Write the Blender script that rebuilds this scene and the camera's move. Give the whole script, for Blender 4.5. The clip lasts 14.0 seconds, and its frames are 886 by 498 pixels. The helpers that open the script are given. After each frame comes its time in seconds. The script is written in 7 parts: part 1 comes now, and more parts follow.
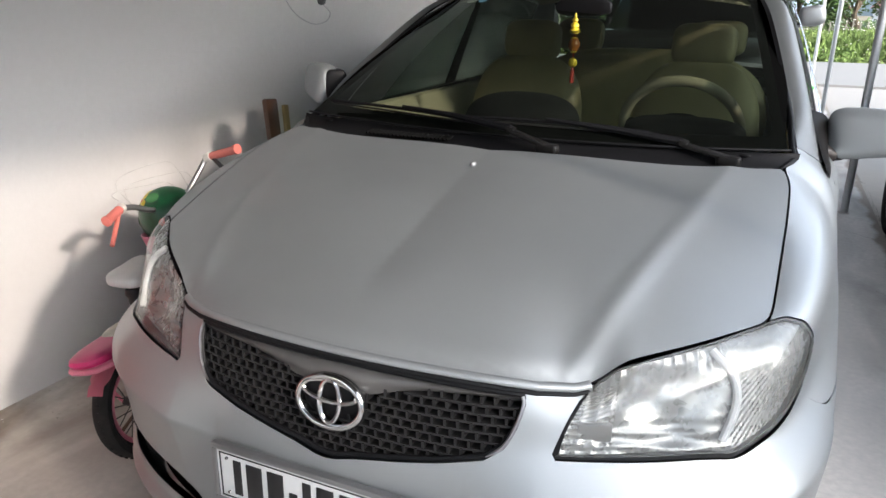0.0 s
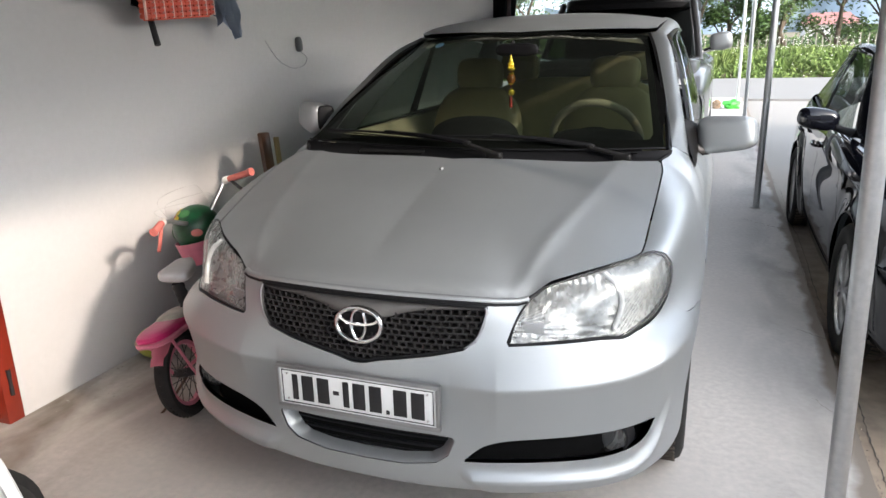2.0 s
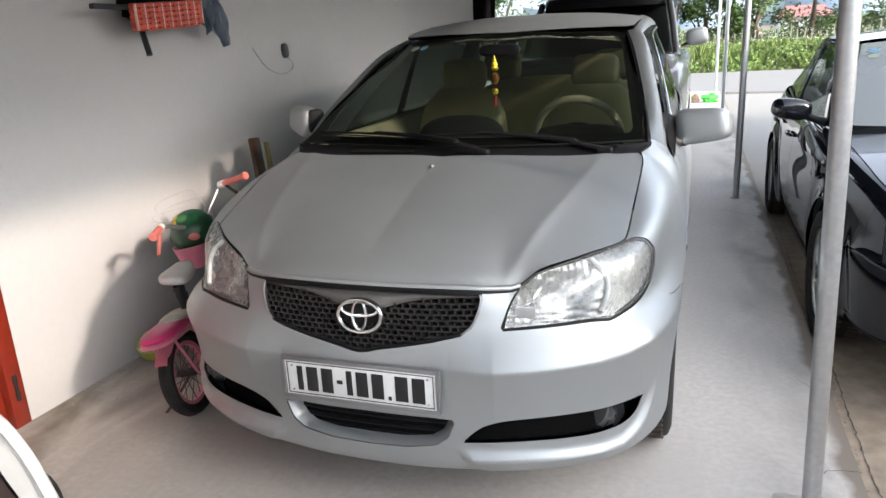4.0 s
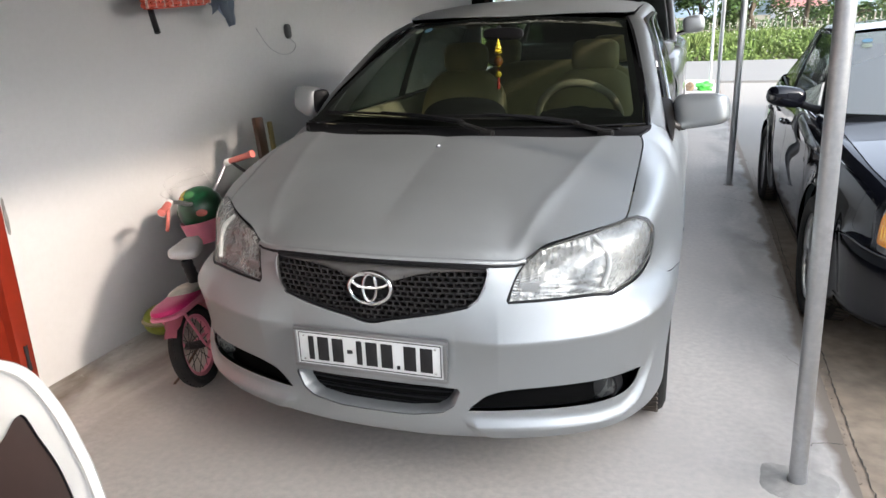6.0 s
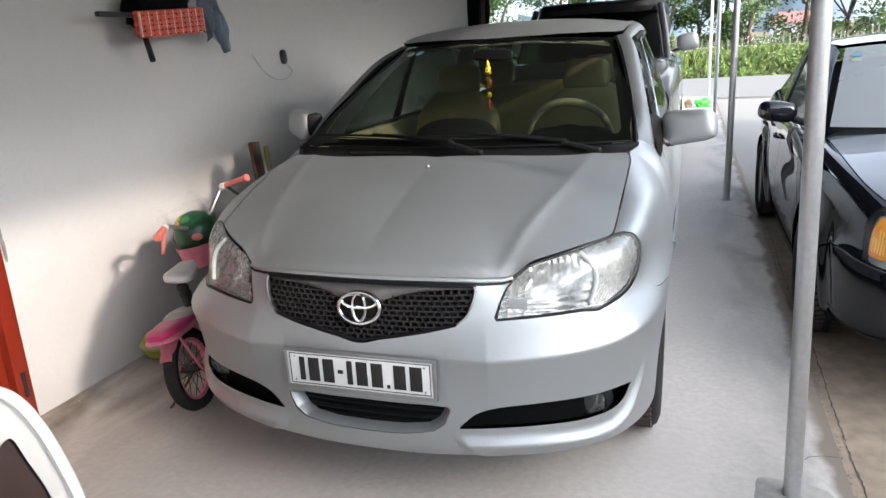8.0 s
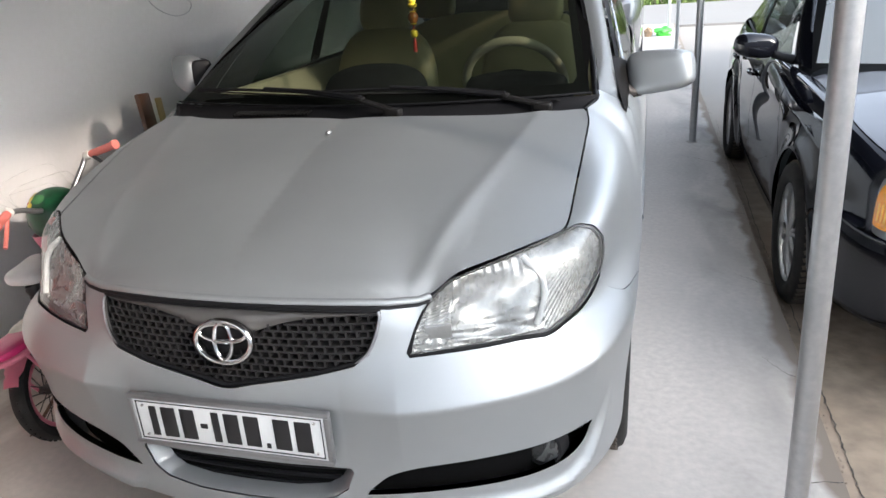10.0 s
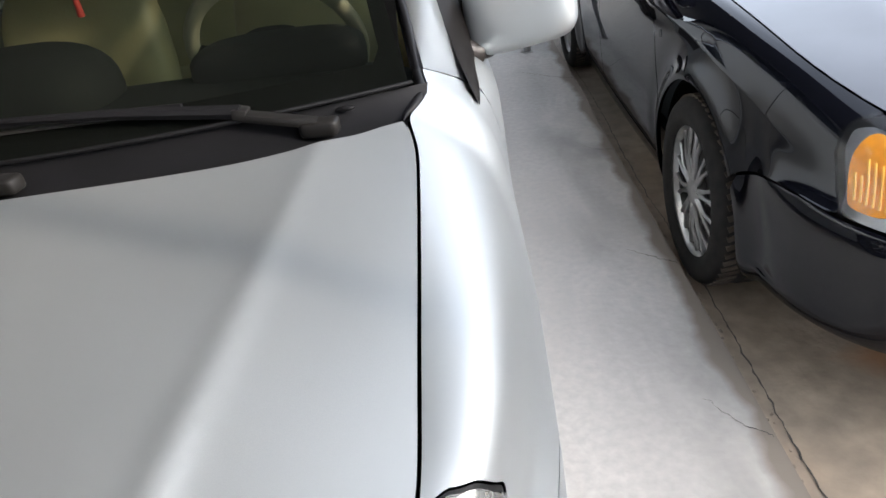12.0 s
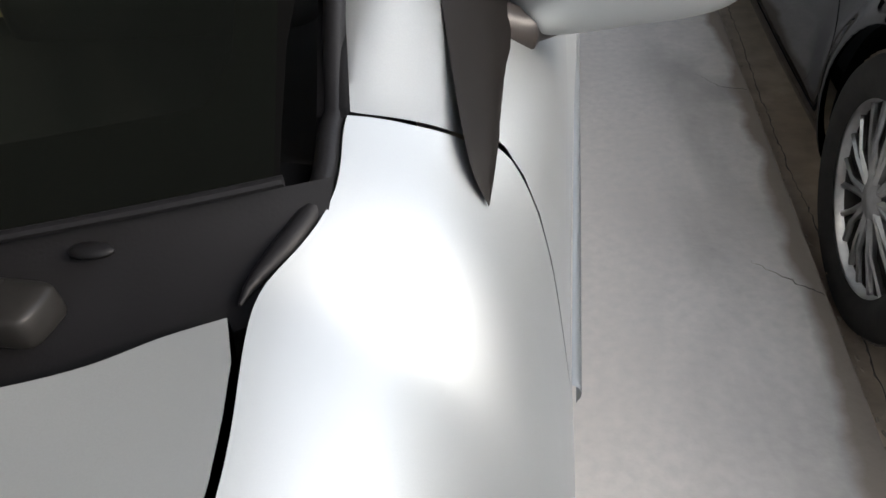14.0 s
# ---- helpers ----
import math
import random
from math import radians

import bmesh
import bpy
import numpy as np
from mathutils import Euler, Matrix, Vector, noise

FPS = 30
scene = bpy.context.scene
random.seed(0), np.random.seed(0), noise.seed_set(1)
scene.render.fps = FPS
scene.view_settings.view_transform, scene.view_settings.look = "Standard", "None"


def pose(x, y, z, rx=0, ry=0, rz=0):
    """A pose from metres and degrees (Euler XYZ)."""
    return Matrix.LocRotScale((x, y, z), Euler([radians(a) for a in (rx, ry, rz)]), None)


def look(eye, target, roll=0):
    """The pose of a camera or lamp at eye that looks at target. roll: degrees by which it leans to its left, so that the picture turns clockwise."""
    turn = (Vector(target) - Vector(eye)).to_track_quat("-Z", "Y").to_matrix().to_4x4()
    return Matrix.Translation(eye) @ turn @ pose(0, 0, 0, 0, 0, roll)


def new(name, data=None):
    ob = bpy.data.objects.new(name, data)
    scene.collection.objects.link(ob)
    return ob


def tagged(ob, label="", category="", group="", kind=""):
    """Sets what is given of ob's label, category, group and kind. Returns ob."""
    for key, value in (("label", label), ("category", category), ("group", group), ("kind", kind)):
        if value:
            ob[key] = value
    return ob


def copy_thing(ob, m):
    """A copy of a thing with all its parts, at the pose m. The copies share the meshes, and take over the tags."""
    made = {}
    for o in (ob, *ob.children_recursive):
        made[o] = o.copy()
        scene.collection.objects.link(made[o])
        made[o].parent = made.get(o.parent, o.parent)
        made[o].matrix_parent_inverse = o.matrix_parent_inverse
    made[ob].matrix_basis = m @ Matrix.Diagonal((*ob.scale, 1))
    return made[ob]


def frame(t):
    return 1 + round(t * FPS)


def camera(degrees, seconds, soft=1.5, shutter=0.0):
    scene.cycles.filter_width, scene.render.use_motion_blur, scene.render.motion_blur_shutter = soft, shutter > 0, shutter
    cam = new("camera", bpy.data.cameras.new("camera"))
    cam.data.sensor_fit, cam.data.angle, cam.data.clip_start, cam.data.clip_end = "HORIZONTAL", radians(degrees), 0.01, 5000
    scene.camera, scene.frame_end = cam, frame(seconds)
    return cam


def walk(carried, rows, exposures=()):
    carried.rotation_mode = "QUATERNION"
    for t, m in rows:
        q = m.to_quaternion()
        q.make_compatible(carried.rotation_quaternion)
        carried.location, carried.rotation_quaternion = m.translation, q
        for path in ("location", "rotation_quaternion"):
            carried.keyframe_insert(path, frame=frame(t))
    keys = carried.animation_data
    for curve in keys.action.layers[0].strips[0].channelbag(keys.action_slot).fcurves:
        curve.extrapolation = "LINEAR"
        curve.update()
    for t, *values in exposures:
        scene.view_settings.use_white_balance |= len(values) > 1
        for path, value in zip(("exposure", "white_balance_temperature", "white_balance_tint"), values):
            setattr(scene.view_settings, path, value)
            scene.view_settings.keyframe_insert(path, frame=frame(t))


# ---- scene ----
from mathutils.geometry import delaunay_2d_cdt

cam = camera(63.5, 14.0)
PATH = [
    (0, (0.639, -0.873, 1.355), (-0.137, 0.856, 0.716), 0.8),
    (0.5, (0.594, -1.082, 1.364), (-0.074, 0.689, 0.717), -0.8),
    (1, (0.674, -1.332, 1.401), (0.041, 0.461, 0.78), -3.2),
    (1.5, (0.764, -1.476, 1.413), (0.147, 0.337, 0.84), -1.6),
    (2, (0.851, -1.515, 1.415), (0.167, 0.278, 0.852), -1.5),
    (2.5, (0.859, -1.61, 1.439), (0.18, 0.197, 0.919), -3.2),
    (3, (0.86, -1.639, 1.434), (0.22, 0.19, 0.939), -3.1),
    (3.5, (0.867, -1.615, 1.423), (0.22, 0.203, 0.896), -3.1),
    (6, (0.845, -1.713, 1.414), (0.222, 0.09, 0.815), -2.1),
    (6.5, (0.85, -1.735, 1.416), (0.228, 0.077, 0.843), -3.1),
    (7, (0.86, -1.739, 1.416), (0.211, 0.077, 0.886), -2.9),
    (9.5, (0.944, -1.363, 1.4), (0.335, 0.436, 0.771), -3.9),
    (10, (0.853, -1.109, 1.396), (0.323, 0.679, 0.674), -4.0),
    (10.5, (0.848, -0.883, 1.367), (0.493, 0.879, 0.49), -5.8),
    (11, (0.862, -0.606, 1.394), (0.45, 1.163, 0.556), -5.6),
    (11.5, (0.799, -0.252, 1.391), (0.471, 1.52, 0.523), -10.0),
    (12, (0.778, -0.004, 1.355), (0.665, 1.723, 0.352), -8.6),
    (12.5, (0.817, 0.273, 1.326), (0.745, 1.989, 0.3), -6.9),
    (13, (0.831, 0.503, 1.32), (0.681, 2.189, 0.254), -9.9),
    (13.5, (0.809, 0.662, 1.284), (0.598, 2.264, 0.105), -5.2),
    (14, (0.857, 0.75, 1.244), (0.488, 2.251, -0.024), -9.0),
]
walk(cam, [(t, look(eye, target, roll)) for t, eye, target, roll in PATH], exposures=[(0, 2.52, 6150, 10), (1.5, 2.58, 6250, 10), (3, 2.53, 6250, 10), (7, 2.53, 6200, 10), (9.5, 2.6, 6150, 10), (11, 2.80, 6200, 10), (12.5, 2.95, 6400, 10), (13.5, 2.62, 6500, 10), (14, 2.55, 6550, 10)])

# ---- world and light ----
world = bpy.data.worlds.new("world")
world.use_nodes = True
scene.world = world
wn = world.node_tree.nodes
sky = wn.new("ShaderNodeTexSky")
sky.sky_type, sky.sun_disc = "NISHITA", False
SUN_DIR = Vector((0.858, -0.312, 0.407)).normalized()
sky.sun_elevation = math.asin(SUN_DIR.z)
sky.sun_rotation = math.atan2(SUN_DIR.x, SUN_DIR.y)
sky.dust_density, sky.air_density, sky.ozone_density = 2.2, 1.0, 1.0
haze = wn.new("ShaderNodeHueSaturation")
haze.inputs["Saturation"].default_value = 0.42
world.node_tree.links.new(sky.outputs[0], haze.inputs["Color"])
world.node_tree.links.new(haze.outputs[0], wn["Background"].inputs[0])
wn["Background"].inputs[1].default_value = 0.15
sun_data = bpy.data.lights.new("sun", "SUN")
sun_data.energy, sun_data.angle, sun_data.color = 0.68, radians(3.5), (1.0, 0.84, 0.69)
sun = new("sun", sun_data)
sun.matrix_world = look(SUN_DIR * 30, (0, 0, 0))

# ---- materials ----
def material(name, colour, rough=0.5, metal=0.0, coat=0.0, coat_rough=0.05, bump=0.0, bump_scale=60.0, vary=0.0, vary_scale=3.0,
             grain=0.0, grain_scale=90.0, tint=None, spec=0.5, emission=0.0, island=0.0, rough_vary=0.0):
    m = bpy.data.materials.new(name)
    m.use_nodes = True
    nt, b = m.node_tree, m.node_tree.nodes["Principled BSDF"]
    b.inputs["Roughness"].default_value, b.inputs["Metallic"].default_value = rough, metal
    b.inputs["Coat Weight"].default_value, b.inputs["Coat Roughness"].default_value = coat, coat_rough
    b.inputs["Specular IOR Level"].default_value = spec
    base = (*colour, 1)
    b.inputs["Base Color"].default_value = base
    co = nt.nodes.new("ShaderNodeTexCoord").outputs["Object"]

    def noise_tex(scale, detail=5.0):
        n = nt.nodes.new("ShaderNodeTexNoise")
        n.inputs["Scale"].default_value, n.inputs["Detail"].default_value = scale, detail
        nt.links.new(co, n.inputs["Vector"])
        return n.outputs["Fac"]

    colour_out = None
    for amount, scale, other in ((vary, vary_scale, tint), (grain, grain_scale, None)):
        if amount <= 0:
            continue
        ramp = nt.nodes.new("ShaderNodeMapRange")
        ramp.inputs[1].default_value, ramp.inputs[2].default_value = 0.3, 0.7
        nt.links.new(noise_tex(scale), ramp.inputs[0])
        mix = nt.nodes.new("ShaderNodeMix")
        mix.data_type = "RGBA"
        dark = tuple(c * (1 - amount) for c in colour) if other is None else other
        scaled = nt.nodes.new("ShaderNodeMath")
        scaled.operation = "MULTIPLY"
        scaled.inputs[1].default_value = 1.0 if other is None else amount
        nt.links.new(ramp.outputs[0], scaled.inputs[0])
        nt.links.new(scaled.outputs[0], mix.inputs[0])
        if colour_out is None:
            mix.inputs[6].default_value = base
        else:
            nt.links.new(colour_out, mix.inputs[6])
        mix.inputs[7].default_value = (*dark, 1)
        colour_out = mix.outputs[2]
    if island > 0:
        geo = nt.nodes.new("ShaderNodeNewGeometry")
        hsv = nt.nodes.new("ShaderNodeHueSaturation")
        mr = nt.nodes.new("ShaderNodeMapRange")
        mr.inputs[3].default_value, mr.inputs[4].default_value = 1 - island, 1 + island
        nt.links.new(geo.outputs["Random Per Island"], mr.inputs[0])
        nt.links.new(mr.outputs[0], hsv.inputs["Value"])
        if colour_out is None:
            hsv.inputs["Color"].default_value = base
        else:
            nt.links.new(colour_out, hsv.inputs["Color"])
        colour_out = hsv.outputs[0]
    if colour_out is not None:
        nt.links.new(colour_out, b.inputs["Base Color"])
    if rough_vary > 0:
        mr = nt.nodes.new("ShaderNodeMapRange")
        mr.inputs[1].default_value, mr.inputs[2].default_value = 0.3, 0.7
        mr.inputs[3].default_value, mr.inputs[4].default_value = rough - rough_vary, rough + rough_vary
        nt.links.new(noise_tex(vary_scale * 1.7), mr.inputs[0])
        nt.links.new(mr.outputs[0], b.inputs["Roughness"])
    if bump > 0:
        bn = nt.nodes.new("ShaderNodeBump")
        bn.inputs["Strength"].default_value, bn.inputs["Distance"].default_value = bump, 0.01
        nt.links.new(noise_tex(bump_scale, 8.0), bn.inputs["Height"])
        nt.links.new(bn.outputs[0], b.inputs["Normal"])
    if emission > 0:
        b.inputs["Emission Color"].default_value = base
        b.inputs["Emission Strength"].default_value = emission
    return m


def clear(name, tint=(1, 1, 1), haze=0.0, haze_colour=(0.8, 0.8, 0.8), rough=0.0, ior=1.5):
    """A thin clear pane: it lets light straight through, with a mirror gloss that grows towards grazing views."""
    m = bpy.data.materials.new(name)
    m.use_nodes = True
    nt = m.node_tree
    nt.nodes.remove(nt.nodes["Principled BSDF"])
    out = nt.nodes["Material Output"]
    tr, gl, df = (nt.nodes.new("ShaderNodeBsdf" + k) for k in ("Transparent", "Glossy", "Diffuse"))
    tr.inputs[0].default_value = (*tint, 1)
    gl.inputs["Roughness"].default_value = rough
    df.inputs[0].default_value = (*haze_colour, 1)
    a, b = nt.nodes.new("ShaderNodeMixShader"), nt.nodes.new("ShaderNodeMixShader")
    a.inputs[0].default_value = haze
    facing, power, fr = nt.nodes.new("ShaderNodeLayerWeight"), nt.nodes.new("ShaderNodeMath"), nt.nodes.new("ShaderNodeMath")
    facing.inputs["Blend"].default_value = 0.5
    power.operation, fr.operation = "POWER", "MULTIPLY_ADD"
    r0 = ((ior - 1) / (ior + 1)) ** 2
    power.inputs[1].default_value = 5
    fr.inputs[1].default_value, fr.inputs[2].default_value = 1 - r0, r0
    nt.links.new(facing.outputs["Facing"], power.inputs[0]), nt.links.new(power.outputs[0], fr.inputs[0])
    nt.links.new(tr.outputs[0], a.inputs[1]), nt.links.new(df.outputs[0], a.inputs[2])
    nt.links.new(fr.outputs[0], b.inputs[0])
    nt.links.new(a.outputs[0], b.inputs[1]), nt.links.new(gl.outputs[0], b.inputs[2])
    nt.links.new(b.outputs[0], out.inputs[0])
    return m


M_SILVER = material("silver_paint", (0.368, 0.387, 0.391), 0.48, 0.71, 0.40, 0.13, vary=0.12, vary_scale=2.6, grain=0.06, grain_scale=900, rough_vary=0.04)
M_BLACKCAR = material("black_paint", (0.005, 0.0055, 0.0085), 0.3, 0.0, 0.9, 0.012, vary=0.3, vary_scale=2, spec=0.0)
# black lightened for bonnet and roof; sky sheen painted in, dust assumed
M_SKYBLACK = material("sky_sheen_black_paint", (0.045, 0.048, 0.058), 0.35, 0.0, 0.9, 0.04, vary=0.35, vary_scale=3, spec=0.2)
M_BLACK = material("black_plastic", (0.008, 0.008, 0.009), 0.5, spec=0.16, vary=0.25, vary_scale=14, bump=0.05, bump_scale=400)
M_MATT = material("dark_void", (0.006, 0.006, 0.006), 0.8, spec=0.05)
M_RUBBER = material("rubber", (0.010, 0.010, 0.010), 0.75, spec=0.25, vary=0.5, vary_scale=25, tint=(0.030, 0.027, 0.024), bump=0.1, bump_scale=180)
M_TREAD = material("dusty_tread", (0.060, 0.051, 0.043), 0.85, spec=0.2, vary=0.6, vary_scale=18, tint=(0.12, 0.098, 0.078), bump=0.15, bump_scale=160)
M_CHROME = material("chrome", (0.78, 0.78, 0.78), 0.12, 1.0, vary=0.12, vary_scale=30)
M_GREYCHROME = material("dull_chrome", (0.33, 0.33, 0.335), 0.32, 0.8, vary=0.2, vary_scale=12)
M_ALLOY = material("alloy", (0.47, 0.47, 0.465), 0.28, 0.9, vary=0.25, vary_scale=30)
M_WHITE = material("white_plate", (0.72, 0.73, 0.72), 0.4, vary=0.1, vary_scale=20)
M_INK = material("black_ink", (0.012, 0.012, 0.013), 0.5, vary=0.2, vary_scale=40)
M_ENAMEL = material("black_enamel", (0.003, 0.003, 0.003), 0.6, spec=0.0)
M_GLASS = clear("windscreen_glass", (0.30, 0.345, 0.29), haze=0.005, haze_colour=(0.50, 0.58, 0.52), ior=1.45)
M_DARKGLASS = clear("tinted_glass", (0.26, 0.30, 0.28), ior=1.5)
M_LENS = clear("headlamp_lens", (0.90, 0.91, 0.90), haze=0.15, haze_colour=(0.56, 0.565, 0.55), ior=1.5, rough=0.015)
M_REFLECTOR = material("reflector", (0.29, 0.29, 0.282), 0.28, 0.70, vary=0.25, vary_scale=30, tint=(0.22, 0.225, 0.205), rough_vary=0.07)
M_FROST = material("frosted_plastic", (0.70, 0.71, 0.71), 0.35, 0.2, vary=0.15, vary_scale=40)
M_LEATHER = material("beige_leather", (0.36, 0.30, 0.17), 0.5, vary=0.2, vary_scale=8, bump=0.15, bump_scale=120)
M_BEIGE = material("beige_plastic", (0.40, 0.36, 0.26), 0.5, vary=0.15, vary_scale=10)
M_DASH = material("dash_plastic", (0.014, 0.014, 0.015), 0.7, spec=0.12, vary=0.2, vary_scale=12)
M_CONCRETE = material("concrete_floor", (0.535, 0.498, 0.452), 0.85, vary=0.65, vary_scale=1.3, tint=(0.405, 0.365, 0.320), grain=0.20, grain_scale=38, bump=0.22, bump_scale=30)
M_CONCRETE_OLD = material("old_concrete", (0.43, 0.345, 0.255), 0.9, vary=0.85, vary_scale=2.6, tint=(0.29, 0.215, 0.15), grain=0.45, grain_scale=13, bump=0.3, bump_scale=40)
nt = M_CONCRETE.node_tree
sep, geo_ = nt.nodes.new("ShaderNodeSeparateXYZ"), nt.nodes.new("ShaderNodeTexCoord")
nt.links.new(geo_.outputs["Object"], sep.inputs[0])
near = nt.nodes.new("ShaderNodeMapRange")
near.inputs[1].default_value, near.inputs[2].default_value = 0.98, 1.40
nt.links.new(sep.outputs[0], near.inputs[0])
spots = nt.nodes.new("ShaderNodeTexNoise")
spots.inputs["Scale"].default_value, spots.inputs["Detail"].default_value = 2.2, 8.0
stretch = nt.nodes.new("ShaderNodeMapping")
stretch.inputs["Scale"].default_value = (1.5, 0.55, 1.0)
stretch.inputs["Rotation"].default_value = (0, 0, radians(-14))
nt.links.new(geo_.outputs["Object"], stretch.inputs["Vector"]), nt.links.new(stretch.outputs[0], spots.inputs["Vector"])
spots.inputs["Distortion"].default_value = 0.6
sharp = nt.nodes.new("ShaderNodeMapRange")
sharp.inputs[1].default_value, sharp.inputs[2].default_value = 0.40, 0.66
nt.links.new(spots.outputs["Fac"], sharp.inputs[0])
both = nt.nodes.new("ShaderNodeMath")
both.operation = "MULTIPLY"
nt.links.new(near.outputs[0], both.inputs[0]), nt.links.new(sharp.outputs[0], both.inputs[1])
stain = nt.nodes.new("ShaderNodeMix")
stain.data_type = "RGBA"
stain.inputs[7].default_value = (0.205, 0.193, 0.176, 1)
bsdf = nt.nodes["Principled BSDF"]
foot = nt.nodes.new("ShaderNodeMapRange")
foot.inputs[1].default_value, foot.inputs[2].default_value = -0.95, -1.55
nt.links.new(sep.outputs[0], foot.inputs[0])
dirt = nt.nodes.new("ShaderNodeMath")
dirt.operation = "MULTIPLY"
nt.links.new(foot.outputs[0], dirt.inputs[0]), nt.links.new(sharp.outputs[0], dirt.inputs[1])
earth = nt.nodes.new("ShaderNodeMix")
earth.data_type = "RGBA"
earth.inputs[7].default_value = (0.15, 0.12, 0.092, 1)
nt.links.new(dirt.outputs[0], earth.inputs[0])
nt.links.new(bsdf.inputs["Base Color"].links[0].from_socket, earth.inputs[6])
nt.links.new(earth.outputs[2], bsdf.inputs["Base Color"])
nt.links.new(both.outputs[0], stain.inputs[0])
nt.links.new(bsdf.inputs["Base Color"].links[0].from_socket, stain.inputs[6])
nt.links.new(stain.outputs[2], bsdf.inputs["Base Color"])
# earth trodden over the slab's broken edge
wob = nt.nodes.new("ShaderNodeTexNoise")
wob.inputs["Scale"].default_value, wob.inputs["Detail"].default_value = 3.5, 8.0
nt.links.new(geo_.outputs["Object"], wob.inputs["Vector"])
shift = nt.nodes.new("ShaderNodeMath")
shift.operation = "MULTIPLY_ADD"
shift.inputs[1].default_value = 0.16
nt.links.new(wob.outputs["Fac"], shift.inputs[0]), nt.links.new(sep.outputs[0], shift.inputs[2])
lip_ = nt.nodes.new("ShaderNodeMapRange")
lip_.inputs[1].default_value, lip_.inputs[2].default_value = 1.440, 1.475
nt.links.new(shift.outputs[0], lip_.inputs[0])
brown = nt.nodes.new("ShaderNodeMix")
brown.data_type = "RGBA"
brown.inputs[7].default_value = (0.20, 0.165, 0.13, 1)
nt.links.new(lip_.outputs[0], brown.inputs[0])
nt.links.new(bsdf.inputs["Base Color"].links[0].from_socket, brown.inputs[6])
nt.links.new(brown.outputs[2], bsdf.inputs["Base Color"])
# the old slab: brown and dirty by the cars, paler towards the road
nt = M_CONCRETE_OLD.node_tree
sep, geo_ = nt.nodes.new("ShaderNodeSeparateXYZ"), nt.nodes.new("ShaderNodeTexCoord")
nt.links.new(geo_.outputs["Object"], sep.inputs[0])
bsdf = nt.nodes["Principled BSDF"]
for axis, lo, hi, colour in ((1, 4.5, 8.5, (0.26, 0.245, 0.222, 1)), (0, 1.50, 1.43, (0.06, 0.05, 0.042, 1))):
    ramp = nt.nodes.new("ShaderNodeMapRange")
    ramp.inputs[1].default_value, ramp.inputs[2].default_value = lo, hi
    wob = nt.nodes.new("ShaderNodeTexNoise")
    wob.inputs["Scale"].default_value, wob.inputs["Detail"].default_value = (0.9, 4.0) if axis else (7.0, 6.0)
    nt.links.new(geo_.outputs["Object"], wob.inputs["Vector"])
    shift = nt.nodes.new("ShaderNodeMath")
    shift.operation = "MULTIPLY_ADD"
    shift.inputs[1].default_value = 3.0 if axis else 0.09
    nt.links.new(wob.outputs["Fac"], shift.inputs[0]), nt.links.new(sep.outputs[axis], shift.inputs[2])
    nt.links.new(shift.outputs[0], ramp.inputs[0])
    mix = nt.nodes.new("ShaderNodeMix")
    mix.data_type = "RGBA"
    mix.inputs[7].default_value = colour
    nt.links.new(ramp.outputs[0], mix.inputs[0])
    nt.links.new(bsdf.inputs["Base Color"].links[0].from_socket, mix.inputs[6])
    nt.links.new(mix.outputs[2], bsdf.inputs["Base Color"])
rust_shift = nt.nodes.new("ShaderNodeMapping")
rust_shift.inputs["Location"].default_value = (-2.02 / 0.26, -1.55 / 0.10, 0)
rust_shift.inputs["Scale"].default_value = (1 / 0.26, 1 / 0.10, 0)
rust_wob = nt.nodes.new("ShaderNodeTexNoise")
rust_wob.inputs["Scale"].default_value, rust_wob.inputs["Detail"].default_value = 5.0, 6.0
far = nt.nodes.new("ShaderNodeVectorMath")
far.operation = "LENGTH"
rust_add = nt.nodes.new("ShaderNodeMath")
rust_add.operation = "ADD"
rust_ramp = nt.nodes.new("ShaderNodeMapRange")
rust_ramp.inputs[1].default_value, rust_ramp.inputs[2].default_value = 1.7, 1.2
rust_ramp.inputs[3].default_value, rust_ramp.inputs[4].default_value = 0.0, 0.8
rust = nt.nodes.new("ShaderNodeMix")
rust.data_type = "RGBA"
rust.inputs[7].default_value = (0.36, 0.17, 0.07, 1)
nt.links.new(geo_.outputs["Object"], rust_shift.inputs["Vector"]), nt.links.new(geo_.outputs["Object"], rust_wob.inputs["Vector"])
nt.links.new(rust_shift.outputs[0], far.inputs[0]), nt.links.new(far.outputs["Value"], rust_add.inputs[0]), nt.links.new(rust_wob.outputs["Fac"], rust_add.inputs[1])
nt.links.new(rust_add.outputs[0], rust_ramp.inputs[0]), nt.links.new(rust_ramp.outputs[0], rust.inputs[0])
nt.links.new(bsdf.inputs["Base Color"].links[0].from_socket, rust.inputs[6])
nt.links.new(rust.outputs[2], bsdf.inputs["Base Color"])
M_PLASTER = material("plaster_wall", (0.53, 0.52, 0.51), 0.9, vary=0.35, vary_scale=0.9, tint=(0.47, 0.463, 0.457), grain=0.05, grain_scale=40, bump=0.08, bump_scale=45)
M_STEEL = material("galvanised_steel", (0.53, 0.54, 0.545), 0.40, 0.82, vary=0.45, vary_scale=9, tint=(0.34, 0.33, 0.31), grain=0.2, grain_scale=60)
M_ROOF = material("roof_sheet", (0.080, 0.078, 0.075), 0.6, 0.0, vary=0.2, vary_scale=2)

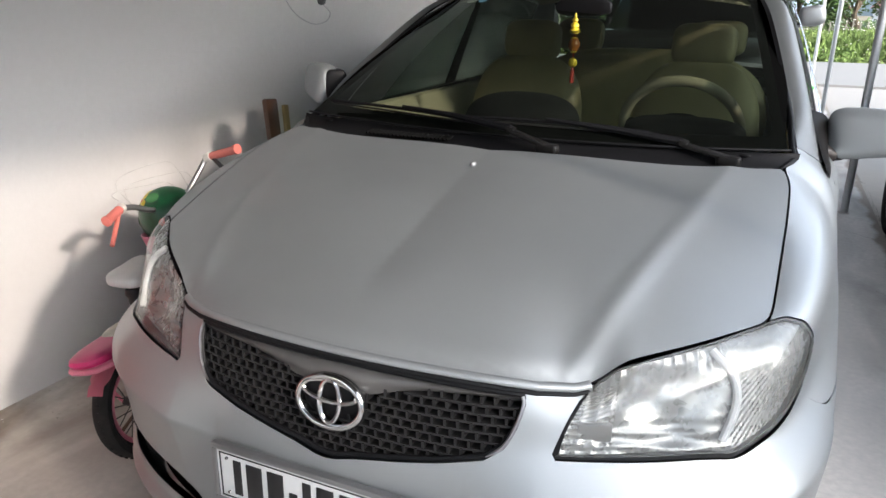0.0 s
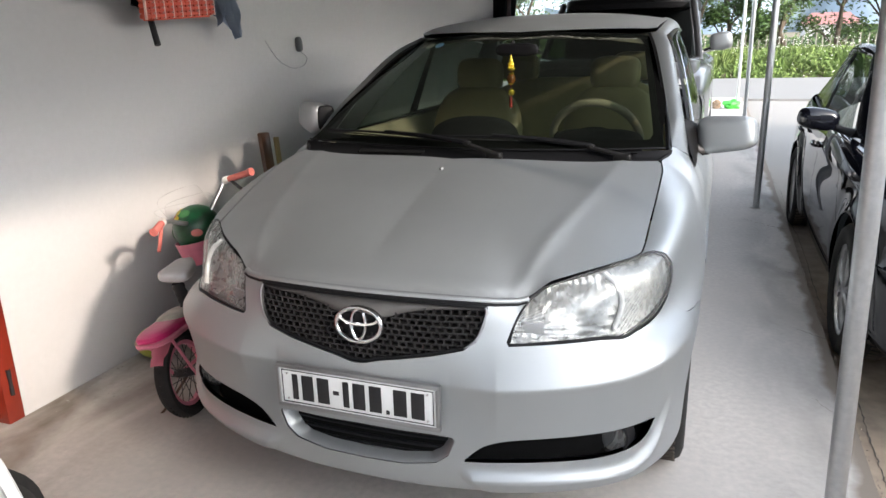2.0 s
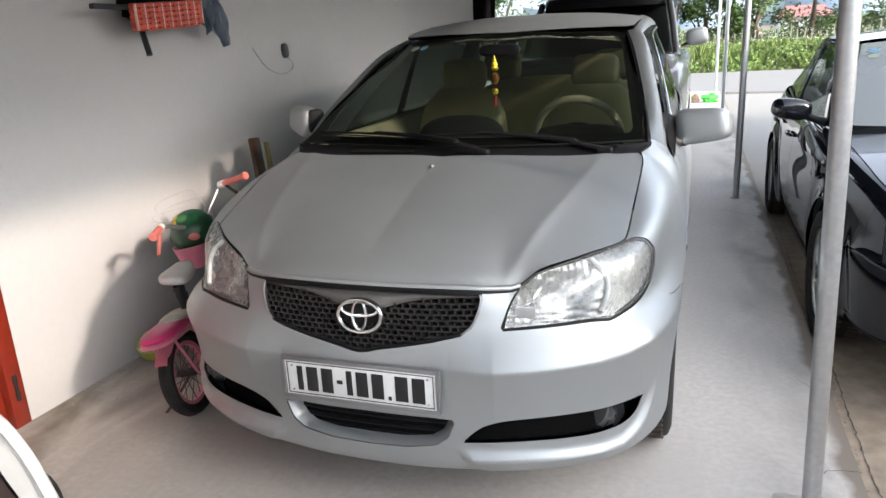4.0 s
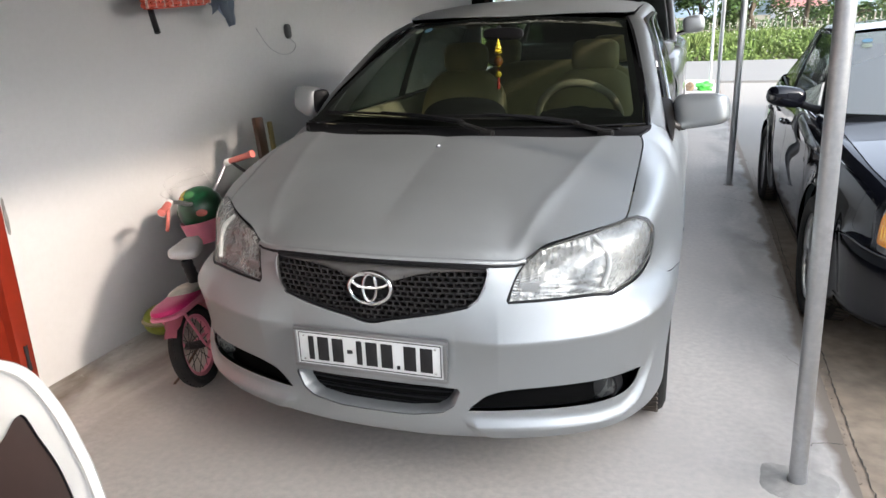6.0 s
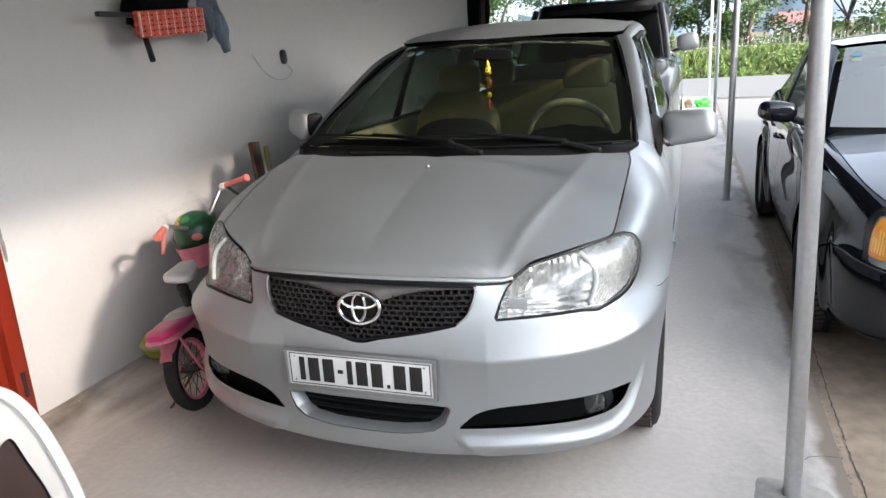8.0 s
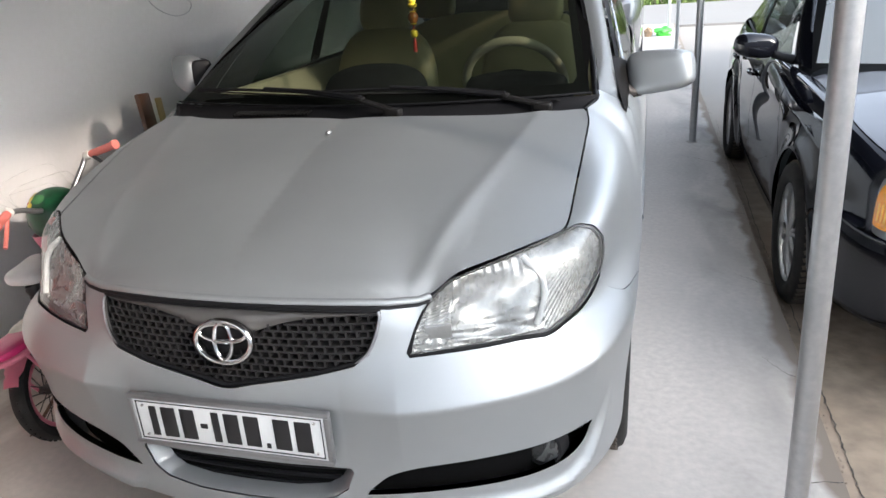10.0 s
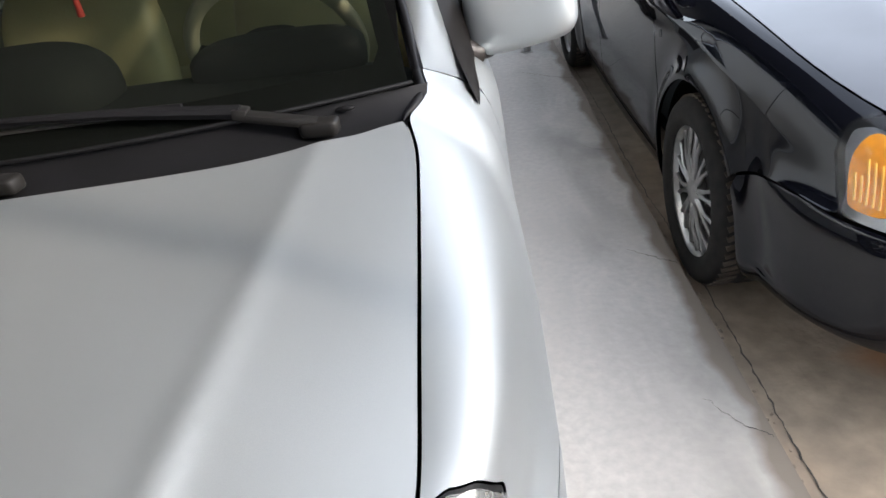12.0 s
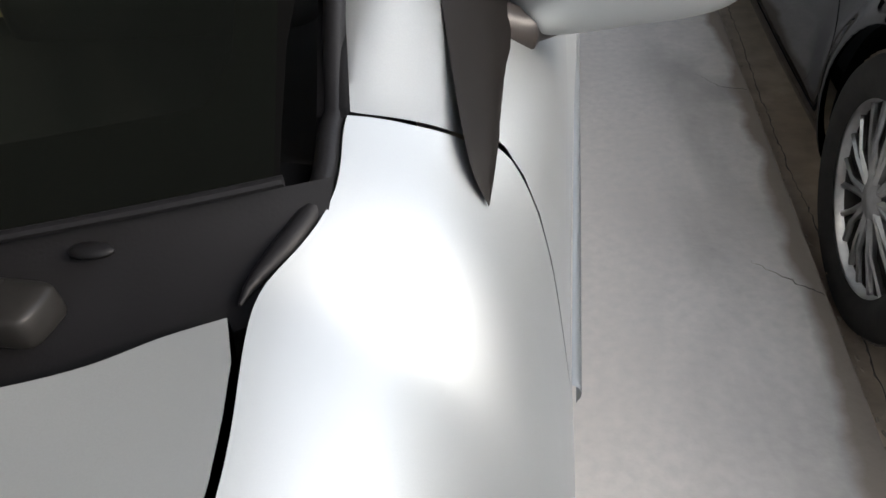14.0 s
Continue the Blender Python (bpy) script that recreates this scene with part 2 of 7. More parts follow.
# ---- mesh helpers ----
def tag_mesh(name, verts, faces, mat, parent=None, label="", smooth=True, normals=None):
    me = bpy.data.meshes.new(name)
    me.from_pydata([tuple(map(float, v)) for v in verts], [], [tuple(int(i) for i in f) for f in faces])
    me.materials.append(mat)
    if smooth:
        me.polygons.foreach_set("use_smooth", np.ones(len(me.polygons), dtype=bool))
    me.update()
    if normals is not None:
        me.normals_split_custom_set_from_vertices([tuple(map(float, v)) for v in normals])
    ob = new(name, me)
    if parent is not None:
        ob.parent = parent
    if label:
        tagged(ob, label)
    return ob


def part(name, bm, mat, parent=None, label="", smooth=True):
    """Links a bmesh as one mesh object under a thing or a part."""
    bmesh.ops.recalc_face_normals(bm, faces=bm.faces)
    me = bpy.data.meshes.new(name)
    bm.to_mesh(me)
    bm.free()
    me.materials.append(mat)
    if smooth:
        me.polygons.foreach_set("use_smooth", np.ones(len(me.polygons), dtype=bool))
        me.set_sharp_from_angle(angle=radians(38))
    ob = new(name, me)
    if parent is not None:
        ob.parent = parent
    if label:
        tagged(ob, label)
    return ob


def thing(name, label, category, group="", kind=""):
    return tagged(new(name), label, category, group, kind)


def box(bm, centre, size, turn=None, bevel=0.0, segs=2):
    m = Matrix.Translation(centre) @ (turn.to_4x4() if turn is not None else Matrix.Identity(4)) @ Matrix.Diagonal((*size, 1))
    r = bmesh.ops.create_cube(bm, size=1.0, matrix=m)
    if bevel > 0:
        edges = list({e for v in r["verts"] for e in v.link_edges})
        bmesh.ops.bevel(bm, geom=edges, offset=bevel, segments=segs, affect="EDGES", profile=0.5)
    return bm


def tube(bm, points, radius, segs=10, closed=False, cap=True):
    """Sweeps a round section along a line; radius may be one number or one for each point."""
    pts = [Vector(p) for p in points]
    n = len(pts)
    rad = [radius] * n if isinstance(radius, (int, float)) else list(radius)
    rings, up = [], None
    for i, p in enumerate(pts):
        a = pts[(i - 1) % n] if closed or i > 0 else p
        b = pts[(i + 1) % n] if closed or i < n - 1 else p
        d = (b - a).normalized()
        if up is None:
            up = d.orthogonal().normalized()
        up = (up - d * up.dot(d)).normalized()
        side = d.cross(up)
        rings.append([bm.verts.new(p + (up * math.cos(2 * math.pi * k / segs) + side * math.sin(2 * math.pi * k / segs)) * rad[i]) for k in range(segs)])
    for i in range(n if closed else n - 1):
        r0, r1 = rings[i], rings[(i + 1) % n]
        off = 0
        if closed and i == n - 1:
            off = min(range(segs), key=lambda o: (r0[0].co - r1[o].co).length)
        for k in range(segs):
            bm.faces.new((r0[k], r0[(k + 1) % segs], r1[(k + 1 + off) % segs], r1[(k + off) % segs]))
    if cap and not closed:
        bm.faces.new(rings[0][::-1]), bm.faces.new(rings[-1])
    return bm


def lathe(bm, profile, m=Matrix.Identity(4), segs=32, closed=False):
    """Turns a profile of (radius, height) about the local z axis."""
    rings = [[bm.verts.new(m @ Vector((r * math.cos(2 * math.pi * k / segs), r * math.sin(2 * math.pi * k / segs), h))) for k in range(segs)] for r, h in profile]
    pairs = list(zip(rings, rings[1:])) + ([(rings[-1], rings[0])] if closed else [])
    for a, b in pairs:
        for k in range(segs):
            bm.faces.new((a[k], a[(k + 1) % segs], b[(k + 1) % segs], b[k]))
    return bm


def blob(bm, centre, size, turn=None, power=1.0, segs=20, rings=12):
    """A rounded block: a ball drawn out towards a box as power falls below one."""
    m = Matrix.Translation(centre) @ (turn.to_4x4() if turn is not None else Matrix.Identity(4))
    f = lambda v: math.copysign(abs(v) ** power, v)  # noqa: E731
    grid = []
    for i in range(1, rings):
        t = math.pi * i / rings
        grid.append([bm.verts.new(m @ Vector((size[0] * f(math.sin(t)) * f(math.cos(2 * math.pi * k / segs)), size[1] * f(math.sin(t)) * f(math.sin(2 * math.pi * k / segs)), size[2] * f(math.cos(t))))) for k in range(segs)])
    top, low = bm.verts.new(m @ Vector((0, 0, size[2]))), bm.verts.new(m @ Vector((0, 0, -size[2])))
    for a, b in zip(grid, grid[1:]):
        for k in range(segs):
            bm.faces.new((a[k], b[k], b[(k + 1) % segs], a[(k + 1) % segs]))
    for k in range(segs):
        bm.faces.new((top, grid[0][k], grid[0][(k + 1) % segs])), bm.faces.new((low, grid[-1][(k + 1) % segs], grid[-1][k]))
    return bm


def spline_matrix(x):
    """The matrix that turns values at the knots x into the second derivatives of the natural cubic spline."""
    n = len(x)
    h = np.diff(x)
    a, b = np.eye(n), np.zeros((n, n))
    for i in range(1, n - 1):
        a[i, i - 1:i + 2] = h[i - 1], 2 * (h[i - 1] + h[i]), h[i]
        b[i, i - 1:i + 2] = 6 / h[i - 1], -6 / h[i - 1] - 6 / h[i], 6 / h[i]
    return np.linalg.solve(a, b)


def spline_eval(x, v, m, q):
    i = np.clip(np.searchsorted(x, q, side="right") - 1, 0, len(x) - 2)
    h = x[i + 1] - x[i]
    a, b = (x[i + 1] - q) / h, (q - x[i]) / h
    return a * v[i] + b * v[i + 1] + ((a**3 - a) * m[i] + (b**3 - b) * m[i + 1]) * h * h / 6


def profile(keys, odd=False, mirror=True):
    """A smooth function of one variable through a few keys; mirrored about zero, as an even or an odd one."""
    k = np.array(keys, float)
    if mirror:
        low = k[k[:, 0] > 0][::-1] * (-1, -1 if odd else 1)
        k = np.concatenate([low, k])
    x, v = k[:, 0].copy(), k[:, 1].copy()
    m = spline_matrix(x) @ v
    return lambda q: spline_eval(x, v, m, np.clip(np.asarray(q, float), x[0], x[-1]))


class Shell:
    """A car's skin below the windows: sections along the plan outline s, each a smooth curve w from the lip (0) to the upper edge (7)."""

    def __init__(self, plan, rows, top, bulge, y0=0.0):
        s = [0.0]
        for (xa, ya), (xb, yb) in zip(plan, plan[1:]):
            s.append(s[-1] + math.hypot(xb - xa, yb - ya))
        self.at = s
        self.px, self.py = profile([(q, p[0]) for q, p in zip(s, plan)], odd=True), profile([(q, p[1] + y0) for q, p in zip(s, plan)])
        self.rows = [(profile(z), profile(d)) for z, d in rows]
        self.top = [profile([(k[0], k[1 + n] + (y0 if n == 1 else 0)) for k in top], odd=n == 0) for n in range(3)]
        self.bulge = [profile(b) for b in bulge]
        self.knots = np.arange(8.0)
        self.m = spline_matrix(self.knots)

    def point(self, s, w):
        s, w = np.asarray(s, float), np.asarray(w, float)
        e = 1e-3
        px, py = self.px(s), self.py(s)
        tx, ty = self.px(s + e) - self.px(s - e), self.py(s + e) - self.py(s - e)
        ln = np.hypot(tx, ty) + 1e-9
        nx, ny = ty / ln, -tx / ln
        rows = [np.stack([px - nx * d(s), py - ny * d(s), z(s)], -1) for z, d in self.rows]
        low, top = rows[-1], np.stack([f(s) for f in self.top], -1)
        out = np.stack([nx * 0.7, ny * 0.7, 0 * nx + 0.7], -1)
        for a, b in ((0.5, self.bulge[0]), (0.83, self.bulge[1])):
            rows.append(low + (top - low) * a + out * b(s)[..., None])
        rows.append(top)
        v = np.stack(rows)
        m = np.tensordot(self.m, v, 1)
        i = np.clip(np.floor(w).astype(int), 0, 6)
        j = np.arange(len(s))
        a, b = (i + 1 - w)[:, None], (w - i)[:, None]
        return a * v[i, j] + b * v[i + 1, j] + ((a**3 - a) * m[i, j] + (b**3 - b) * m[i + 1, j]) / 6

    def normal(self, s, w):
        e = 2e-3
        ds = self.point(s + e, w) - self.point(s - e, w)
        w0, w1 = np.clip(w - 0.03, 0, 7), np.clip(w + 0.03, 0, 7)
        n = np.cross(ds, self.point(s, w1) - self.point(s, w0))
        return n / (np.linalg.norm(n, axis=1, keepdims=True) + 1e-12)

    def find(self, a, b, axes="xz", s_range=(-1.05, 1.05), w_range=(0, 7)):
        """The (s, w) at which the skin has the given two coordinates."""
        ia, ib = "xyz".index(axes[0]), "xyz".index(axes[1])
        gs, gw = np.meshgrid(np.linspace(*s_range, 220), np.linspace(*w_range, 140), indexing="ij")
        gs, gw = gs.ravel(), gw.ravel()
        pts = self.point(gs, gw)[:, (ia, ib)]
        out = []
        for qa, qb in zip(a, b):
            k = np.argmin((pts[:, 0] - qa) ** 2 + (pts[:, 1] - qb) ** 2)
            x = np.array([gs[k], gw[k]])
            for _ in range(4):
                p = self.point(np.array([x[0], x[0] + 1e-4, x[0]]), np.array([x[1], x[1], x[1] + 1e-3]))[:, (ia, ib)]
                jac = np.stack([(p[1] - p[0]) / 1e-4, (p[2] - p[0]) / 1e-3], 1)
                step = np.linalg.lstsq(jac, np.array([qa, qb]) - p[0], rcond=None)[0]
                x = x + np.clip(step, -0.05, 0.05)
                x[1] = min(max(x[1], w_range[0]), w_range[1])
            out.append(x)
        return np.array(out)


def smooth_line(pts, n=8, closed=False):
    """Catmull-Rom through points of any dimension."""
    p = np.array(pts, float)
    k = len(p)
    out = []
    for i in range(k if closed else k - 1):
        g = lambda j: p[j % k] if closed else p[min(max(j, 0), k - 1)]  # noqa: E731
        p0, p1, p2, p3 = g(i - 1), g(i), g(i + 1), g(i + 2)
        for t in np.linspace(0, 1, n, endpoint=False):
            out.append(0.5 * (2 * p1 + (p2 - p0) * t + (2 * p0 - 5 * p1 + 4 * p2 - p3) * t * t + (3 * p1 - p0 - 3 * p2 + p3) * t**3))
    if not closed:
        out.append(p[-1])
    return np.array(out)


def resample(loop, step):
    out = []
    for a, b in zip(loop, np.roll(loop, -1, 0)):
        n = max(1, int(math.ceil(np.linalg.norm(b - a) / step)))
        out += [a + (b - a) * k / n for k in range(n)]
    keep = [p for i, p in enumerate(out) if np.linalg.norm(p - out[i - 1]) > step * 0.05]
    return np.array(keep)


def inside(loop, q):
    x, y = q[:, 0], q[:, 1]
    hit = np.zeros(len(q), bool)
    for (xa, ya), (xb, yb) in zip(loop, np.roll(loop, -1, 0)):
        if ya == yb:
            continue
        c = ((ya > y) != (yb > y)) & (x < (xb - xa) * (y - ya) / (yb - ya) + xa)
        hit ^= c
    return hit


def sheet(name, place, normal, outer, holes, mat, parent=None, label="", step=0.015, wscale=1.0, lip=0.012, mirror=False, offset=0.0, lips=True):
    """A panel of a smooth surface, cut out by an outline and by holes in the surface's own two coordinates, with turned-in edges."""
    sc = np.array([1.0, wscale])
    loops = [resample(np.asarray(lp, float) * sc, step * 0.7) for lp in [outer, *holes]]
    lo, hi = loops[0].min(0), loops[0].max(0)
    gx, gy = np.meshgrid(np.arange(lo[0], hi[0], step), np.arange(lo[1], hi[1], step * 0.9), indexing="ij")
    gx = gx + (np.arange(gx.shape[1]) % 2) * step * 0.5
    q = np.stack([gx.ravel(), gy.ravel()], 1)
    ok = inside(loops[0], q)
    for lp in loops[1:]:
        ok &= ~inside(lp, q)
    q = q[ok]
    bnd = np.concatenate(loops)
    near = np.full(len(q), 9.0)
    for c in range(0, len(bnd), 200):
        near = np.minimum(near, np.linalg.norm(q[:, None] - bnd[None, c:c + 200], axis=2).min(1))
    q = q[near > step * 0.45]
    allv = np.concatenate([bnd, q])
    edges, at = [], 0
    for lp in loops:
        n = len(lp)
        edges += [(at + i, at + (i + 1) % n) for i in range(n)]
        at += n
    from_cdt = delaunay_2d_cdt([Vector(v) for v in allv], edges, [], 0, 1e-6)
    uv = np.array([tuple(v) for v in from_cdt[0]])
    tri = np.array([f for f in from_cdt[2] if len(f) == 3])
    mid = uv[tri].mean(1)
    ok = inside(loops[0], mid)
    for lp in loops[1:]:
        ok &= ~inside(lp, mid)
    tri = tri[ok]
    s, w = uv[:, 0], uv[:, 1] / wscale
    nor = normal(s, w)
    pos = place(s, w) + nor * offset
    verts, faces, norms = [pos], [tri], [nor]
    p = pos[tri[:, 1]] - pos[tri[:, 0]]
    flip = (np.cross(p, pos[tri[:, 2]] - pos[tri[:, 0]]) * nor[tri[:, 0]]).sum(1) < 0
    tri[flip] = tri[flip][:, ::-1]
    count = len(pos)
    face_list = [tuple(f) for f in tri]
    if lips:
        for lp in loops:
            s, w = lp[:, 0], lp[:, 1] / wscale
            n = len(lp)
            nn = normal(s, w)
            a = place(s, w) + nn * offset
            tang = np.roll(a, -1, 0) - np.roll(a, 1, 0)
            side = np.cross(tang, nn)
            side /= np.linalg.norm(side, axis=1, keepdims=True) + 1e-12
            r = min(0.003, lip * 0.3)
            rings = [(a, nn), (a - nn * r, nn * 0.5 + side * 0.87), (a - nn * lip, side)]
            for pp, no in rings:
                verts.append(pp), norms.append(no)
            for g in range(2):
                for i in range(n):
                    j = (i + 1) % n
                    b0 = count + g * n
                    face_list.append((b0 + i, b0 + j, b0 + n + j, b0 + n + i))
            count += 3 * n
    pos, nor = np.concatenate(verts), np.concatenate(norms)
    if mirror:
        pos, nor = pos * (-1, 1, 1), nor * (-1, 1, 1)
        face_list = [f[::-1] for f in face_list]
    return tag_mesh(name, pos, face_list, mat, parent, label, normals=nor)


def thin_plate(pts):
    """A smooth height z over (x, y) through the given points."""
    p = np.array(pts, float)
    n = len(p)
    k = lambda d2: 0.5 * d2 * np.log(d2 + 1e-12)  # noqa: E731
    d2 = ((p[:, None, :2] - p[None, :, :2]) ** 2).sum(2)
    a = np.zeros((n + 3, n + 3))
    a[:n, :n] = k(d2) + np.eye(n) * 1e-6
    a[:n, n], a[:n, n + 1:], a[n, :n], a[n + 1:, :n] = 1, p[:, :2], 1, p[:, :2].T
    c = np.linalg.solve(a, np.r_[p[:, 2], 0, 0, 0])

    def f(x, y):
        q = np.stack([x, y], -1)
        d = ((q[:, None] - p[None, :, :2]) ** 2).sum(2)
        return k(d) @ c[:n] + c[n] + q @ c[n + 1:]
    return f


def field(height):
    """A height field as a surface for sheet()."""
    place = lambda x, y: np.stack([x, y, height(x, y)], -1)  # noqa: E731

    def normal(x, y):
        e = 1e-3
        n = np.stack([-(height(x + e, y) - height(x - e, y)) / (2 * e), -(height(x, y + e) - height(x, y - e)) / (2 * e), np.ones_like(x)], -1)
        return n / np.linalg.norm(n, axis=1, keepdims=True)
    return place, normal


def ruled(low, high, bow=0.0):
    """A surface between two lines, each a function of a in -1..1, bowed outwards by bow in the middle; coordinates a and b in 0..1."""
    def place(a, b):
        p, q = low(a), high(a)
        v = p + (q - p) * b[:, None]
        return v + np.stack([0 * a, -0.7 * bow * 4 * b * (1 - b), 0.7 * bow * 4 * b * (1 - b)], -1)

    def normal(a, b):
        e = 1e-3
        n = np.cross(place(a + e, b) - place(a - e, b), place(a, b + e) - place(a, b - e))
        return n / (np.linalg.norm(n, axis=1, keepdims=True) + 1e-12)
    return place, normal


# ---- the ground, the wall, the roof and its posts ----
def slab(name, label, x0, x1, y0, y1, z0, z1, mat, parent=None, bevel=0.0):
    bm = bmesh.new()
    box(bm, ((x0 + x1) / 2, (y0 + y1) / 2, (z0 + z1) / 2), (x1 - x0, y1 - y0, z1 - z0), bevel=bevel)
    ob = part(name, bm, mat, parent, "", smooth=False)
    return tagged(ob, label, "", "", "structure") if parent is None else tagged(ob, label)


WALL_X = -1.66
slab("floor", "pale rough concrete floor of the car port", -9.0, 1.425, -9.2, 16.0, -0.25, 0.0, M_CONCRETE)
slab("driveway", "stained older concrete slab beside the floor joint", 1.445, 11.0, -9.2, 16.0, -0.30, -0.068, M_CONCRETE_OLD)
slab("joint", "dark open joint between two concrete slabs", 1.424, 1.446, -9.2, 16.0, -0.30, -0.085, M_MATT)
slab("wall_west", "pale plastered side wall, dirty at its foot", WALL_X - 0.2, WALL_X, 0.30, 6.9, -0.05, 2.75, M_PLASTER)
slab("wall_house", "plain plastered house wall in front of the car", WALL_X - 0.2, WALL_X, -9.2, -0.62, -0.05, 2.75, M_PLASTER)
slab("wall_lintel", "plaster over the doorway", WALL_X - 0.2, WALL_X, -0.62, 0.30, 2.1, 2.75, M_PLASTER)
# added out of view: dims the sky light that enters from the front
slab("wall_front_screen", "unseen plain wall added behind the viewer to hold back light", -1.66, 11.0, -6.4, -6.2, -0.3, 2.6, M_PLASTER)
slab("wall_inner", "plain wall inside the house", -4.6, -4.4, -7.0, 6.9, -0.05, 2.75, M_PLASTER)
# invented blocker: keeps low sun off floor and bumper, not off the wall
slab("wall_sun_screen", "unseen plain block added across the yard to cut off the sun", 7.0, 9.5, -6.2, -0.6, -0.3, 3.97, M_PLASTER)
# unseen screen, its height set by how much eastern horizon sky gets in
slab("wall_east_screen", "unseen plain wall added in the east to block low sky", 11.0, 11.2, -6.4, 9.5, -0.3, 2.3, M_PLASTER)
# stands out of sight to shade the far half of the side wall
slab("wall_rear_screen", "unseen plain block added beyond the black car to shade the rear wall", 5.4, 7.4, 2.6, 9.5, -0.3, 3.2, M_PLASTER)
bm = bmesh.new()
box(bm, (-0.35, 3.0, 2.337), (3.14, 13.0, 0.04), Euler((0, radians(5.6), 0)).to_matrix())
tagged(part("ceiling", bm, M_ROOF, smooth=False), "grey sheet roof of the car port", kind="structure")


M_MORTAR = material("mortar", (0.36, 0.34, 0.31), 0.9, vary=0.5, vary_scale=30, tint=(0.22, 0.205, 0.185), bump=0.3, bump_scale=80)


def steel_post(x, y, collar=1.0, lean=0.0):
    ob = thing("steel_post", "round galvanised steel post set in the concrete floor", "post", "posts of the car port")
    bm = bmesh.new()
    lathe(bm, [(0.026, -0.02), (0.026, 2.17)], segs=24)
    part("pole", bm, M_STEEL, ob)
    bm = bmesh.new()
    lathe(bm, [(0.085, -0.004), (0.072, 0.003), (0.045, 0.007), (0.025, 0.011)], segs=26)
    for v in bm.verts:
        k = collar * (1 + 0.45 * noise.noise(v.co * 14 + Vector((x, y, 0))))
        v.co.x, v.co.y = v.co.x * k, v.co.y * k
    part("mortar_collar", bm, M_MORTAR, ob, "rough cement round the foot")
    ob.matrix_world = pose(x, y, 0, 0, lean, 0)
    return ob


steel_post(1.245, 0.45, 1.35, -1.3)
post = steel_post(1.225, 4.82, 0.55)
copy_thing(post, pose(1.225, 9.2, 0))
far_post = copy_thing(post, pose(1.225, 13.6, 0))
far_post.scale.z = 1.3

# ---- the silver car ----
PLAN = [(0, 0.045), (0.20, 0.053), (0.40, 0.092), (0.56, 0.150), (0.68, 0.228), (0.763, 0.33), (0.817, 0.46), (0.848, 0.62),
        (0.864, 0.85), (0.862, 1.15), (0.857, 2.0), (0.852, 3.0), (0.82, 3.75), (0.74, 4.10), (0.50, 4.24), (0.05, 4.28)]
ROWS_SILVER = [
    ([(0, 0.220), (0.8, 0.232), (1.2, 0.205), (2.5, 0.20), (5.4, 0.24)], [(0, 0.06), (0.8, 0.05), (1.1, 0.06), (1.3, 0.085), (5.4, 0.085)]),
    ([(0, 0.252), (0.8, 0.265), (1.2, 0.255), (2.5, 0.25), (5.4, 0.28)], [(0, 0.008), (0.8, 0.006), (1.1, 0.018), (1.3, 0.045), (5.4, 0.045)]),
    ([(0, 0.42), (0.8, 0.43), (1.3, 0.42), (5.4, 0.45)], [(0, 0.004), (0.8, 0.004), (1.1, 0.008), (1.35, 0.028), (5.4, 0.028)]),
    ([(0, 0.575), (0.5, 0.58), (0.9, 0.60), (1.3, 0.60), (2.5, 0.60), (5.4, 0.62)], [(0, 0.004), (0.5, 0.002), (0.9, 0.004), (1.1, 0.003), (1.4, 0.009), (2.5, 0.009), (5.4, 0.009)]),
    ([(0, 0.655), (0.4, 0.66), (0.75, 0.664), (0.98, 0.685), (1.375, 0.72), (2.5, 0.74), (5.4, 0.76)], [(0, 0.020), (0.3, 0.020), (0.42, 0.026), (0.72, 0.030), (0.98, 0.048), (1.375, 0.022), (1.7, 0.014), (2.5, 0.010), (5.4, 0.01)]),
]
TOP_SILVER = [(0, 0, 0.098, 0.775), (0.20, 0.20, 0.112, 0.773), (0.36, 0.357, 0.150, 0.764), (0.45, 0.437, 0.192, 0.766), (0.505, 0.474, 0.217, 0.794), (0.575, 0.52, 0.250, 0.810), (0.72, 0.615, 0.330, 0.827),
              (0.80, 0.667, 0.386, 0.834), (0.845, 0.690, 0.416, 0.840), (0.88, 0.6955, 0.444, 0.848), (0.98, 0.699, 0.52, 0.875), (1.18, 0.704, 0.685, 0.931), (1.375, 0.706, 0.85, 0.975), (1.44, 0.703, 0.92, 0.988), (1.495, 0.694, 0.976, 0.999), (1.53, 0.6945, 1.008, 1.003), (1.555, 0.7045, 1.027, 1.007), (1.585, 0.7155, 1.051, 1.013), (1.62, 0.7195, 1.084, 1.021), (1.665, 0.7140, 1.132, 1.031), (1.74, 0.738, 1.21, 1.03),
              (1.95, 0.775, 1.42, 0.995), (2.5, 0.78, 1.97, 1.00), (3.5, 0.775, 2.97, 1.02), (4.28, 0.70, 3.75, 1.05), (4.64, 0.60, 4.05, 1.055), (4.92, 0.42, 4.17, 1.05), (5.42, 0.05, 4.20, 1.05)]
BULGE_SILVER = [[(0, 0.008), (0.36, 0.006), (0.575, 0.012), (0.845, 0.030), (0.98, 0.050), (1.375, 0.048), (1.72, 0.05), (2.5, 0.02), (5.4, 0.03)],
                [(0, 0.004), (0.36, 0.004), (0.575, 0.008), (0.845, 0.021), (0.98, 0.032), (1.375, 0.030), (1.72, 0.030), (2.5, 0.014), (5.4, 0.02)]]
silver = Shell(PLAN, ROWS_SILVER, TOP_SILVER, BULGE_SILVER)
WS = 0.1
silver_car = thing("silver_car", "silver saloon car with a dusty bonnet, parked beside the wall", "car")


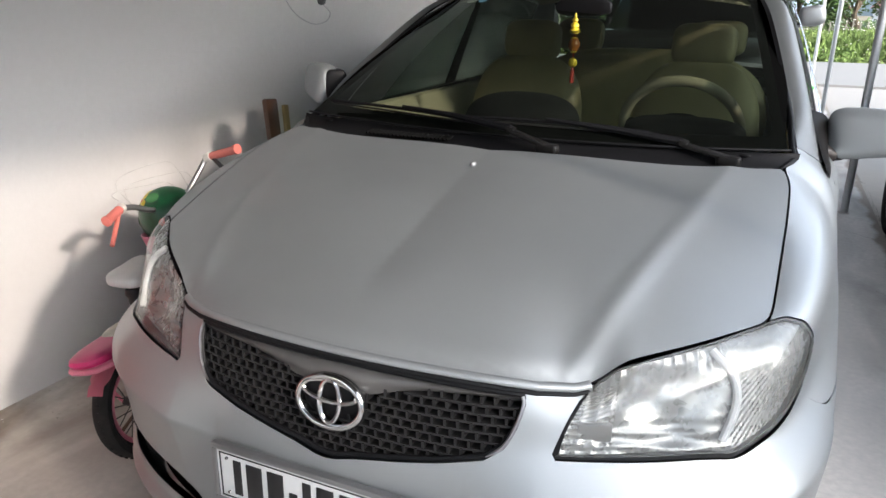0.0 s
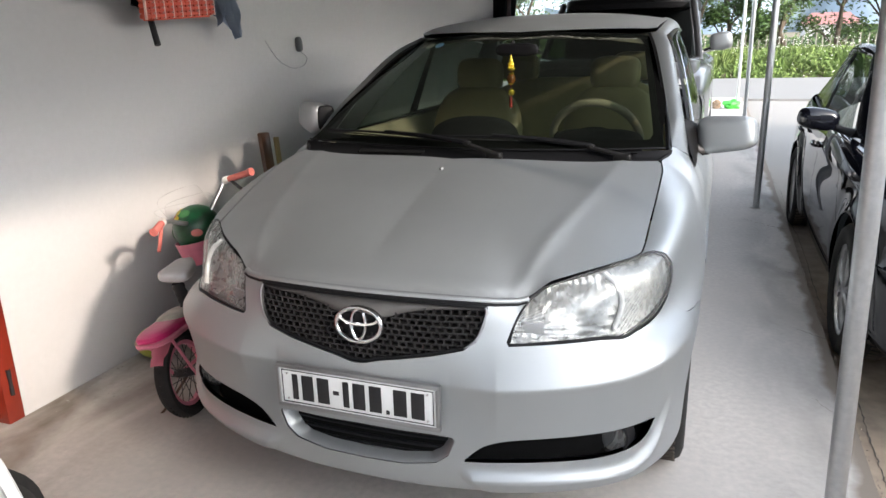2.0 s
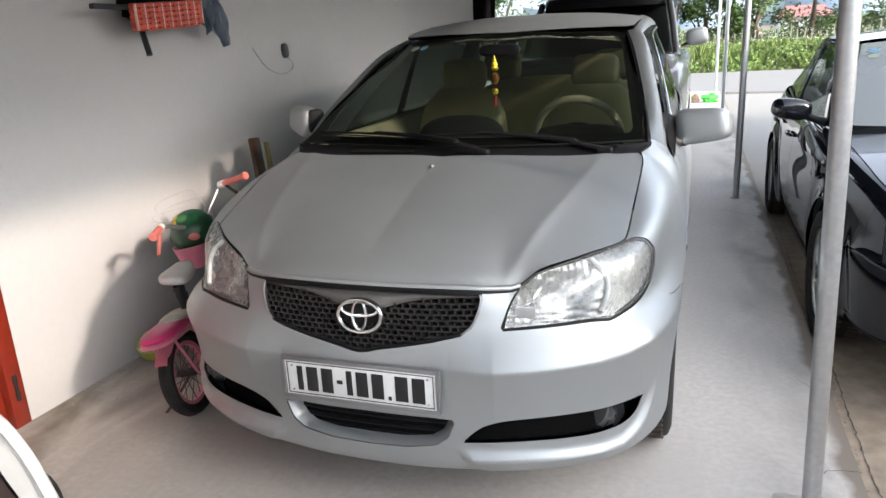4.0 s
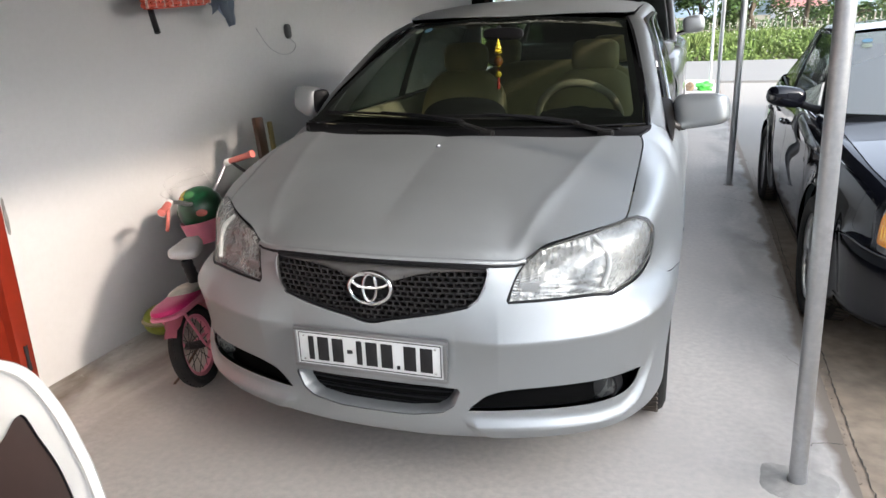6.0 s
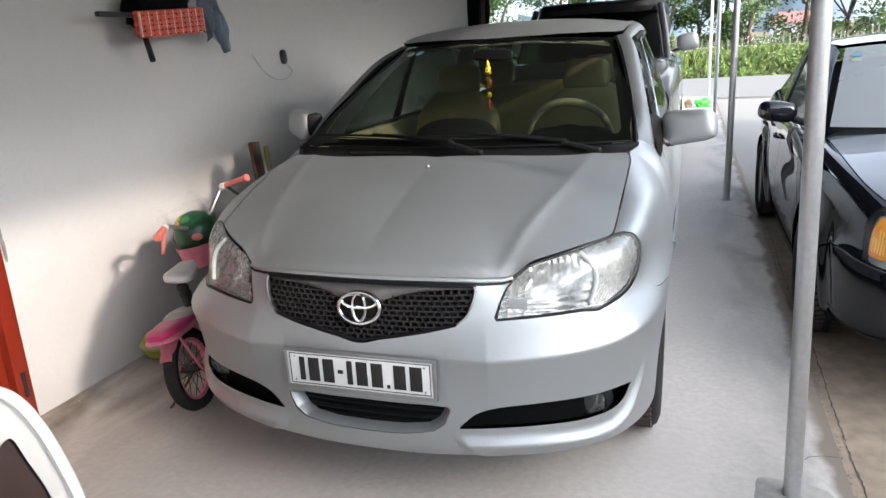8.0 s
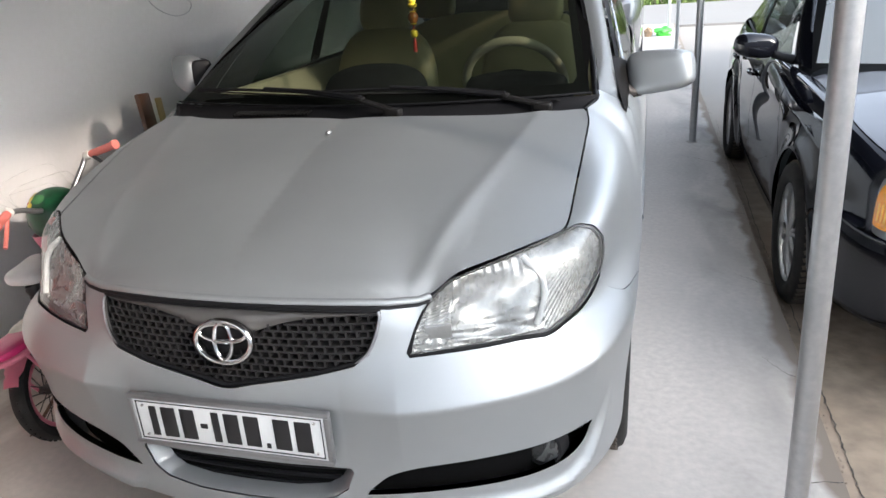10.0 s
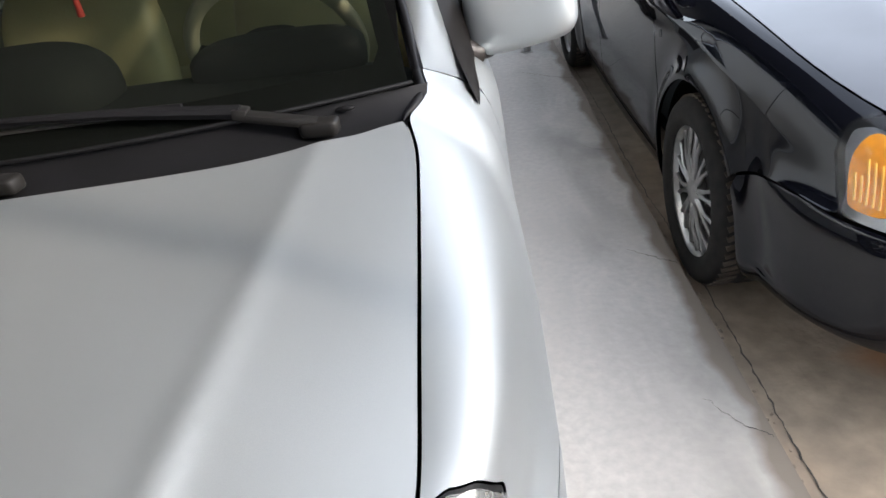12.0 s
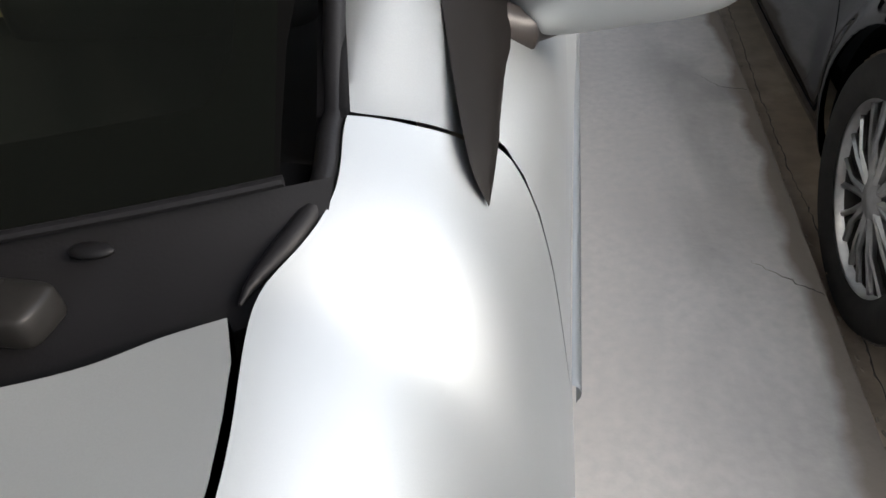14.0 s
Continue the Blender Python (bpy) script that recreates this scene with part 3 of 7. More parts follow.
def mirrored(loop):
    return [(-a, b) for a, b in loop][::-1]


def sym(right_half):
    """Closes an outline that is given for x > 0 only, from its upper to its lower end on the middle line."""
    return list(right_half) + [(-a, b) for a, b in right_half[::-1] if abs(a) > 1e-6]


# openings of the front, as outlines seen from ahead (x, z)
GRILLE = sym([(0, 0.764), (0.16, 0.762), (0.30, 0.757), (0.338, 0.754), (0.344, 0.738), (0.336, 0.700), (0.320, 0.666), (0.290, 0.644), (0.21, 0.626), (0.13, 0.611), (0.06, 0.598), (0.022, 0.588), (0.0, 0.586)])
LOWER = sym([(0, 0.405), (0.20, 0.403), (0.262, 0.398), (0.268, 0.388), (0.250, 0.342), (0.215, 0.316), (0.12, 0.300), (0, 0.297)])
FOG = smooth_line([(0.293, 0.332), (0.318, 0.360), (0.352, 0.385), (0.415, 0.402), (0.55, 0.411), (0.66, 0.413), (0.744, 0.414), (0.746, 0.400), (0.734, 0.368), (0.705, 0.347), (0.64, 0.338), (0.55, 0.337), (0.41, 0.334), (0.31, 0.330)], 5, True)
LAMP = smooth_line([(0.401, 0.660), (0.409, 0.700), (0.430, 0.752), (0.458, 0.784), (0.500, 0.801), (0.580, 0.819), (0.660, 0.833), (0.692, 0.840)], 6)
LAMP_END = smooth_line([(0.722, 0.842), (0.748, 0.833), (0.764, 0.810), (0.771, 0.78), (0.768, 0.730), (0.752, 0.698), (0.728, 0.680), (0.700, 0.670), (0.668, 0.660), (0.640, 0.664), (0.60, 0.667), (0.50, 0.664)], 6)
LAMP = np.concatenate([LAMP, LAMP_END])


def on_skin(loop, shell=silver, **kw):
    a = np.array(loop, float)
    return shell.find(a[:, 0], a[:, 1], **kw)


def grown(loop, by):
    """The outline pushed outwards by so much (inwards if less than nothing)."""
    p = np.array(loop, float)
    t = np.roll(p, -1, 0) - np.roll(p, 1, 0)
    n = np.stack([t[:, 1], -t[:, 0]], 1) / (np.linalg.norm(t, axis=1, keepdims=True) + 1e-9)
    area = (p[:, 0] * np.roll(p[:, 1], -1) - np.roll(p[:, 0], -1) * p[:, 1]).sum()
    return p + n * by * (1 if area > 0 else -1)


lamp_sw = on_skin(LAMP, s_range=(0.3, 1.15), w_range=(3.2, 7))
lower_edge = np.clip((4.5 - lamp_sw[:, 1:]) / 0.4, 0, 1) * np.clip((1.0 - lamp_sw[:, :1]) / 0.1, 0, 1)
lamp_hole = grown(lamp_sw * (1, WS), 0.005 + 0.003 * lower_edge) / (1, WS)
lamp_hole[:, 1] = lamp_hole[:, 1].clip(0, 6.98)
# where the lamp's outline meets the bumper, the wing and the bonnet
i_top = int(np.argmin(np.abs(lamp_sw[:, 0] - 0.845) + (lamp_sw[:, 1] < 6) * 9))
i_low = int(np.argmin(np.hypot(lamp_sw[:, 0] - 0.985, (lamp_sw[:, 1] - 4.05) * 0.1)))
ARCH_Y, ARCH_Z, ARCH_R = 0.86, 0.30, 0.335
arch = [(ARCH_Y + ARCH_R * math.cos(a), ARCH_Z + ARCH_R * math.sin(a)) for a in np.linspace(math.pi * 1.06, -0.06 * math.pi, 40)]
arch_sw = on_skin(arch, axes="yz", s_range=(0.95, 1.95), w_range=(0, 5))
i_arch = 15
# bumper: up one side, over the top, and back
right_edge = [(arch_sw[0, 0], 0.0)] + [tuple(p) for p in arch_sw[:i_arch]] + [tuple(p) for p in smooth_line([tuple(arch_sw[i_arch - 1]), (1.25, 3.10), (1.19, 3.205), (1.12, 3.28), (1.06, 3.43), (1.01, 3.80)], 5)[1:]]
under_lamp = [tuple(p) for p in lamp_hole[i_low:]] + [tuple(p) for p in lamp_hole[:12]]
top_edge = [(0.445, 6.50), (0.440, 6.80), (0.425, 6.93), (0.395, 6.96), (0.368, 6.96), (0.345, 6.9)]
half = right_edge + under_lamp + top_edge
bumper_outline = half + [(-a, b) for a, b in half[::-1]]
grille_sw, lower_sw = on_skin(GRILLE), on_skin(LOWER)
fog_sw = on_skin(FOG, s_range=(0.2, 1.05))


def creased(s, w):
    """The bumper's skin with a shelf line under the lamps and a ledge that stands proud under the fog lamp pockets."""
    q = np.abs(s)
    k = (0.30 + 0.70 * np.clip((q - 0.26) / 0.12, 0, 1)) * np.clip((1.12 - q) / 0.30, 0, 1)
    line = 2.80 + 0.02 * np.clip(q / 0.4, 0, 1) + 0.16 * np.clip((q - 0.70) / 0.30, 0, 1)
    u = w - line
    rise = 0.036 * np.exp(-(np.sqrt(u * u + 0.025**2) - 0.025) / np.where(u > 0, 0.50, 0.85))
    ledge = np.interp(q, (0.2, 0.68, 0.75, 0.805, 0.85, 0.90), (1.20, 1.14, 1.17, 1.36, 1.66, 2.0))
    v = w - ledge
    up = np.clip(1 - v / 0.24, 0, 1)
    chin = 0.020 * np.where(v > 0, up * (2 - up) * up, np.exp(v / 0.35)) * np.clip((q - 0.285 + 0.10 * v) / 0.035, 0, 1) * np.clip((0.93 - q) / 0.10, 0, 1)
    return silver.point(s, w) + silver.normal(s, w) * (k * rise + chin)[:, None]


def creased_normal(s, w):
    n = np.cross(creased(s + 2e-3, w) - creased(s - 2e-3, w), creased(s, np.clip(w + 0.03, 0, 7)) - creased(s, np.clip(w - 0.03, 0, 7)))
    return n / (np.linalg.norm(n, axis=1, keepdims=True) + 1e-12)


bumper = sheet("front_bumper", creased, creased_normal, bumper_outline, [grille_sw, lower_sw, fog_sw, np.array(mirrored(fog_sw))], M_SILVER, silver_car,
               "silver front bumper with scuffed corner", step=0.0065, wscale=WS, lip=0.016)
# wings
wing = [tuple(p) for p in lamp_hole[i_top:i_low + 1][::-1]]
wing_outline = [tuple(p) for p in smooth_line([(1.0125, 3.815), (1.0615, 3.447), (1.12, 3.302), (1.19, 3.227), (1.251, 3.122), tuple(arch_sw[i_arch])], 5)[:-1]] + [tuple(p) for p in arch_sw[i_arch:]] + [(arch_sw[-1, 0], 0.1), (1.70, 0.1), (1.72, 3.0), (1.724, 4.5), (1.722, 5.3),
                (1.715, 5.60), (1.700, 5.68), (1.684, 6.2), (1.666, 6.97), (1.60, 6.97), (1.375, 6.97), (1.1, 6.97), (0.98, 6.97), (0.87, 6.97)] + wing[::-1]
for flip in (False, True):
    sheet("front_wing", silver.point, silver.normal, wing_outline, [], M_SILVER, silver_car, step=0.014, wscale=WS, lip=0.02, mirror=flip)
    for s0, s1 in ((1.7248, 2.80), (2.806, 3.75)):
        sheet("door_panel", silver.point, silver.normal, [(s0, 0.3), (s1, 0.3), (s1, 3), (s1, 6.97), (s0 + (0.004 if s0 < 2 else 0), 6.97), (s0 + (0.001 if s0 < 2 else 0), 5.4), (s0 + (0.002 if s0 < 2 else 0), 4.4), (s0, 3)], [], M_SILVER, silver_car,
              step=0.04, wscale=WS, lip=0.015, mirror=flip)
    sheet("rear_quarter", silver.point, silver.normal, [(3.756, 0.1), (5.41, 0.1), (5.41, 6.97), (3.756, 6.97)], [], M_SILVER, silver_car, step=0.05, wscale=WS, lip=0.015, mirror=flip)

# bonnet
edge_s = np.concatenate([np.linspace(0.0, 0.36, 7), np.linspace(0.42, 1.56, 43)])
edge = silver.point(edge_s, np.full(len(edge_s), 7.0))
crease = lambda y: 0.388 + 0.30 * (y - 0.13) - 0.085 * (y - 0.13) ** 2  # noqa: E731
fold = lambda x, y: -0.09 * np.sqrt((np.abs(x) - crease(y)) ** 2 + 0.012**2) + 0.0045 * np.exp(-(((np.abs(x) - crease(y)) / 0.021) ** 2)) * np.clip(1.25 - y, 0, 1)  # noqa: E731
ctrl = np.array([(0, 0.20, 0.836), (0, 0.40, 0.905), (0, 0.60, 0.962), (0, 0.74, 0.992), (0, 0.845, 1.012), (0.30, 0.87, 1.014), (0.52, 0.93, 1.012), (0.665, 1.01, 1.008), (0.3, 0.30, 0.865), (0.36, 0.6, 0.954)])
pts = np.concatenate([edge, edge[1:] * (-1, 1, 1), ctrl, ctrl[5:] * (-1, 1, 1)])
pts[:, 2] -= fold(pts[:, 0], pts[:, 1])
tp = thin_plate(pts)


def hood_height(x, y):
    """The bonnet's surface: crease, and a nose that rolls over at its front edge."""
    ax = np.abs(x)
    back = np.clip(y - np.interp(ax, edge[:11, 0], edge[:11, 1]), 0, 9)
    nose = 0.013 * (1 - np.exp(-((back / 0.022) ** 2))) * np.clip((0.50 - ax) / 0.10, 0, 1) * np.clip(1 - (y - 0.1) / 0.6, 0, 1)
    return tp(x, y) + fold(x, y) + nose


rear = smooth_line([(0.683, 0.984), (0.655, 0.968), (0.62, 0.944), (0.56, 0.916), (0.50, 0.896), (0.43, 0.879), (0.29, 0.856), (0.14, 0.840), (0, 0.835)], 6)
inset = edge[:, :2].copy()
t = np.gradient(inset, axis=0)
n2 = np.stack([-t[:, 1], t[:, 0]], 1) / np.linalg.norm(t, axis=1, keepdims=True)
inset += n2 * 0.0035
hood_half = [tuple(p) for p in inset if p[1] < 0.979] + [tuple(p) for p in rear]
hood_outline = hood_half + [(-a, b) for a, b in hood_half[::-1] if a > 1e-4]
hp, hn = field(hood_height)
hood = sheet("bonnet", hp, hn, hood_outline, [], M_SILVER, silver_car, "dusty silver bonnet", step=0.016, lip=0.016)
nose = [tuple(p) for p in inset if p[1] < 0.2]
nose = [(-a, b) for a, b in nose[:0:-1]] + nose
bm = bmesh.new()
tube(bm, [(a, b + 0.001, float(hood_height(np.array([a]), np.array([b]))[0]) - 0.0060) for a, b in nose], 0.0098, 14)
part("rolled_edge", bm, M_SILVER, hood)
# black tube added to draw the dark gap between bonnet and grille
bm = bmesh.new()
tube(bm, [(a, b - 0.0090, float(hood_height(np.array([a]), np.array([b]))[0]) - 0.0125) for a, b in nose], 0.0050, 8)
part("nose_gap_strip", bm, M_BLACK, hood, "black strip drawn as the dark gap under the front edge")
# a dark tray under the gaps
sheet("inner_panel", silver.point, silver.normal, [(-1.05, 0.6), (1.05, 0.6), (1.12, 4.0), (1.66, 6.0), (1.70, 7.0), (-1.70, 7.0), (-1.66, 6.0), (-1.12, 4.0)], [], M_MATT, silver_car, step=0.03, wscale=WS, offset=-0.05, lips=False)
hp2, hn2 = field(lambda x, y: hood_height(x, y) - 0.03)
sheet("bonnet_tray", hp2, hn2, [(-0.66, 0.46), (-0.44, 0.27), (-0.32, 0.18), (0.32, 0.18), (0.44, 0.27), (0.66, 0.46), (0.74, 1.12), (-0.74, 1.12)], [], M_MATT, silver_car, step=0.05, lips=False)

# windscreen, pillars and roof
def ws_low(a):
    return np.stack([0.700 * a, 0.940 + 0.12 * a * a, 1.030 + 0.004 * a * a], -1)


def ws_high(a):
    return np.stack([0.545 * a, 1.80 + 0.17 * a * a, 1.438 - 0.028 * a * a], -1)


wp, wnm = ruled(ws_low, ws_high, 0.018)
glass = sheet("windscreen", wp, wnm, [(-0.99, 0.0), (0.99, 0.0), (0.99, 0.985), (-0.99, 0.985)], [], M_GLASS, silver_car, "slightly green windscreen", step=0.05, lips=False)
band = sheet("windscreen_band", wp, wnm, [(-0.992, 0.002), (0.992, 0.002), (0.997, 0.10), (1.035, 0.30), (1.065, 1.0), (-1.065, 1.0), (-1.035, 0.30), (-0.997, 0.10)], [[(-0.93, 0.065), (0.93, 0.065), (0.95, 0.10), (0.952, 0.90), (0.93, 0.955), (-0.93, 0.955), (-0.952, 0.90), (-0.95, 0.10)]], M_ENAMEL, silver_car, "black printed border of the windscreen", step=0.05, offset=-0.004, lips=False)
band.visible_shadow = True
glass.visible_shadow = False


def roof_height(x, y):
    u = np.clip((y - 1.80) / 1.35, -0.2, 1.2)
    return 1.438 + 0.100 * np.sin(np.pi * np.clip(u * 0.92 + 0.02, 0, 1)) ** 0.9 - 0.045 * (np.abs(x) / 0.6) ** 2.6 - 0.010


rp, rn = field(roof_height)
roof_half = [(0, 1.80), (0.2, 1.825), (0.40, 1.89), (0.54, 1.965), (0.575, 2.02), (0.60, 2.4), (0.595, 2.9), (0.54, 3.15), (0, 3.22)]
sheet("roof", rp, rn, roof_half + [(-a, b) for a, b in roof_half[::-1] if a > 0], [], M_SILVER, silver_car, step=0.05, lip=0.02)


def strip(name, low, high, mat, n=24, m=6, bow=0.01, label="", thick=0.012, foot=None, way=(1.0, 0, 0.5)):
    """A curved strip between two lines, mirrored to both sides of the car."""
    lo, hi = smooth_line(low, n), smooth_line(high, n)
    k = min(len(lo), len(hi))
    lo, hi = lo[:k], hi[:k]
    for flip in (1, -1):
        bm = bmesh.new()
        grid = []
        for i in range(k):
            row = []
            for j in range(m + 1):
                b = j / m
                p = lo[i] + (hi[i] - lo[i]) * b
                p = p + np.array(way) * bow * 4 * b * (1 - b)
                if foot is not None:
                    u = min(1.0, i / 16)
                    first = lo[0] + (hi[0] - lo[0]) * b + np.array(way) * bow * 4 * b * (1 - b)
                    p = p + (foot[j] - first) * (1 - u * u * (3 - 2 * u))
                row.append(bm.verts.new((p[0] * flip, p[1], p[2])))
            grid.append(row)
        for a, b in zip(grid, grid[1:]):
            for j in range(m):
                bm.faces.new((a[j], a[j + 1], b[j + 1], b[j]))
        r = bmesh.ops.solidify(bm, geom=bm.faces[:], thickness=thick)
        part(name, bm, mat, silver_car, label)


base = silver.point(np.array([1.668, 1.700]), np.array([6.95, 5.78]))
P0, P1, P2, P3 = tuple(base[0]), (0.665, 1.42, 1.185), (0.60, 1.74, 1.345), (0.548, 2.0, 1.418)
Q0, Q1, Q2, Q3 = tuple(base[1]), (0.715, 1.52, 1.185), (0.66, 1.83, 1.335), (0.612, 2.08, 1.405)
foot_w = np.linspace(6.95, 5.70, 13)
strip("front_pillar", [P0, P1, P2, P3], [Q0, Q1, Q2, Q3], M_SILVER, m=12, bow=0.020, way=(0.55, -0.6, 0.6), foot=silver.point(1.670 + 0.034 * np.linspace(0, 1, 13) ** 1.2, foot_w))
hi_line = smooth_line([Q0, Q1, Q2, Q3], 24)
SAIL_EDGE = [tuple(silver.point(np.array([1.674]), np.array([5.35]))[0] + (0.001, -0.015, 0.003)), tuple(silver.point(np.array([1.680]), np.array([5.68]))[0] + (0.008, 0, 0.005)), tuple(hi_line[7] + (0.0, 0, 0.006)), tuple(hi_line[14] + (-0.004, 0, 0.004))]
strip("pillar_seal", [(0.697, 1.122, 1.026), (0.652, 1.42, 1.186), (0.586, 1.74, 1.347), (0.534, 2.0, 1.42)], [P0, P1, P2, P3], M_BLACK, m=3, bow=0.004)
strip("roof_rail", [(0.548, 2.0, 1.418), (0.575, 2.4, 1.490), (0.57, 2.9, 1.475), (0.50, 3.2, 1.41)], [(0.612, 2.08, 1.405), (0.635, 2.4, 1.440), (0.63, 2.9, 1.425), (0.57, 3.25, 1.37)], M_SILVER, bow=0.012)
strip("door_frame", [(0.782, 1.24, 1.0), (0.725, 1.54, 1.175), (0.67, 1.85, 1.325), (0.625, 2.1, 1.392)], [(0.788, 1.36, 0.99), (0.738, 1.60, 1.16), (0.685, 1.88, 1.305), (0.64, 2.12, 1.372)], M_BLACK, m=3, bow=0.002)
strip("window_trim", [(0.79, 1.30, 0.985), (0.795, 2.0, 0.995), (0.79, 2.9, 1.01), (0.76, 3.5, 1.035)], [(0.784, 1.30, 1.003), (0.789, 2.0, 1.013), (0.784, 2.9, 1.028), (0.755, 3.5, 1.053)], M_CHROME, m=2, bow=0.002, label="bright window trim")
strip("side_window", [(0.782, 1.36, 0.99), (0.785, 2.0, 1.0), (0.78, 2.6, 1.01), (0.75, 3.3, 1.03)], [(0.70, 1.76, 1.25), (0.637, 2.12, 1.385), (0.64, 2.6, 1.425), (0.60, 3.15, 1.375)], M_DARKGLASS, m=4, bow=0.01, thick=0.004)
strip("window_visor", [(0.790, 1.40, 1.030), (0.752, 1.62, 1.150), (0.705, 1.86, 1.285), (0.660, 2.12, 1.382), (0.652, 2.6, 1.424)], [(0.780, 1.40, 1.048), (0.742, 1.62, 1.168), (0.694, 1.86, 1.303), (0.648, 2.12, 1.400), (0.640, 2.6, 1.442)], M_CHROME, m=3, bow=0.004, label="bright trim over the side window")
strip("middle_pillar", [(0.79, 2.28, 0.99), (0.735, 2.30, 1.15), (0.685, 2.31, 1.28), (0.642, 2.32, 1.385)], [(0.79, 2.40, 0.99), (0.735, 2.40, 1.15), (0.685, 2.39, 1.28), (0.642, 2.38, 1.385)], M_BLACK, m=2, bow=0.002)
strip("rear_pillar", [(0.755, 3.25, 1.03), (0.70, 3.2, 1.17), (0.65, 3.15, 1.28), (0.60, 3.1, 1.37)], [(0.66, 3.78, 1.06), (0.62, 3.55, 1.18), (0.58, 3.38, 1.28), (0.53, 3.2, 1.40)], M_SILVER, bow=0.01)
strip("side_moulding", [(0.855, 1.285, 0.555), (0.856, 1.9, 0.56), (0.855, 2.5, 0.565), (0.852, 3.2, 0.57)], [(0.850, 1.285, 0.588), (0.851, 1.9, 0.593), (0.850, 2.5, 0.598), (0.848, 3.2, 0.603)], M_SILVER, m=4, bow=0.009, label="raised side moulding")


def rw(a, hi):
    return np.stack([(0.53 if hi else 0.64) * a, (3.20 if hi else 3.82) - 0.05 * a * a, (1.425 if hi else 1.075) - 0.02 * a * a], -1)


bp, bn_ = ruled(lambda a: rw(a, False), lambda a: rw(a, True), 0.01)
sheet("rear_window", bp, bn_, [(-0.95, 0.03), (0.95, 0.03), (0.95, 0.98), (-0.95, 0.98)], [], clear("rear_glass", (0.30, 0.33, 0.31)), silver_car, step=0.1, lips=False)
bp2, bn2 = field(lambda x, y: 1.06 - 0.012 * (np.abs(x) / 0.6) ** 2 + 0 * y)
sheet("boot_lid", bp2, bn2, [(-0.66, 3.78), (0.66, 3.78), (0.58, 4.06), (0.40, 4.17), (-0.40, 4.17), (-0.58, 4.06)], [], M_SILVER, silver_car, step=0.08)

# grille, badge, plate, lamps
def skin_y(x, z, back=0.0):
    """Depth of the front skin at points seen from ahead."""
    sw = silver.find(np.atleast_1d(x), np.atleast_1d(z))
    return silver.point(sw[:, 0], sw[:, 1])[:, 1] + back


gx, gz = np.meshgrid(np.linspace(-0.36, 0.36, 25), np.linspace(0.56, 0.775, 9), indexing="ij")
gy = skin_y(gx.ravel(), gz.ravel()).reshape(gx.shape)


def front_y(x, z):
    """The same, from a table over the grille."""
    i = min(max((x + 0.36) / 0.03, 0), 23.999)
    j = min(max((z - 0.56) / (0.215 / 8), 0), 7.999)
    a, b = int(i), int(j)
    u, v = i - a, j - b
    return float((gy[a, b] * (1 - u) + gy[a + 1, b] * u) * (1 - v) + (gy[a, b + 1] * (1 - u) + gy[a + 1, b + 1] * u) * v)


def bar_low(x):
    """The lower edge of the grey band over the grille."""
    return 0.742 - 0.040 * math.exp(-(x / 0.11) ** 2) - 0.008 * (1 - abs(x) / 0.34)


grille = tagged(new("grille"), "black honeycomb grille with a dull silver upper band")
grille.parent = silver_car
inner = np.array(GRILLE)
bm = bmesh.new()
row_h, cell_w = 0.0148, 0.0225
rows_n = int((0.765 - 0.575) / row_h) + 1
seg = 0.0225
for r in range(rows_n + 1):
    z = 0.578 + r * row_h
    xs = np.arange(-0.36, 0.36, seg)
    for x in xs:
        c = np.array([[x + seg / 2, z]])
        if inside(inner, c)[0] and z < bar_low(x):
            y0, y1 = front_y(x, z), front_y(x + seg, z)
            box(bm, (x + seg / 2, (y0 + y1) / 2 + 0.020, z), (math.hypot(seg, y1 - y0) + 0.001, 0.020, 0.0042), Euler((0, 0, math.atan2(y1 - y0, seg))).to_matrix())
        v = x + (0.5 * cell_w if r % 2 else 0)
        c = np.array([[v, z + row_h / 2]])
        if inside(inner, c)[0] and z + row_h / 2 < bar_low(v):
            box(bm, (v, front_y(v, z + row_h / 2) + 0.019, z + row_h / 2), (0.0048, 0.020, row_h))
part("honeycomb", bm, material("grille_black", (0.016, 0.016, 0.017), 0.38, vary=0.4, vary_scale=30, tint=(0.030, 0.028, 0.026), spec=0.3), grille, smooth=False)
n = 48
bm = bmesh.new()
rows = []
for i in range(n + 1):
    x = -0.338 + 0.676 * i / n
    hi = 0.760 - 0.010 * (abs(x) / 0.34) ** 2
    lo = min(bar_low(x), hi - 0.006)
    rows.append([bm.verts.new((x, front_y(x, lo + (hi - lo) * k / 4) + 0.012 - 0.007 * math.sin(math.pi * k / 4), lo + (hi - lo) * k / 4)) for k in range(5)] + [bm.verts.new((x, front_y(x, hi) + 0.04, hi)), bm.verts.new((x, front_y(x, lo) + 0.035, lo))])
for a, b in zip(rows, rows[1:]):
    for k in range(7):
        bm.faces.new((a[k], b[k], b[(k + 1) % 7], a[(k + 1) % 7]))
part("upper_band", bm, material("band_grey", (0.17, 0.165, 0.16), 0.36, 0.75, vary=0.3, vary_scale=9), grille, "dull silver band")
# a black moulding along the lower edge, thin bright beads up the sides
rim = resample(grown(np.array(GRILLE), -0.004), 0.012)
bm = bmesh.new()
tube(bm, [(x, front_y(x, z) + 0.005, z) for x, z in rim], 0.0055, 8, closed=True)
part("rim", bm, M_BLACK, grille)
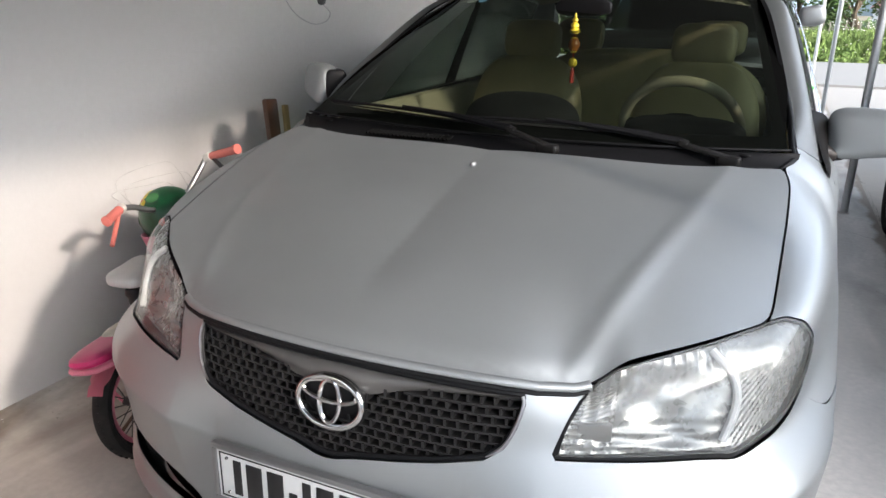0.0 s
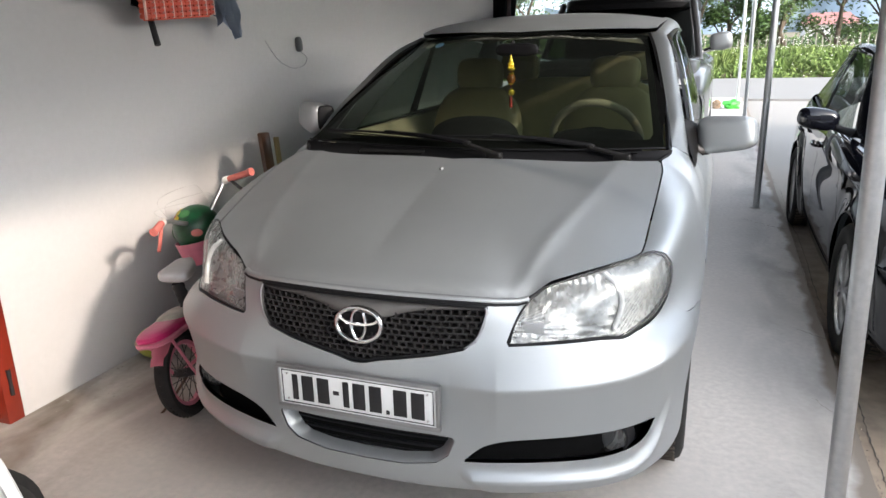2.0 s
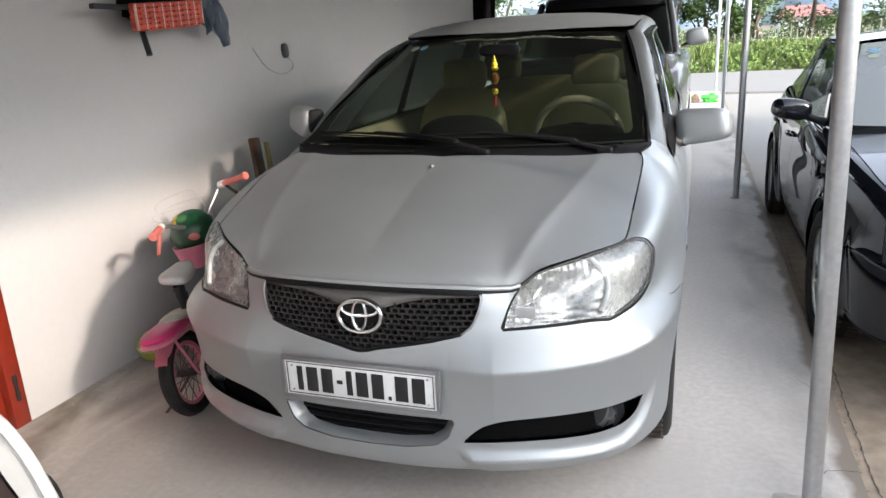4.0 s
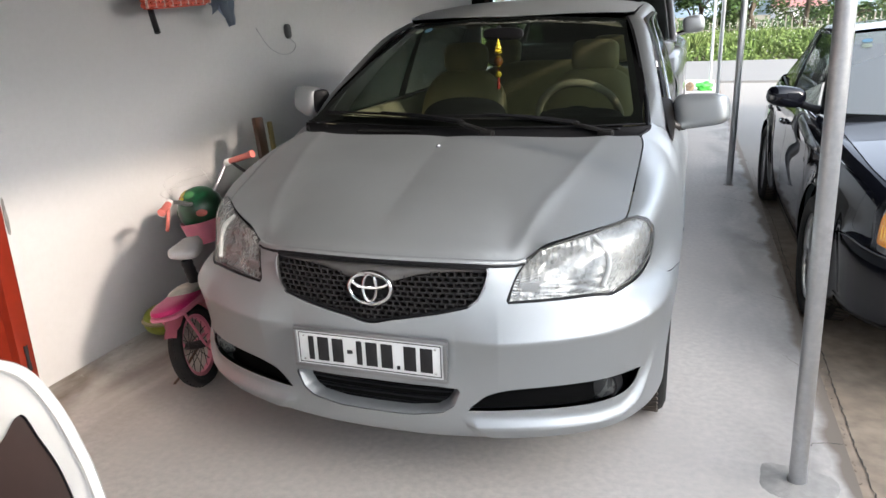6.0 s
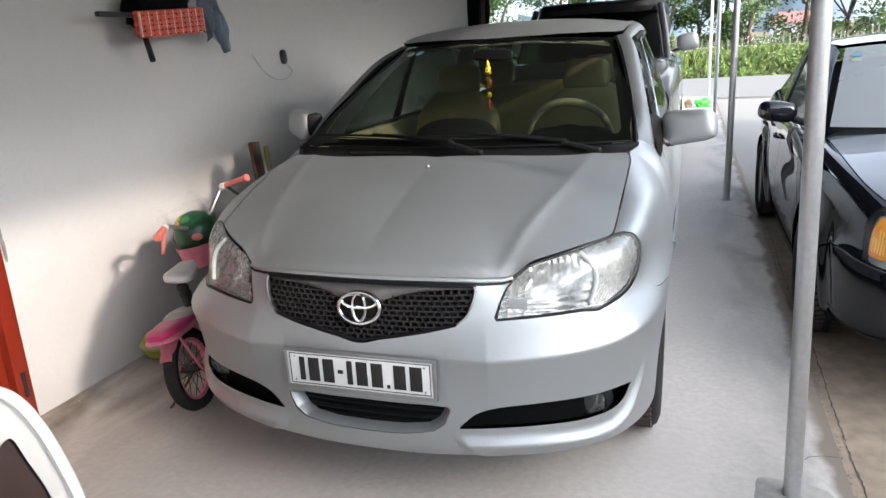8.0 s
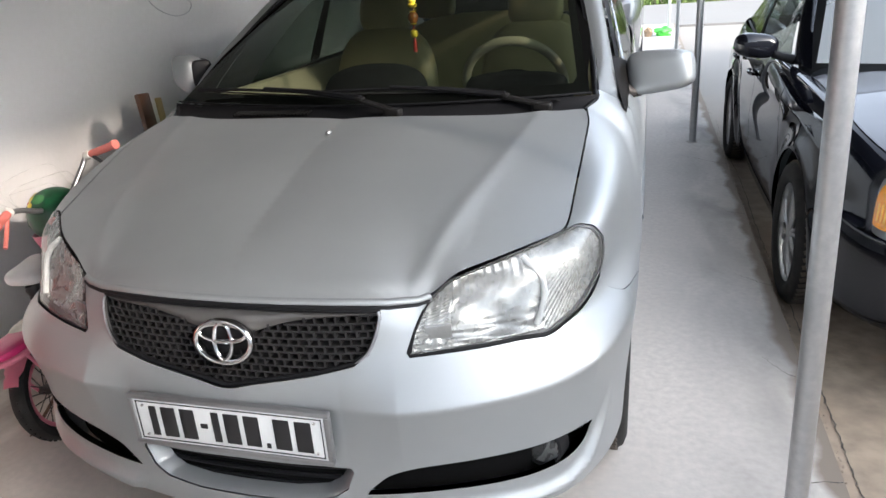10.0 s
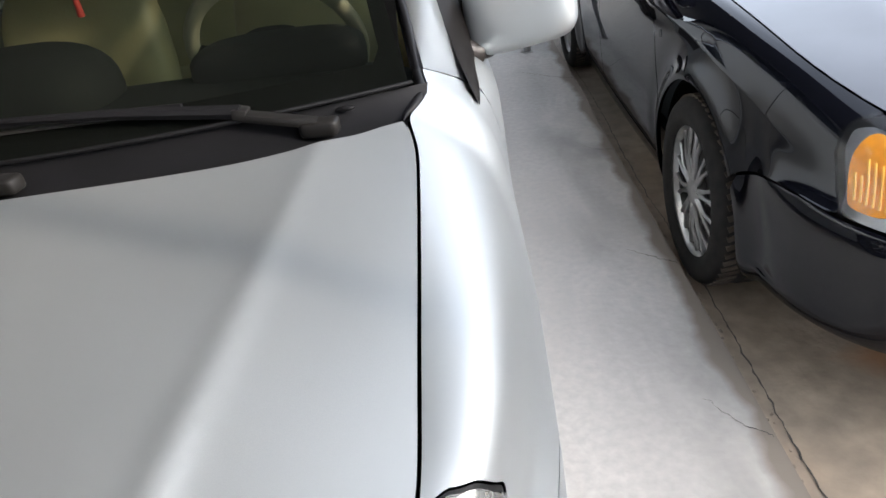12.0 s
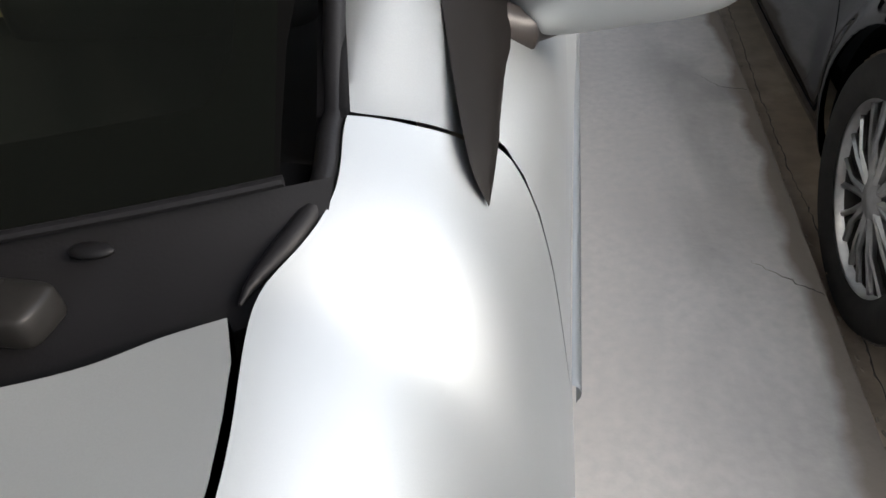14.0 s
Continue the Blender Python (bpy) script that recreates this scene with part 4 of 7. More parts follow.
for sg in (1, -1):
    bm = bmesh.new()
    side = smooth_line([(0.336, 0.750), (0.340, 0.736), (0.333, 0.703), (0.318, 0.670), (0.292, 0.650)], 4)
    tube(bm, [(x * sg, front_y(x * sg, z) - 0.001, z) for x, z in side], [0.0035] * (len(side) - 3) + [0.003, 0.002, 0.001], 8)
    part("side_bead", bm, M_GREYCHROME, grille, "thin bright bead")


def ellipse(cx, cz, a, b, y, n=40, dy=0.0):
    return [(cx + a * math.cos(t), y + dy * math.sin(t), cz + b * math.sin(t)) for t in np.linspace(0, 2 * math.pi, n, endpoint=False)]


badge = tagged(new("badge"), "chrome oval badge")
badge.parent = silver_car
ey = front_y(0, 0.69) - 0.004
bm = bmesh.new()
tube(bm, ellipse(0, 0.688, 0.066, 0.046, ey, dy=0.008), 0.0065, 10, closed=True)
part("outer_ring", bm, M_CHROME, badge)
bm = bmesh.new()
tube(bm, ellipse(0, 0.690, 0.021, 0.040, ey, dy=0.007), 0.005, 8, closed=True)
part("upright_oval", bm, M_CHROME, badge)
bm = bmesh.new()
tube(bm, ellipse(0, 0.708, 0.056, 0.019, ey + 0.003, dy=0.004), 0.0048, 8, closed=True)
part("flat_oval", bm, M_CHROME, badge)
bm = bmesh.new()
blob(bm, (0, ey + 0.018, 0.688), (0.068, 0.012, 0.048), power=0.9)
part("badge_back", bm, M_BLACK, badge)

plate = tagged(new("number_plate"), "white number plate with dark characters in a chrome frame")
plate.parent = silver_car
PY, PZ, PW, PH = 0.026, 0.497, 0.470, 0.112
bm = bmesh.new()
box(bm, (0, PY, PZ), (PW, 0.004, PH), bevel=0.0015)
part("plate_sheet", bm, M_WHITE, plate)
bm = bmesh.new()
w2, h2 = PW / 2 + 0.004, PH / 2 + 0.004
for cx, cz, sx, sz in ((0, h2, 2 * w2 + 0.012, 0.012), (0, -h2, 2 * w2 + 0.012, 0.012), (w2, 0, 0.012, 2 * h2 - 0.012), (-w2, 0, 0.012, 2 * h2 - 0.012)):
    box(bm, (cx, PY + 0.002, PZ + cz), (sx, 0.016, sz), bevel=0.003)
part("plate_frame", bm, M_GREYCHROME, plate, "dull chrome plate frame")
bm = bmesh.new()
box(bm, (0, PY + 0.014, PZ), (PW - 0.04, 0.02, PH - 0.02))
part("plate_bracket", bm, M_BLACK, plate)
bm = bmesh.new()
for cx, cz, sx, sz in ((0, 0.048, PW - 0.016, 0.0022), (0, -0.048, PW - 0.016, 0.0022), (0.226, 0, 0.0022, 0.094), (-0.226, 0, 0.0022, 0.094)):
    box(bm, (cx, PY - 0.0028, PZ + cz), (sx, 0.0014, sz))
part("plate_border", bm, M_INK, plate)
x = -0.195
for width, height, dz in ((0.018, 0.076, 0), (0.036, 0.076, 0), (0.036, 0.076, 0), (0.018, 0.012, 0), (0.018, 0.076, 0), (0.036, 0.076, 0), (0.036, 0.076, 0), (0.010, 0.012, -0.032), (0.038, 0.076, 0), (0.038, 0.076, 0)):
    bm = bmesh.new()
    box(bm, (x + width / 2, PY - 0.003, PZ + dz), (width, 0.003, height), bevel=0.0012)
    part("character_bar", bm, M_INK, plate)
    x += width + 0.0125
for sx in (-1, 1):
    for sz in (-1, 1):
        bm = bmesh.new()
        lathe(bm, [(0.0, 0.004), (0.003, 0.003), (0.004, 0.0)], Matrix.Translation((sx * 0.21, PY - 0.002, PZ + sz * 0.038)) @ Matrix.Rotation(radians(90), 4, "X"), 10)
        part("plate_screw", bm, M_CHROME, plate)

# lower grille slats and dark pockets
lower = tagged(new("lower_grille"), "black slatted lower grille")
lower.parent = silver_car
LOWER_IN = sym([(0, 0.396), (0.19, 0.394), (0.236, 0.390), (0.242, 0.381), (0.222, 0.345), (0.190, 0.324), (0.11, 0.314), (0, 0.312)])
dense = lambda loop: np.concatenate([np.linspace(p, q, 6, endpoint=False) for p, q in zip(np.array(loop), np.roll(np.array(loop), -1, 0))])  # noqa: E731
lo_out, lo_in = dense(LOWER), dense(LOWER_IN)
out_y = skin_y(lo_out[:, 0], lo_out[:, 1])
bm = bmesh.new()
rows = [[bm.verts.new((p[0] + (q[0] - p[0]) * f, y + 0.002 + 0.036 * f ** 1.6, p[1] + (q[1] - p[1]) * f)) for f in (0.0, 0.25, 0.5, 0.75, 1.0)] for p, q, y in zip(lo_out, lo_in, out_y)]
for a, b in zip(rows, rows[1:] + rows[:1]):
    for j in range(4):
        bm.faces.new((a[j], a[j + 1], b[j + 1], b[j]))
part("intake_surround", bm, M_SILVER, lower, "silver bevelled surround")
for k in range(4):
    bm = bmesh.new()
    z = 0.312 + 0.026 * k
    wid = 0.22 + 0.012 * k
    pts = [(x, skin_y(x, z)[0] + 0.045, z) for x in np.linspace(-wid, wid, 9)]
    tube(bm, pts, 0.006, 6)
    part("slat", bm, M_BLACK, lower)
for flip in (1, -1):
    fog = tagged(new("fog_lamp"), "black bumper pocket with a small round fog lamp")
    fog.parent = silver_car
    bm = bmesh.new()
    c = Vector((0.650 * flip, 0.262, 0.372))
    m = Matrix.Translation(c) @ Euler((radians(90), 0, radians(-18 * flip))).to_matrix().to_4x4()
    m = m @ Matrix.Diagonal((1.22, 1.22, 1.0, 1.0))
    lathe(bm, [(0.046, -0.03), (0.046, 0.012), (0.042, 0.016), (0.040, 0.010)], m, 28)
    part("lamp_ring", bm, M_BLACK, fog)
    bm = bmesh.new()
    lathe(bm, [(0.040, 0.006), (0.034, -0.008), (0.018, -0.022), (0.006, -0.026)], m, 28)
    part("lamp_bowl", bm, M_REFLECTOR, fog)
    bm = bmesh.new()
    lathe(bm, [(0.041, 0.009), (0.03, 0.013), (0.012, 0.015), (0.001, 0.0155)], m, 28)
    part("lamp_glass", bm, M_LENS, fog).visible_shadow = False
    loop = grown(fog_sw * (1, WS), 0.02) / (1, WS)
    sheet("pocket", silver.point, silver.normal, loop, [], M_BLACK, fog, step=0.03, wscale=WS, offset=-0.055, lips=False, mirror=flip < 0)

# headlamps
for flip in (False, True):
    sg = -1 if flip else 1
    lamp = tagged(new("headlamp"), "clear headlamp with a fluted reflector in a black seal")
    lamp.parent = silver_car
    lens = sheet("lens", silver.point, silver.normal, grown(lamp_sw * (1, WS), -0.003) / (1, WS), [], M_LENS, lamp, "slightly hazy clear lens", step=0.016, wscale=WS, lip=0.018, offset=0.003, mirror=flip, lips=False)
    lens.visible_shadow = False
    ring = grown(lamp_sw * (1, WS), 0.0022 + 0.003 * lower_edge) / (1, WS)
    ring[:, 1] = ring[:, 1].clip(0, 6.99)
    hole = grown(lamp_sw * (1, WS), -0.0025 - 0.001 * lower_edge) / (1, WS)
    sheet("seal", silver.point, silver.normal, ring, [hole], M_BLACK, lamp, "black rubber seal", step=0.012, wscale=WS, lip=0.03, offset=-0.002, mirror=flip)
    back = grown(lamp_sw * (1, WS), -0.002) / (1, WS)

    def fluted(s_, w_):
        p, n_ = silver.point(s_, w_), silver.normal(s_, w_)
        bowl = ((s_ - 0.60) / 0.125) ** 2 + ((w_ - 5.0) / 1.15) ** 2
        deep = 0.010 + 0.036 * np.exp(-1.3 * bowl)
        bars = np.abs(np.sin(s_ * 130)) * 0.0030 * np.clip((w_ - 5.35) * 3, 0, 1) + np.abs(np.sin(w_ * 13 + s_ * 9)) * 0.0030 * np.clip((4.75 - w_) * 3, 0, 1)
        facet = 0.0050 * np.sin(s_ * 46 + 1.0) * np.sin(w_ * 5.3) * np.exp(-0.8 * bowl)
        flute = np.where(s_ < 0.735, bars + facet, 0.0026 * np.abs(np.sin((w_ * 0.1 - s_ * 0.75) * 250)) * np.clip((5.3 - w_) * 2, 0, 1))
        step_ = np.where(s_ < 0.505, 0.0025 * np.abs(np.sin(w_ * 18)) * np.abs(np.sin(s_ * 120)), 0.0)
        return p - n_ * (deep + flute + step_)[:, None]

    def fluted_normal(s_, w_):
        n_ = np.cross(fluted(s_ + 1e-3, w_) - fluted(s_ - 1e-3, w_), fluted(s_, np.clip(w_ + 0.02, 0, 7)) - fluted(s_, np.clip(w_ - 0.02, 0, 7)))
        return n_ / (np.linalg.norm(n_, axis=1, keepdims=True) + 1e-12)

    sheet("housing", fluted, fluted_normal, back, [], M_REFLECTOR, lamp, "bright fluted reflector", step=0.0045, wscale=WS, lips=False, mirror=flip)
    # divider and the turn lamp's ribbed chamber
    bm = bmesh.new()
    rim_xz = smooth_line([(0.612, 0.818), (0.646, 0.790), (0.663, 0.755), (0.664, 0.720), (0.652, 0.680)], 5)
    rim_sw = silver.find(rim_xz[:, 0], rim_xz[:, 1], s_range=(0.3, 1.15), w_range=(3.2, 7))
    tube(bm, (silver.point(rim_sw[:, 0], rim_sw[:, 1]) - silver.normal(rim_sw[:, 0], rim_sw[:, 1]) * 0.010) * (sg, 1, 1), 0.0075, 8)
    part("divider", bm, M_FROST, lamp, "frosted divider")
    bm = bmesh.new()
    box(bm, (0.450 * sg, 0.172, 0.690), (0.058, 0.010, 0.034), Euler((0, 0, radians(24 * sg))).to_matrix(), 0.003)
    part("position_lamp", bm, M_GREYCHROME, lamp)

# cowl, wipers, washer jet, mirrors
def cowl_low(a):
    return np.stack([0.700 * a, 0.80 + 0.195 * a * a, 0.982 + 0.006 * a * a], -1)


def cowl_high(a):
    return np.stack([0.712 * a, 0.945 + 0.12 * a * a, 1.026 + 0.002 * a * a], -1)


cp, cn = ruled(cowl_low, cowl_high, -0.010)
cowl = sheet("cowl", cp, cn, [(-1.015, 0.02), (1.015, 0.02), (1.015, 1), (-1.015, 1)], [], M_BLACK, silver_car, "black plastic cowl under the windscreen", step=0.04, lips=False)
for k in range(22):
    bm = bmesh.new()
    x = -0.40 + 0.012 * k
    box(bm, (x, 0.915, 1.017), (0.004, 0.030, 0.006), Euler((radians(12), 0, radians(-8))).to_matrix())
    part("cowl_slot", bm, M_MATT, cowl, smooth=False)
bm = bmesh.new()
tube(bm, [tuple(p) for p in ws_low(np.linspace(-1, 1, 40)) + (0, -0.006, 0.002)], 0.0035, 8)
part("glass_seal", bm, M_BLACK, cowl)
# curved black trim from the cowl's end up to the pillar
for sg in (1, -1):
    bm = bmesh.new()
    ts = np.linspace(1.515, 1.668, 14)
    line = silver.point(ts, np.full(14, 7.0)) + (-0.009, 0.002, -0.004)
    line = np.concatenate([line, smooth_line([line[-1] + (-0.004, 0.025, 0.014), (0.692, 1.24, 1.090), (0.673, 1.34, 1.141), (0.655, 1.43, 1.188)], 4)]) * (sg, 1, 1)
    tube(bm, line, [0.0010, 0.003, 0.005, 0.0065] + [0.008] * 20 + [0.006, 0.004, 0.002], 10)
    part("corner_trim", bm, M_BLACK, cowl)
    bm = bmesh.new()
    blob(bm, (0.60 * sg, 1.012, 1.022), (0.014, 0.006, 0.004))
    part("clip", bm, M_BLACK, cowl)


M_ARM = material("worn_black_metal", (0.011, 0.0105, 0.010), 0.4, spec=0.16, vary=0.4, vary_scale=30, tint=(0.016, 0.0155, 0.015))


def wiper(pivot, joint, blade_a, blade_b):
    ob = tagged(new("wiper"), "black wiper arm and blade")
    ob.parent = silver_car
    p, j = Vector(pivot), Vector(joint)
    d = (j - p).normalized()
    bm = bmesh.new()
    blob(bm, p, (0.029, 0.0165, 0.012), Euler((0, 0, math.atan2(d.y, d.x))).to_matrix(), 0.38)
    part("pivot_cap", bm, M_ARM, ob)
    bm = bmesh.new()
    turn = d.to_track_quat("X", "Z").to_matrix()
    box(bm, (p + j) / 2 + Vector((0, 0, 0.006)), ((j - p).length, 0.026, 0.012), turn, 0.003)
    part("arm_base", bm, M_ARM, ob)
    bm = bmesh.new()
    box(bm, j + Vector((0, 0, 0.010)), (0.022, 0.026, 0.016), turn, 0.003)
    part("arm_hinge", bm, M_ARM, ob)
    a, b = Vector(blade_a), Vector(blade_b)
    mid = a.lerp(b, 0.5)
    bm = bmesh.new()
    tube(bm, [j + Vector((0, 0, 0.012)), j.lerp(mid, 0.5) + Vector((0, 0, 0.016)), mid + Vector((0, 0, 0.012))], [0.011, 0.0085, 0.0055], 8)
    part("arm_rod", bm, M_BLACK, ob)
    bm = bmesh.new()
    tube(bm, [a.lerp(b, k / 8) + Vector((0, 0, 0.006 * math.sin(math.pi * k / 8))) for k in range(9)], 0.005, 6)
    part("blade_frame", bm, M_BLACK, ob)
    bm = bmesh.new()
    tube(bm, [a.lerp(b, k / 4) + Vector((0, 0.002, -0.006)) for k in range(5)], 0.003, 5)
    part("blade_rubber", bm, M_RUBBER, ob)


wiper((0.565, 0.975, 1.012), (0.455, 0.985, 1.034), (0.37, 0.995, 1.062), (-0.17, 0.975, 1.068))
wiper((0.135, 0.890, 1.018), (0.030, 0.905, 1.046), (-0.06, 0.955, 1.060), (-0.615, 1.055, 1.075))
bm = bmesh.new()
blob(bm, (0, 0.722, 0.996), (0.008, 0.011, 0.007))
part("washer_jet", bm, M_GREYCHROME, silver_car, "small chrome washer jet")

for sg in (1, -1):
    mir = tagged(new("door_mirror"), "silver door mirror on a dark foot")
    mir.parent = silver_car
    rot = 0 if sg > 0 else 52
    bm = bmesh.new()
    blob(bm, (0.900 * sg, 1.395, 1.045), (0.105, 0.062, 0.066), Euler((radians(-5), radians(-6 * sg), radians(-12 * sg))).to_matrix(), 0.46, 36, 22)
    for v in bm.verts:
        if v.co.y > 1.40:
            v.co.y = 1.40 + (v.co.y - 1.40) * 0.55
        f = (abs(v.co.x) - 0.80) / 0.22
        v.co.z = 1.045 + (v.co.z - 1.045) * (1.14 - 0.26 * max(0.0, min(1.0, f)))
    fold_in = Matrix.Translation((0.855 * sg, 1.39, 1.072)) @ Matrix.Rotation(radians(-rot), 4, "Z") @ Matrix.Translation((-0.82 * sg, -1.39, -1.035))
    if rot:
        bmesh.ops.transform(bm, matrix=fold_in, verts=bm.verts)
    part("shell", bm, M_SILVER, mir)
    if rot:
        bm = bmesh.new()
        blob(bm, (0.802 * sg, 1.425, 1.045), (0.018, 0.040, 0.056), None, 0.5)
        bmesh.ops.transform(bm, matrix=fold_in, verts=bm.verts)
        part("hinge_cover", bm, M_BLACK, mir, "black hinge end of the folded mirror")
    bm = bmesh.new()
    blob(bm, (0.905 * sg, 1.437, 1.045), (0.095, 0.006, 0.054), Euler((0, 0, radians(-12 * sg))).to_matrix(), 0.5)
    if rot:
        bmesh.ops.transform(bm, matrix=fold_in, verts=bm.verts)
    part("mirror_glass", bm, M_CHROME if sg > 0 else M_INK, mir)
    bm = bmesh.new()
    tube(bm, smooth_line([(0.858 * sg, 1.385, 0.990), (0.83 * sg, 1.377, 0.982), (0.80 * sg, 1.36, 0.985), (0.765 * sg, 1.34, 1.01)], 5), [0.012] * 4 + [0.016] * 4 + [0.022] * 8, 10)
    part("foot", bm, material("mirror_foot", (0.035, 0.030, 0.028), 0.4, vary=0.3), mir)
    bm = bmesh.new()
    inner = smooth_line([(0.799, 1.130, 0.960), *SAIL_EDGE[1:]], 6) * (sg, 1, 1)
    outer = smooth_line([(0.7995, 1.131, 0.960), (0.8005, 1.22, 0.975), (0.802, 1.33, 0.990), (0.794, 1.43, 1.07)], 6) * (sg, 1, 1)
    rows = [[bm.verts.new(tuple(a + (b - a) * k / 4 + np.array([0.008 * sg, 0, 0.004]) * min(1.0, i / 5) * math.sin(math.pi * k / 4))) for k in range(5)] for i, (a, b) in enumerate(zip(inner, outer))]
    for a, b in zip(rows, rows[1:]):
        for k in range(4):
            bm.faces.new((a[k], a[k + 1], b[k + 1], b[k]))
    bmesh.ops.solidify(bm, geom=bm.faces[:], thickness=0.006)
    part("sail", bm, material("mirror_sail", (0.017, 0.015, 0.014), 0.5, spec=0.2, vary=0.3), mir)


# wheels
def well(bm, x, y, z, r, depth):
    """The dark upper half of a wheel housing."""
    rows = [[bm.verts.new((x - depth * q, y + r * math.cos(a), z + r * math.sin(a))) for q in (0, 0.5, 1)] for a in np.linspace(radians(-2), radians(182), 30)]
    for a, b in zip(rows, rows[1:]):
        for k in (0, 1):
            bm.faces.new((a[k], a[k + 1], b[k + 1], b[k]))
    bmesh.ops.solidify(bm, geom=bm.faces[:], thickness=0.004)


# barrel metal, darker than the alloy of lip and spokes
M_BARREL = material("dark_barrel", (0.075, 0.072, 0.068), 0.55, 0.5, vary=0.4, vary_scale=14)


def wheel(x, y, r, width, rim_r, parent, outward, spokes=10, twin=False, name="wheel"):
    ob = tagged(new(name), "black tyre on a spoked alloy rim")
    ob.parent = parent
    m = Matrix.Translation((x, y, r)) @ Euler((0, radians(90 * outward), 0)).to_matrix().to_4x4()
    h = width / 2
    bm = bmesh.new()
    lathe(bm, [(rim_r - 0.01, -h * 0.9), (rim_r + 0.01, -h * 0.98), (r - 0.045, -h * 1.04), (r - 0.016, -h * 0.93), (r - 0.003, -h * 0.72), (r, -h * 0.3), (r, h * 0.3), (r - 0.003, h * 0.72), (r - 0.016, h * 0.93),
                (r - 0.045, h * 1.04), (rim_r + 0.01, h * 0.98), (rim_r - 0.01, h * 0.86)], m, 72)
    part("tyre", bm, M_RUBBER, ob)
    bm = bmesh.new()
    for k in range(60):
        a = 2 * math.pi * k / 60
        for side in (-1, 1):
            box(bm, m @ Vector(((r - 0.003) * math.cos(a), (r - 0.003) * math.sin(a), side * h * 0.45)), (0.017, h * 0.60, 0.010),
                (m.to_3x3() @ Euler((0, 0, a)).to_matrix() @ Euler((0, radians(90), 0)).to_matrix() @ Euler((0, 0, radians(90 + side * 18))).to_matrix()))
    part("tread_block", bm, M_TREAD, ob, "dusty worn tread", smooth=False)
    bm = bmesh.new()
    lathe(bm, [(rim_r, -h * 0.9), (rim_r - 0.015, -h * 0.5), (rim_r - 0.018, h * 0.4), (rim_r - 0.006, h * 0.80), (rim_r + 0.006, h * 0.90), (rim_r + 0.008, h * 0.82)], m, 64)
    part("rim", bm, M_BARREL, ob)
    bm = bmesh.new()
    lathe(bm, [(rim_r - 0.016, h * 0.62), (rim_r - 0.006, h * 0.80), (rim_r + 0.006, h * 0.91), (rim_r + 0.009, h * 0.83)], m, 64)
    part("rim_lip", bm, M_ALLOY, ob)
    bm = bmesh.new()
    lathe(bm, [(rim_r - 0.02, h * 0.18), (0.05, h * 0.12), (0.001, h * 0.12)], m, 32)
    part("brake_disc", bm, material("brake_iron", (0.03, 0.028, 0.026), 0.6, 0.3), ob)
    for k in range(spokes):
        bm = bmesh.new()
        for off in ((-0.09, 0.09) if twin else (0,)):
            a0, a1 = 2 * math.pi * k / spokes + off * 0.5, 2 * math.pi * k / spokes + off * 1.7
            tube(bm, [m @ Vector((rr * math.cos(a0 + (a1 - a0) * q), rr * math.sin(a0 + (a1 - a0) * q), zz)) for q, rr, zz in ((0, 0.035, h * 0.72), (0.5, rim_r * 0.55, h * 0.76), (1, rim_r - 0.012, h * 0.62))], [0.012, 0.0068, 0.0085], 6)
        part("spoke", bm, M_ALLOY, ob)
    bm = bmesh.new()
    lathe(bm, [(0.055, h * 0.5), (0.052, h * 0.78), (0.032, h * 0.86), (0.001, h * 0.88)], m, 24)
    part("hub", bm, M_ALLOY, ob)
    return ob


for sg in (1, -1):
    for y in (0.86, 3.36):
        wheel(0.742 * sg, y, 0.29, 0.18, 0.185, silver_car, sg, 7)
    bm = bmesh.new()
    well(bm, 0.765 * sg, 0.86, 0.30, 0.352, 0.2 * sg)
    part("wheel_well", bm, M_MATT, silver_car)
bm = bmesh.new()
box(bm, (0, 2.3, 0.27), (1.24, 2.9, 0.06))
part("underbody", bm, M_MATT, silver_car, smooth=False)

# cabin
def seat(x, y, width, parent, headrests):
    ob = tagged(new("seat"), "beige leather seat")
    ob.parent = parent
    bm = bmesh.new()
    blob(bm, (x, y - 0.22, 0.56), (width / 2, 0.28, 0.10), None, 0.5)
    part("seat_cushion", bm, M_LEATHER, ob)
    bm = bmesh.new()
    blob(bm, (x, y + 0.06, 0.86), (width / 2, 0.085, 0.31), Euler((radians(-14), 0, 0)).to_matrix(), 0.55, 28, 18)
    for v in bm.verts:
        f = max(0.0, (v.co.z - 0.75) / 0.4)
        v.co.x = x + (v.co.x - x) * (1 - 0.18 * f * f)
    part("backrest", bm, M_LEATHER, ob)
    for hx in headrests:
        bm = bmesh.new()
        blob(bm, (hx, y + 0.14, 1.225), (0.125, 0.05, 0.085), Euler((radians(-10), 0, 0)).to_matrix(), 0.5, 24, 14)
        part("headrest", bm, M_LEATHER, ob)
        for o in (-0.05, 0.05):
            bm = bmesh.new()
            tube(bm, [(hx + o, y + 0.13, 1.10), (hx + o, y + 0.135, 1.17)], 0.006, 8)
            part("headrest_rod", bm, M_CHROME, ob)
    return ob


seat(0.36, 2.16, 0.52, silver_car, (0.36,))
seat(-0.36, 2.16, 0.52, silver_car, (-0.36,))
seat(0.0, 3.02, 1.28, silver_car, (0.36, -0.36))
bm = bmesh.new()
blob(bm, (0, 1.30, 0.85), (0.72, 0.29, 0.125), None, 0.42, 40, 16)
dash = part("dashboard", bm, M_DASH, silver_car, "dark dashboard")
bm = bmesh.new()
blob(bm, (-0.11, 1.42, 0.985), (0.19, 0.14, 0.11), None, 0.75, 28, 16)
part("instrument_hood", bm, M_DASH, dash)
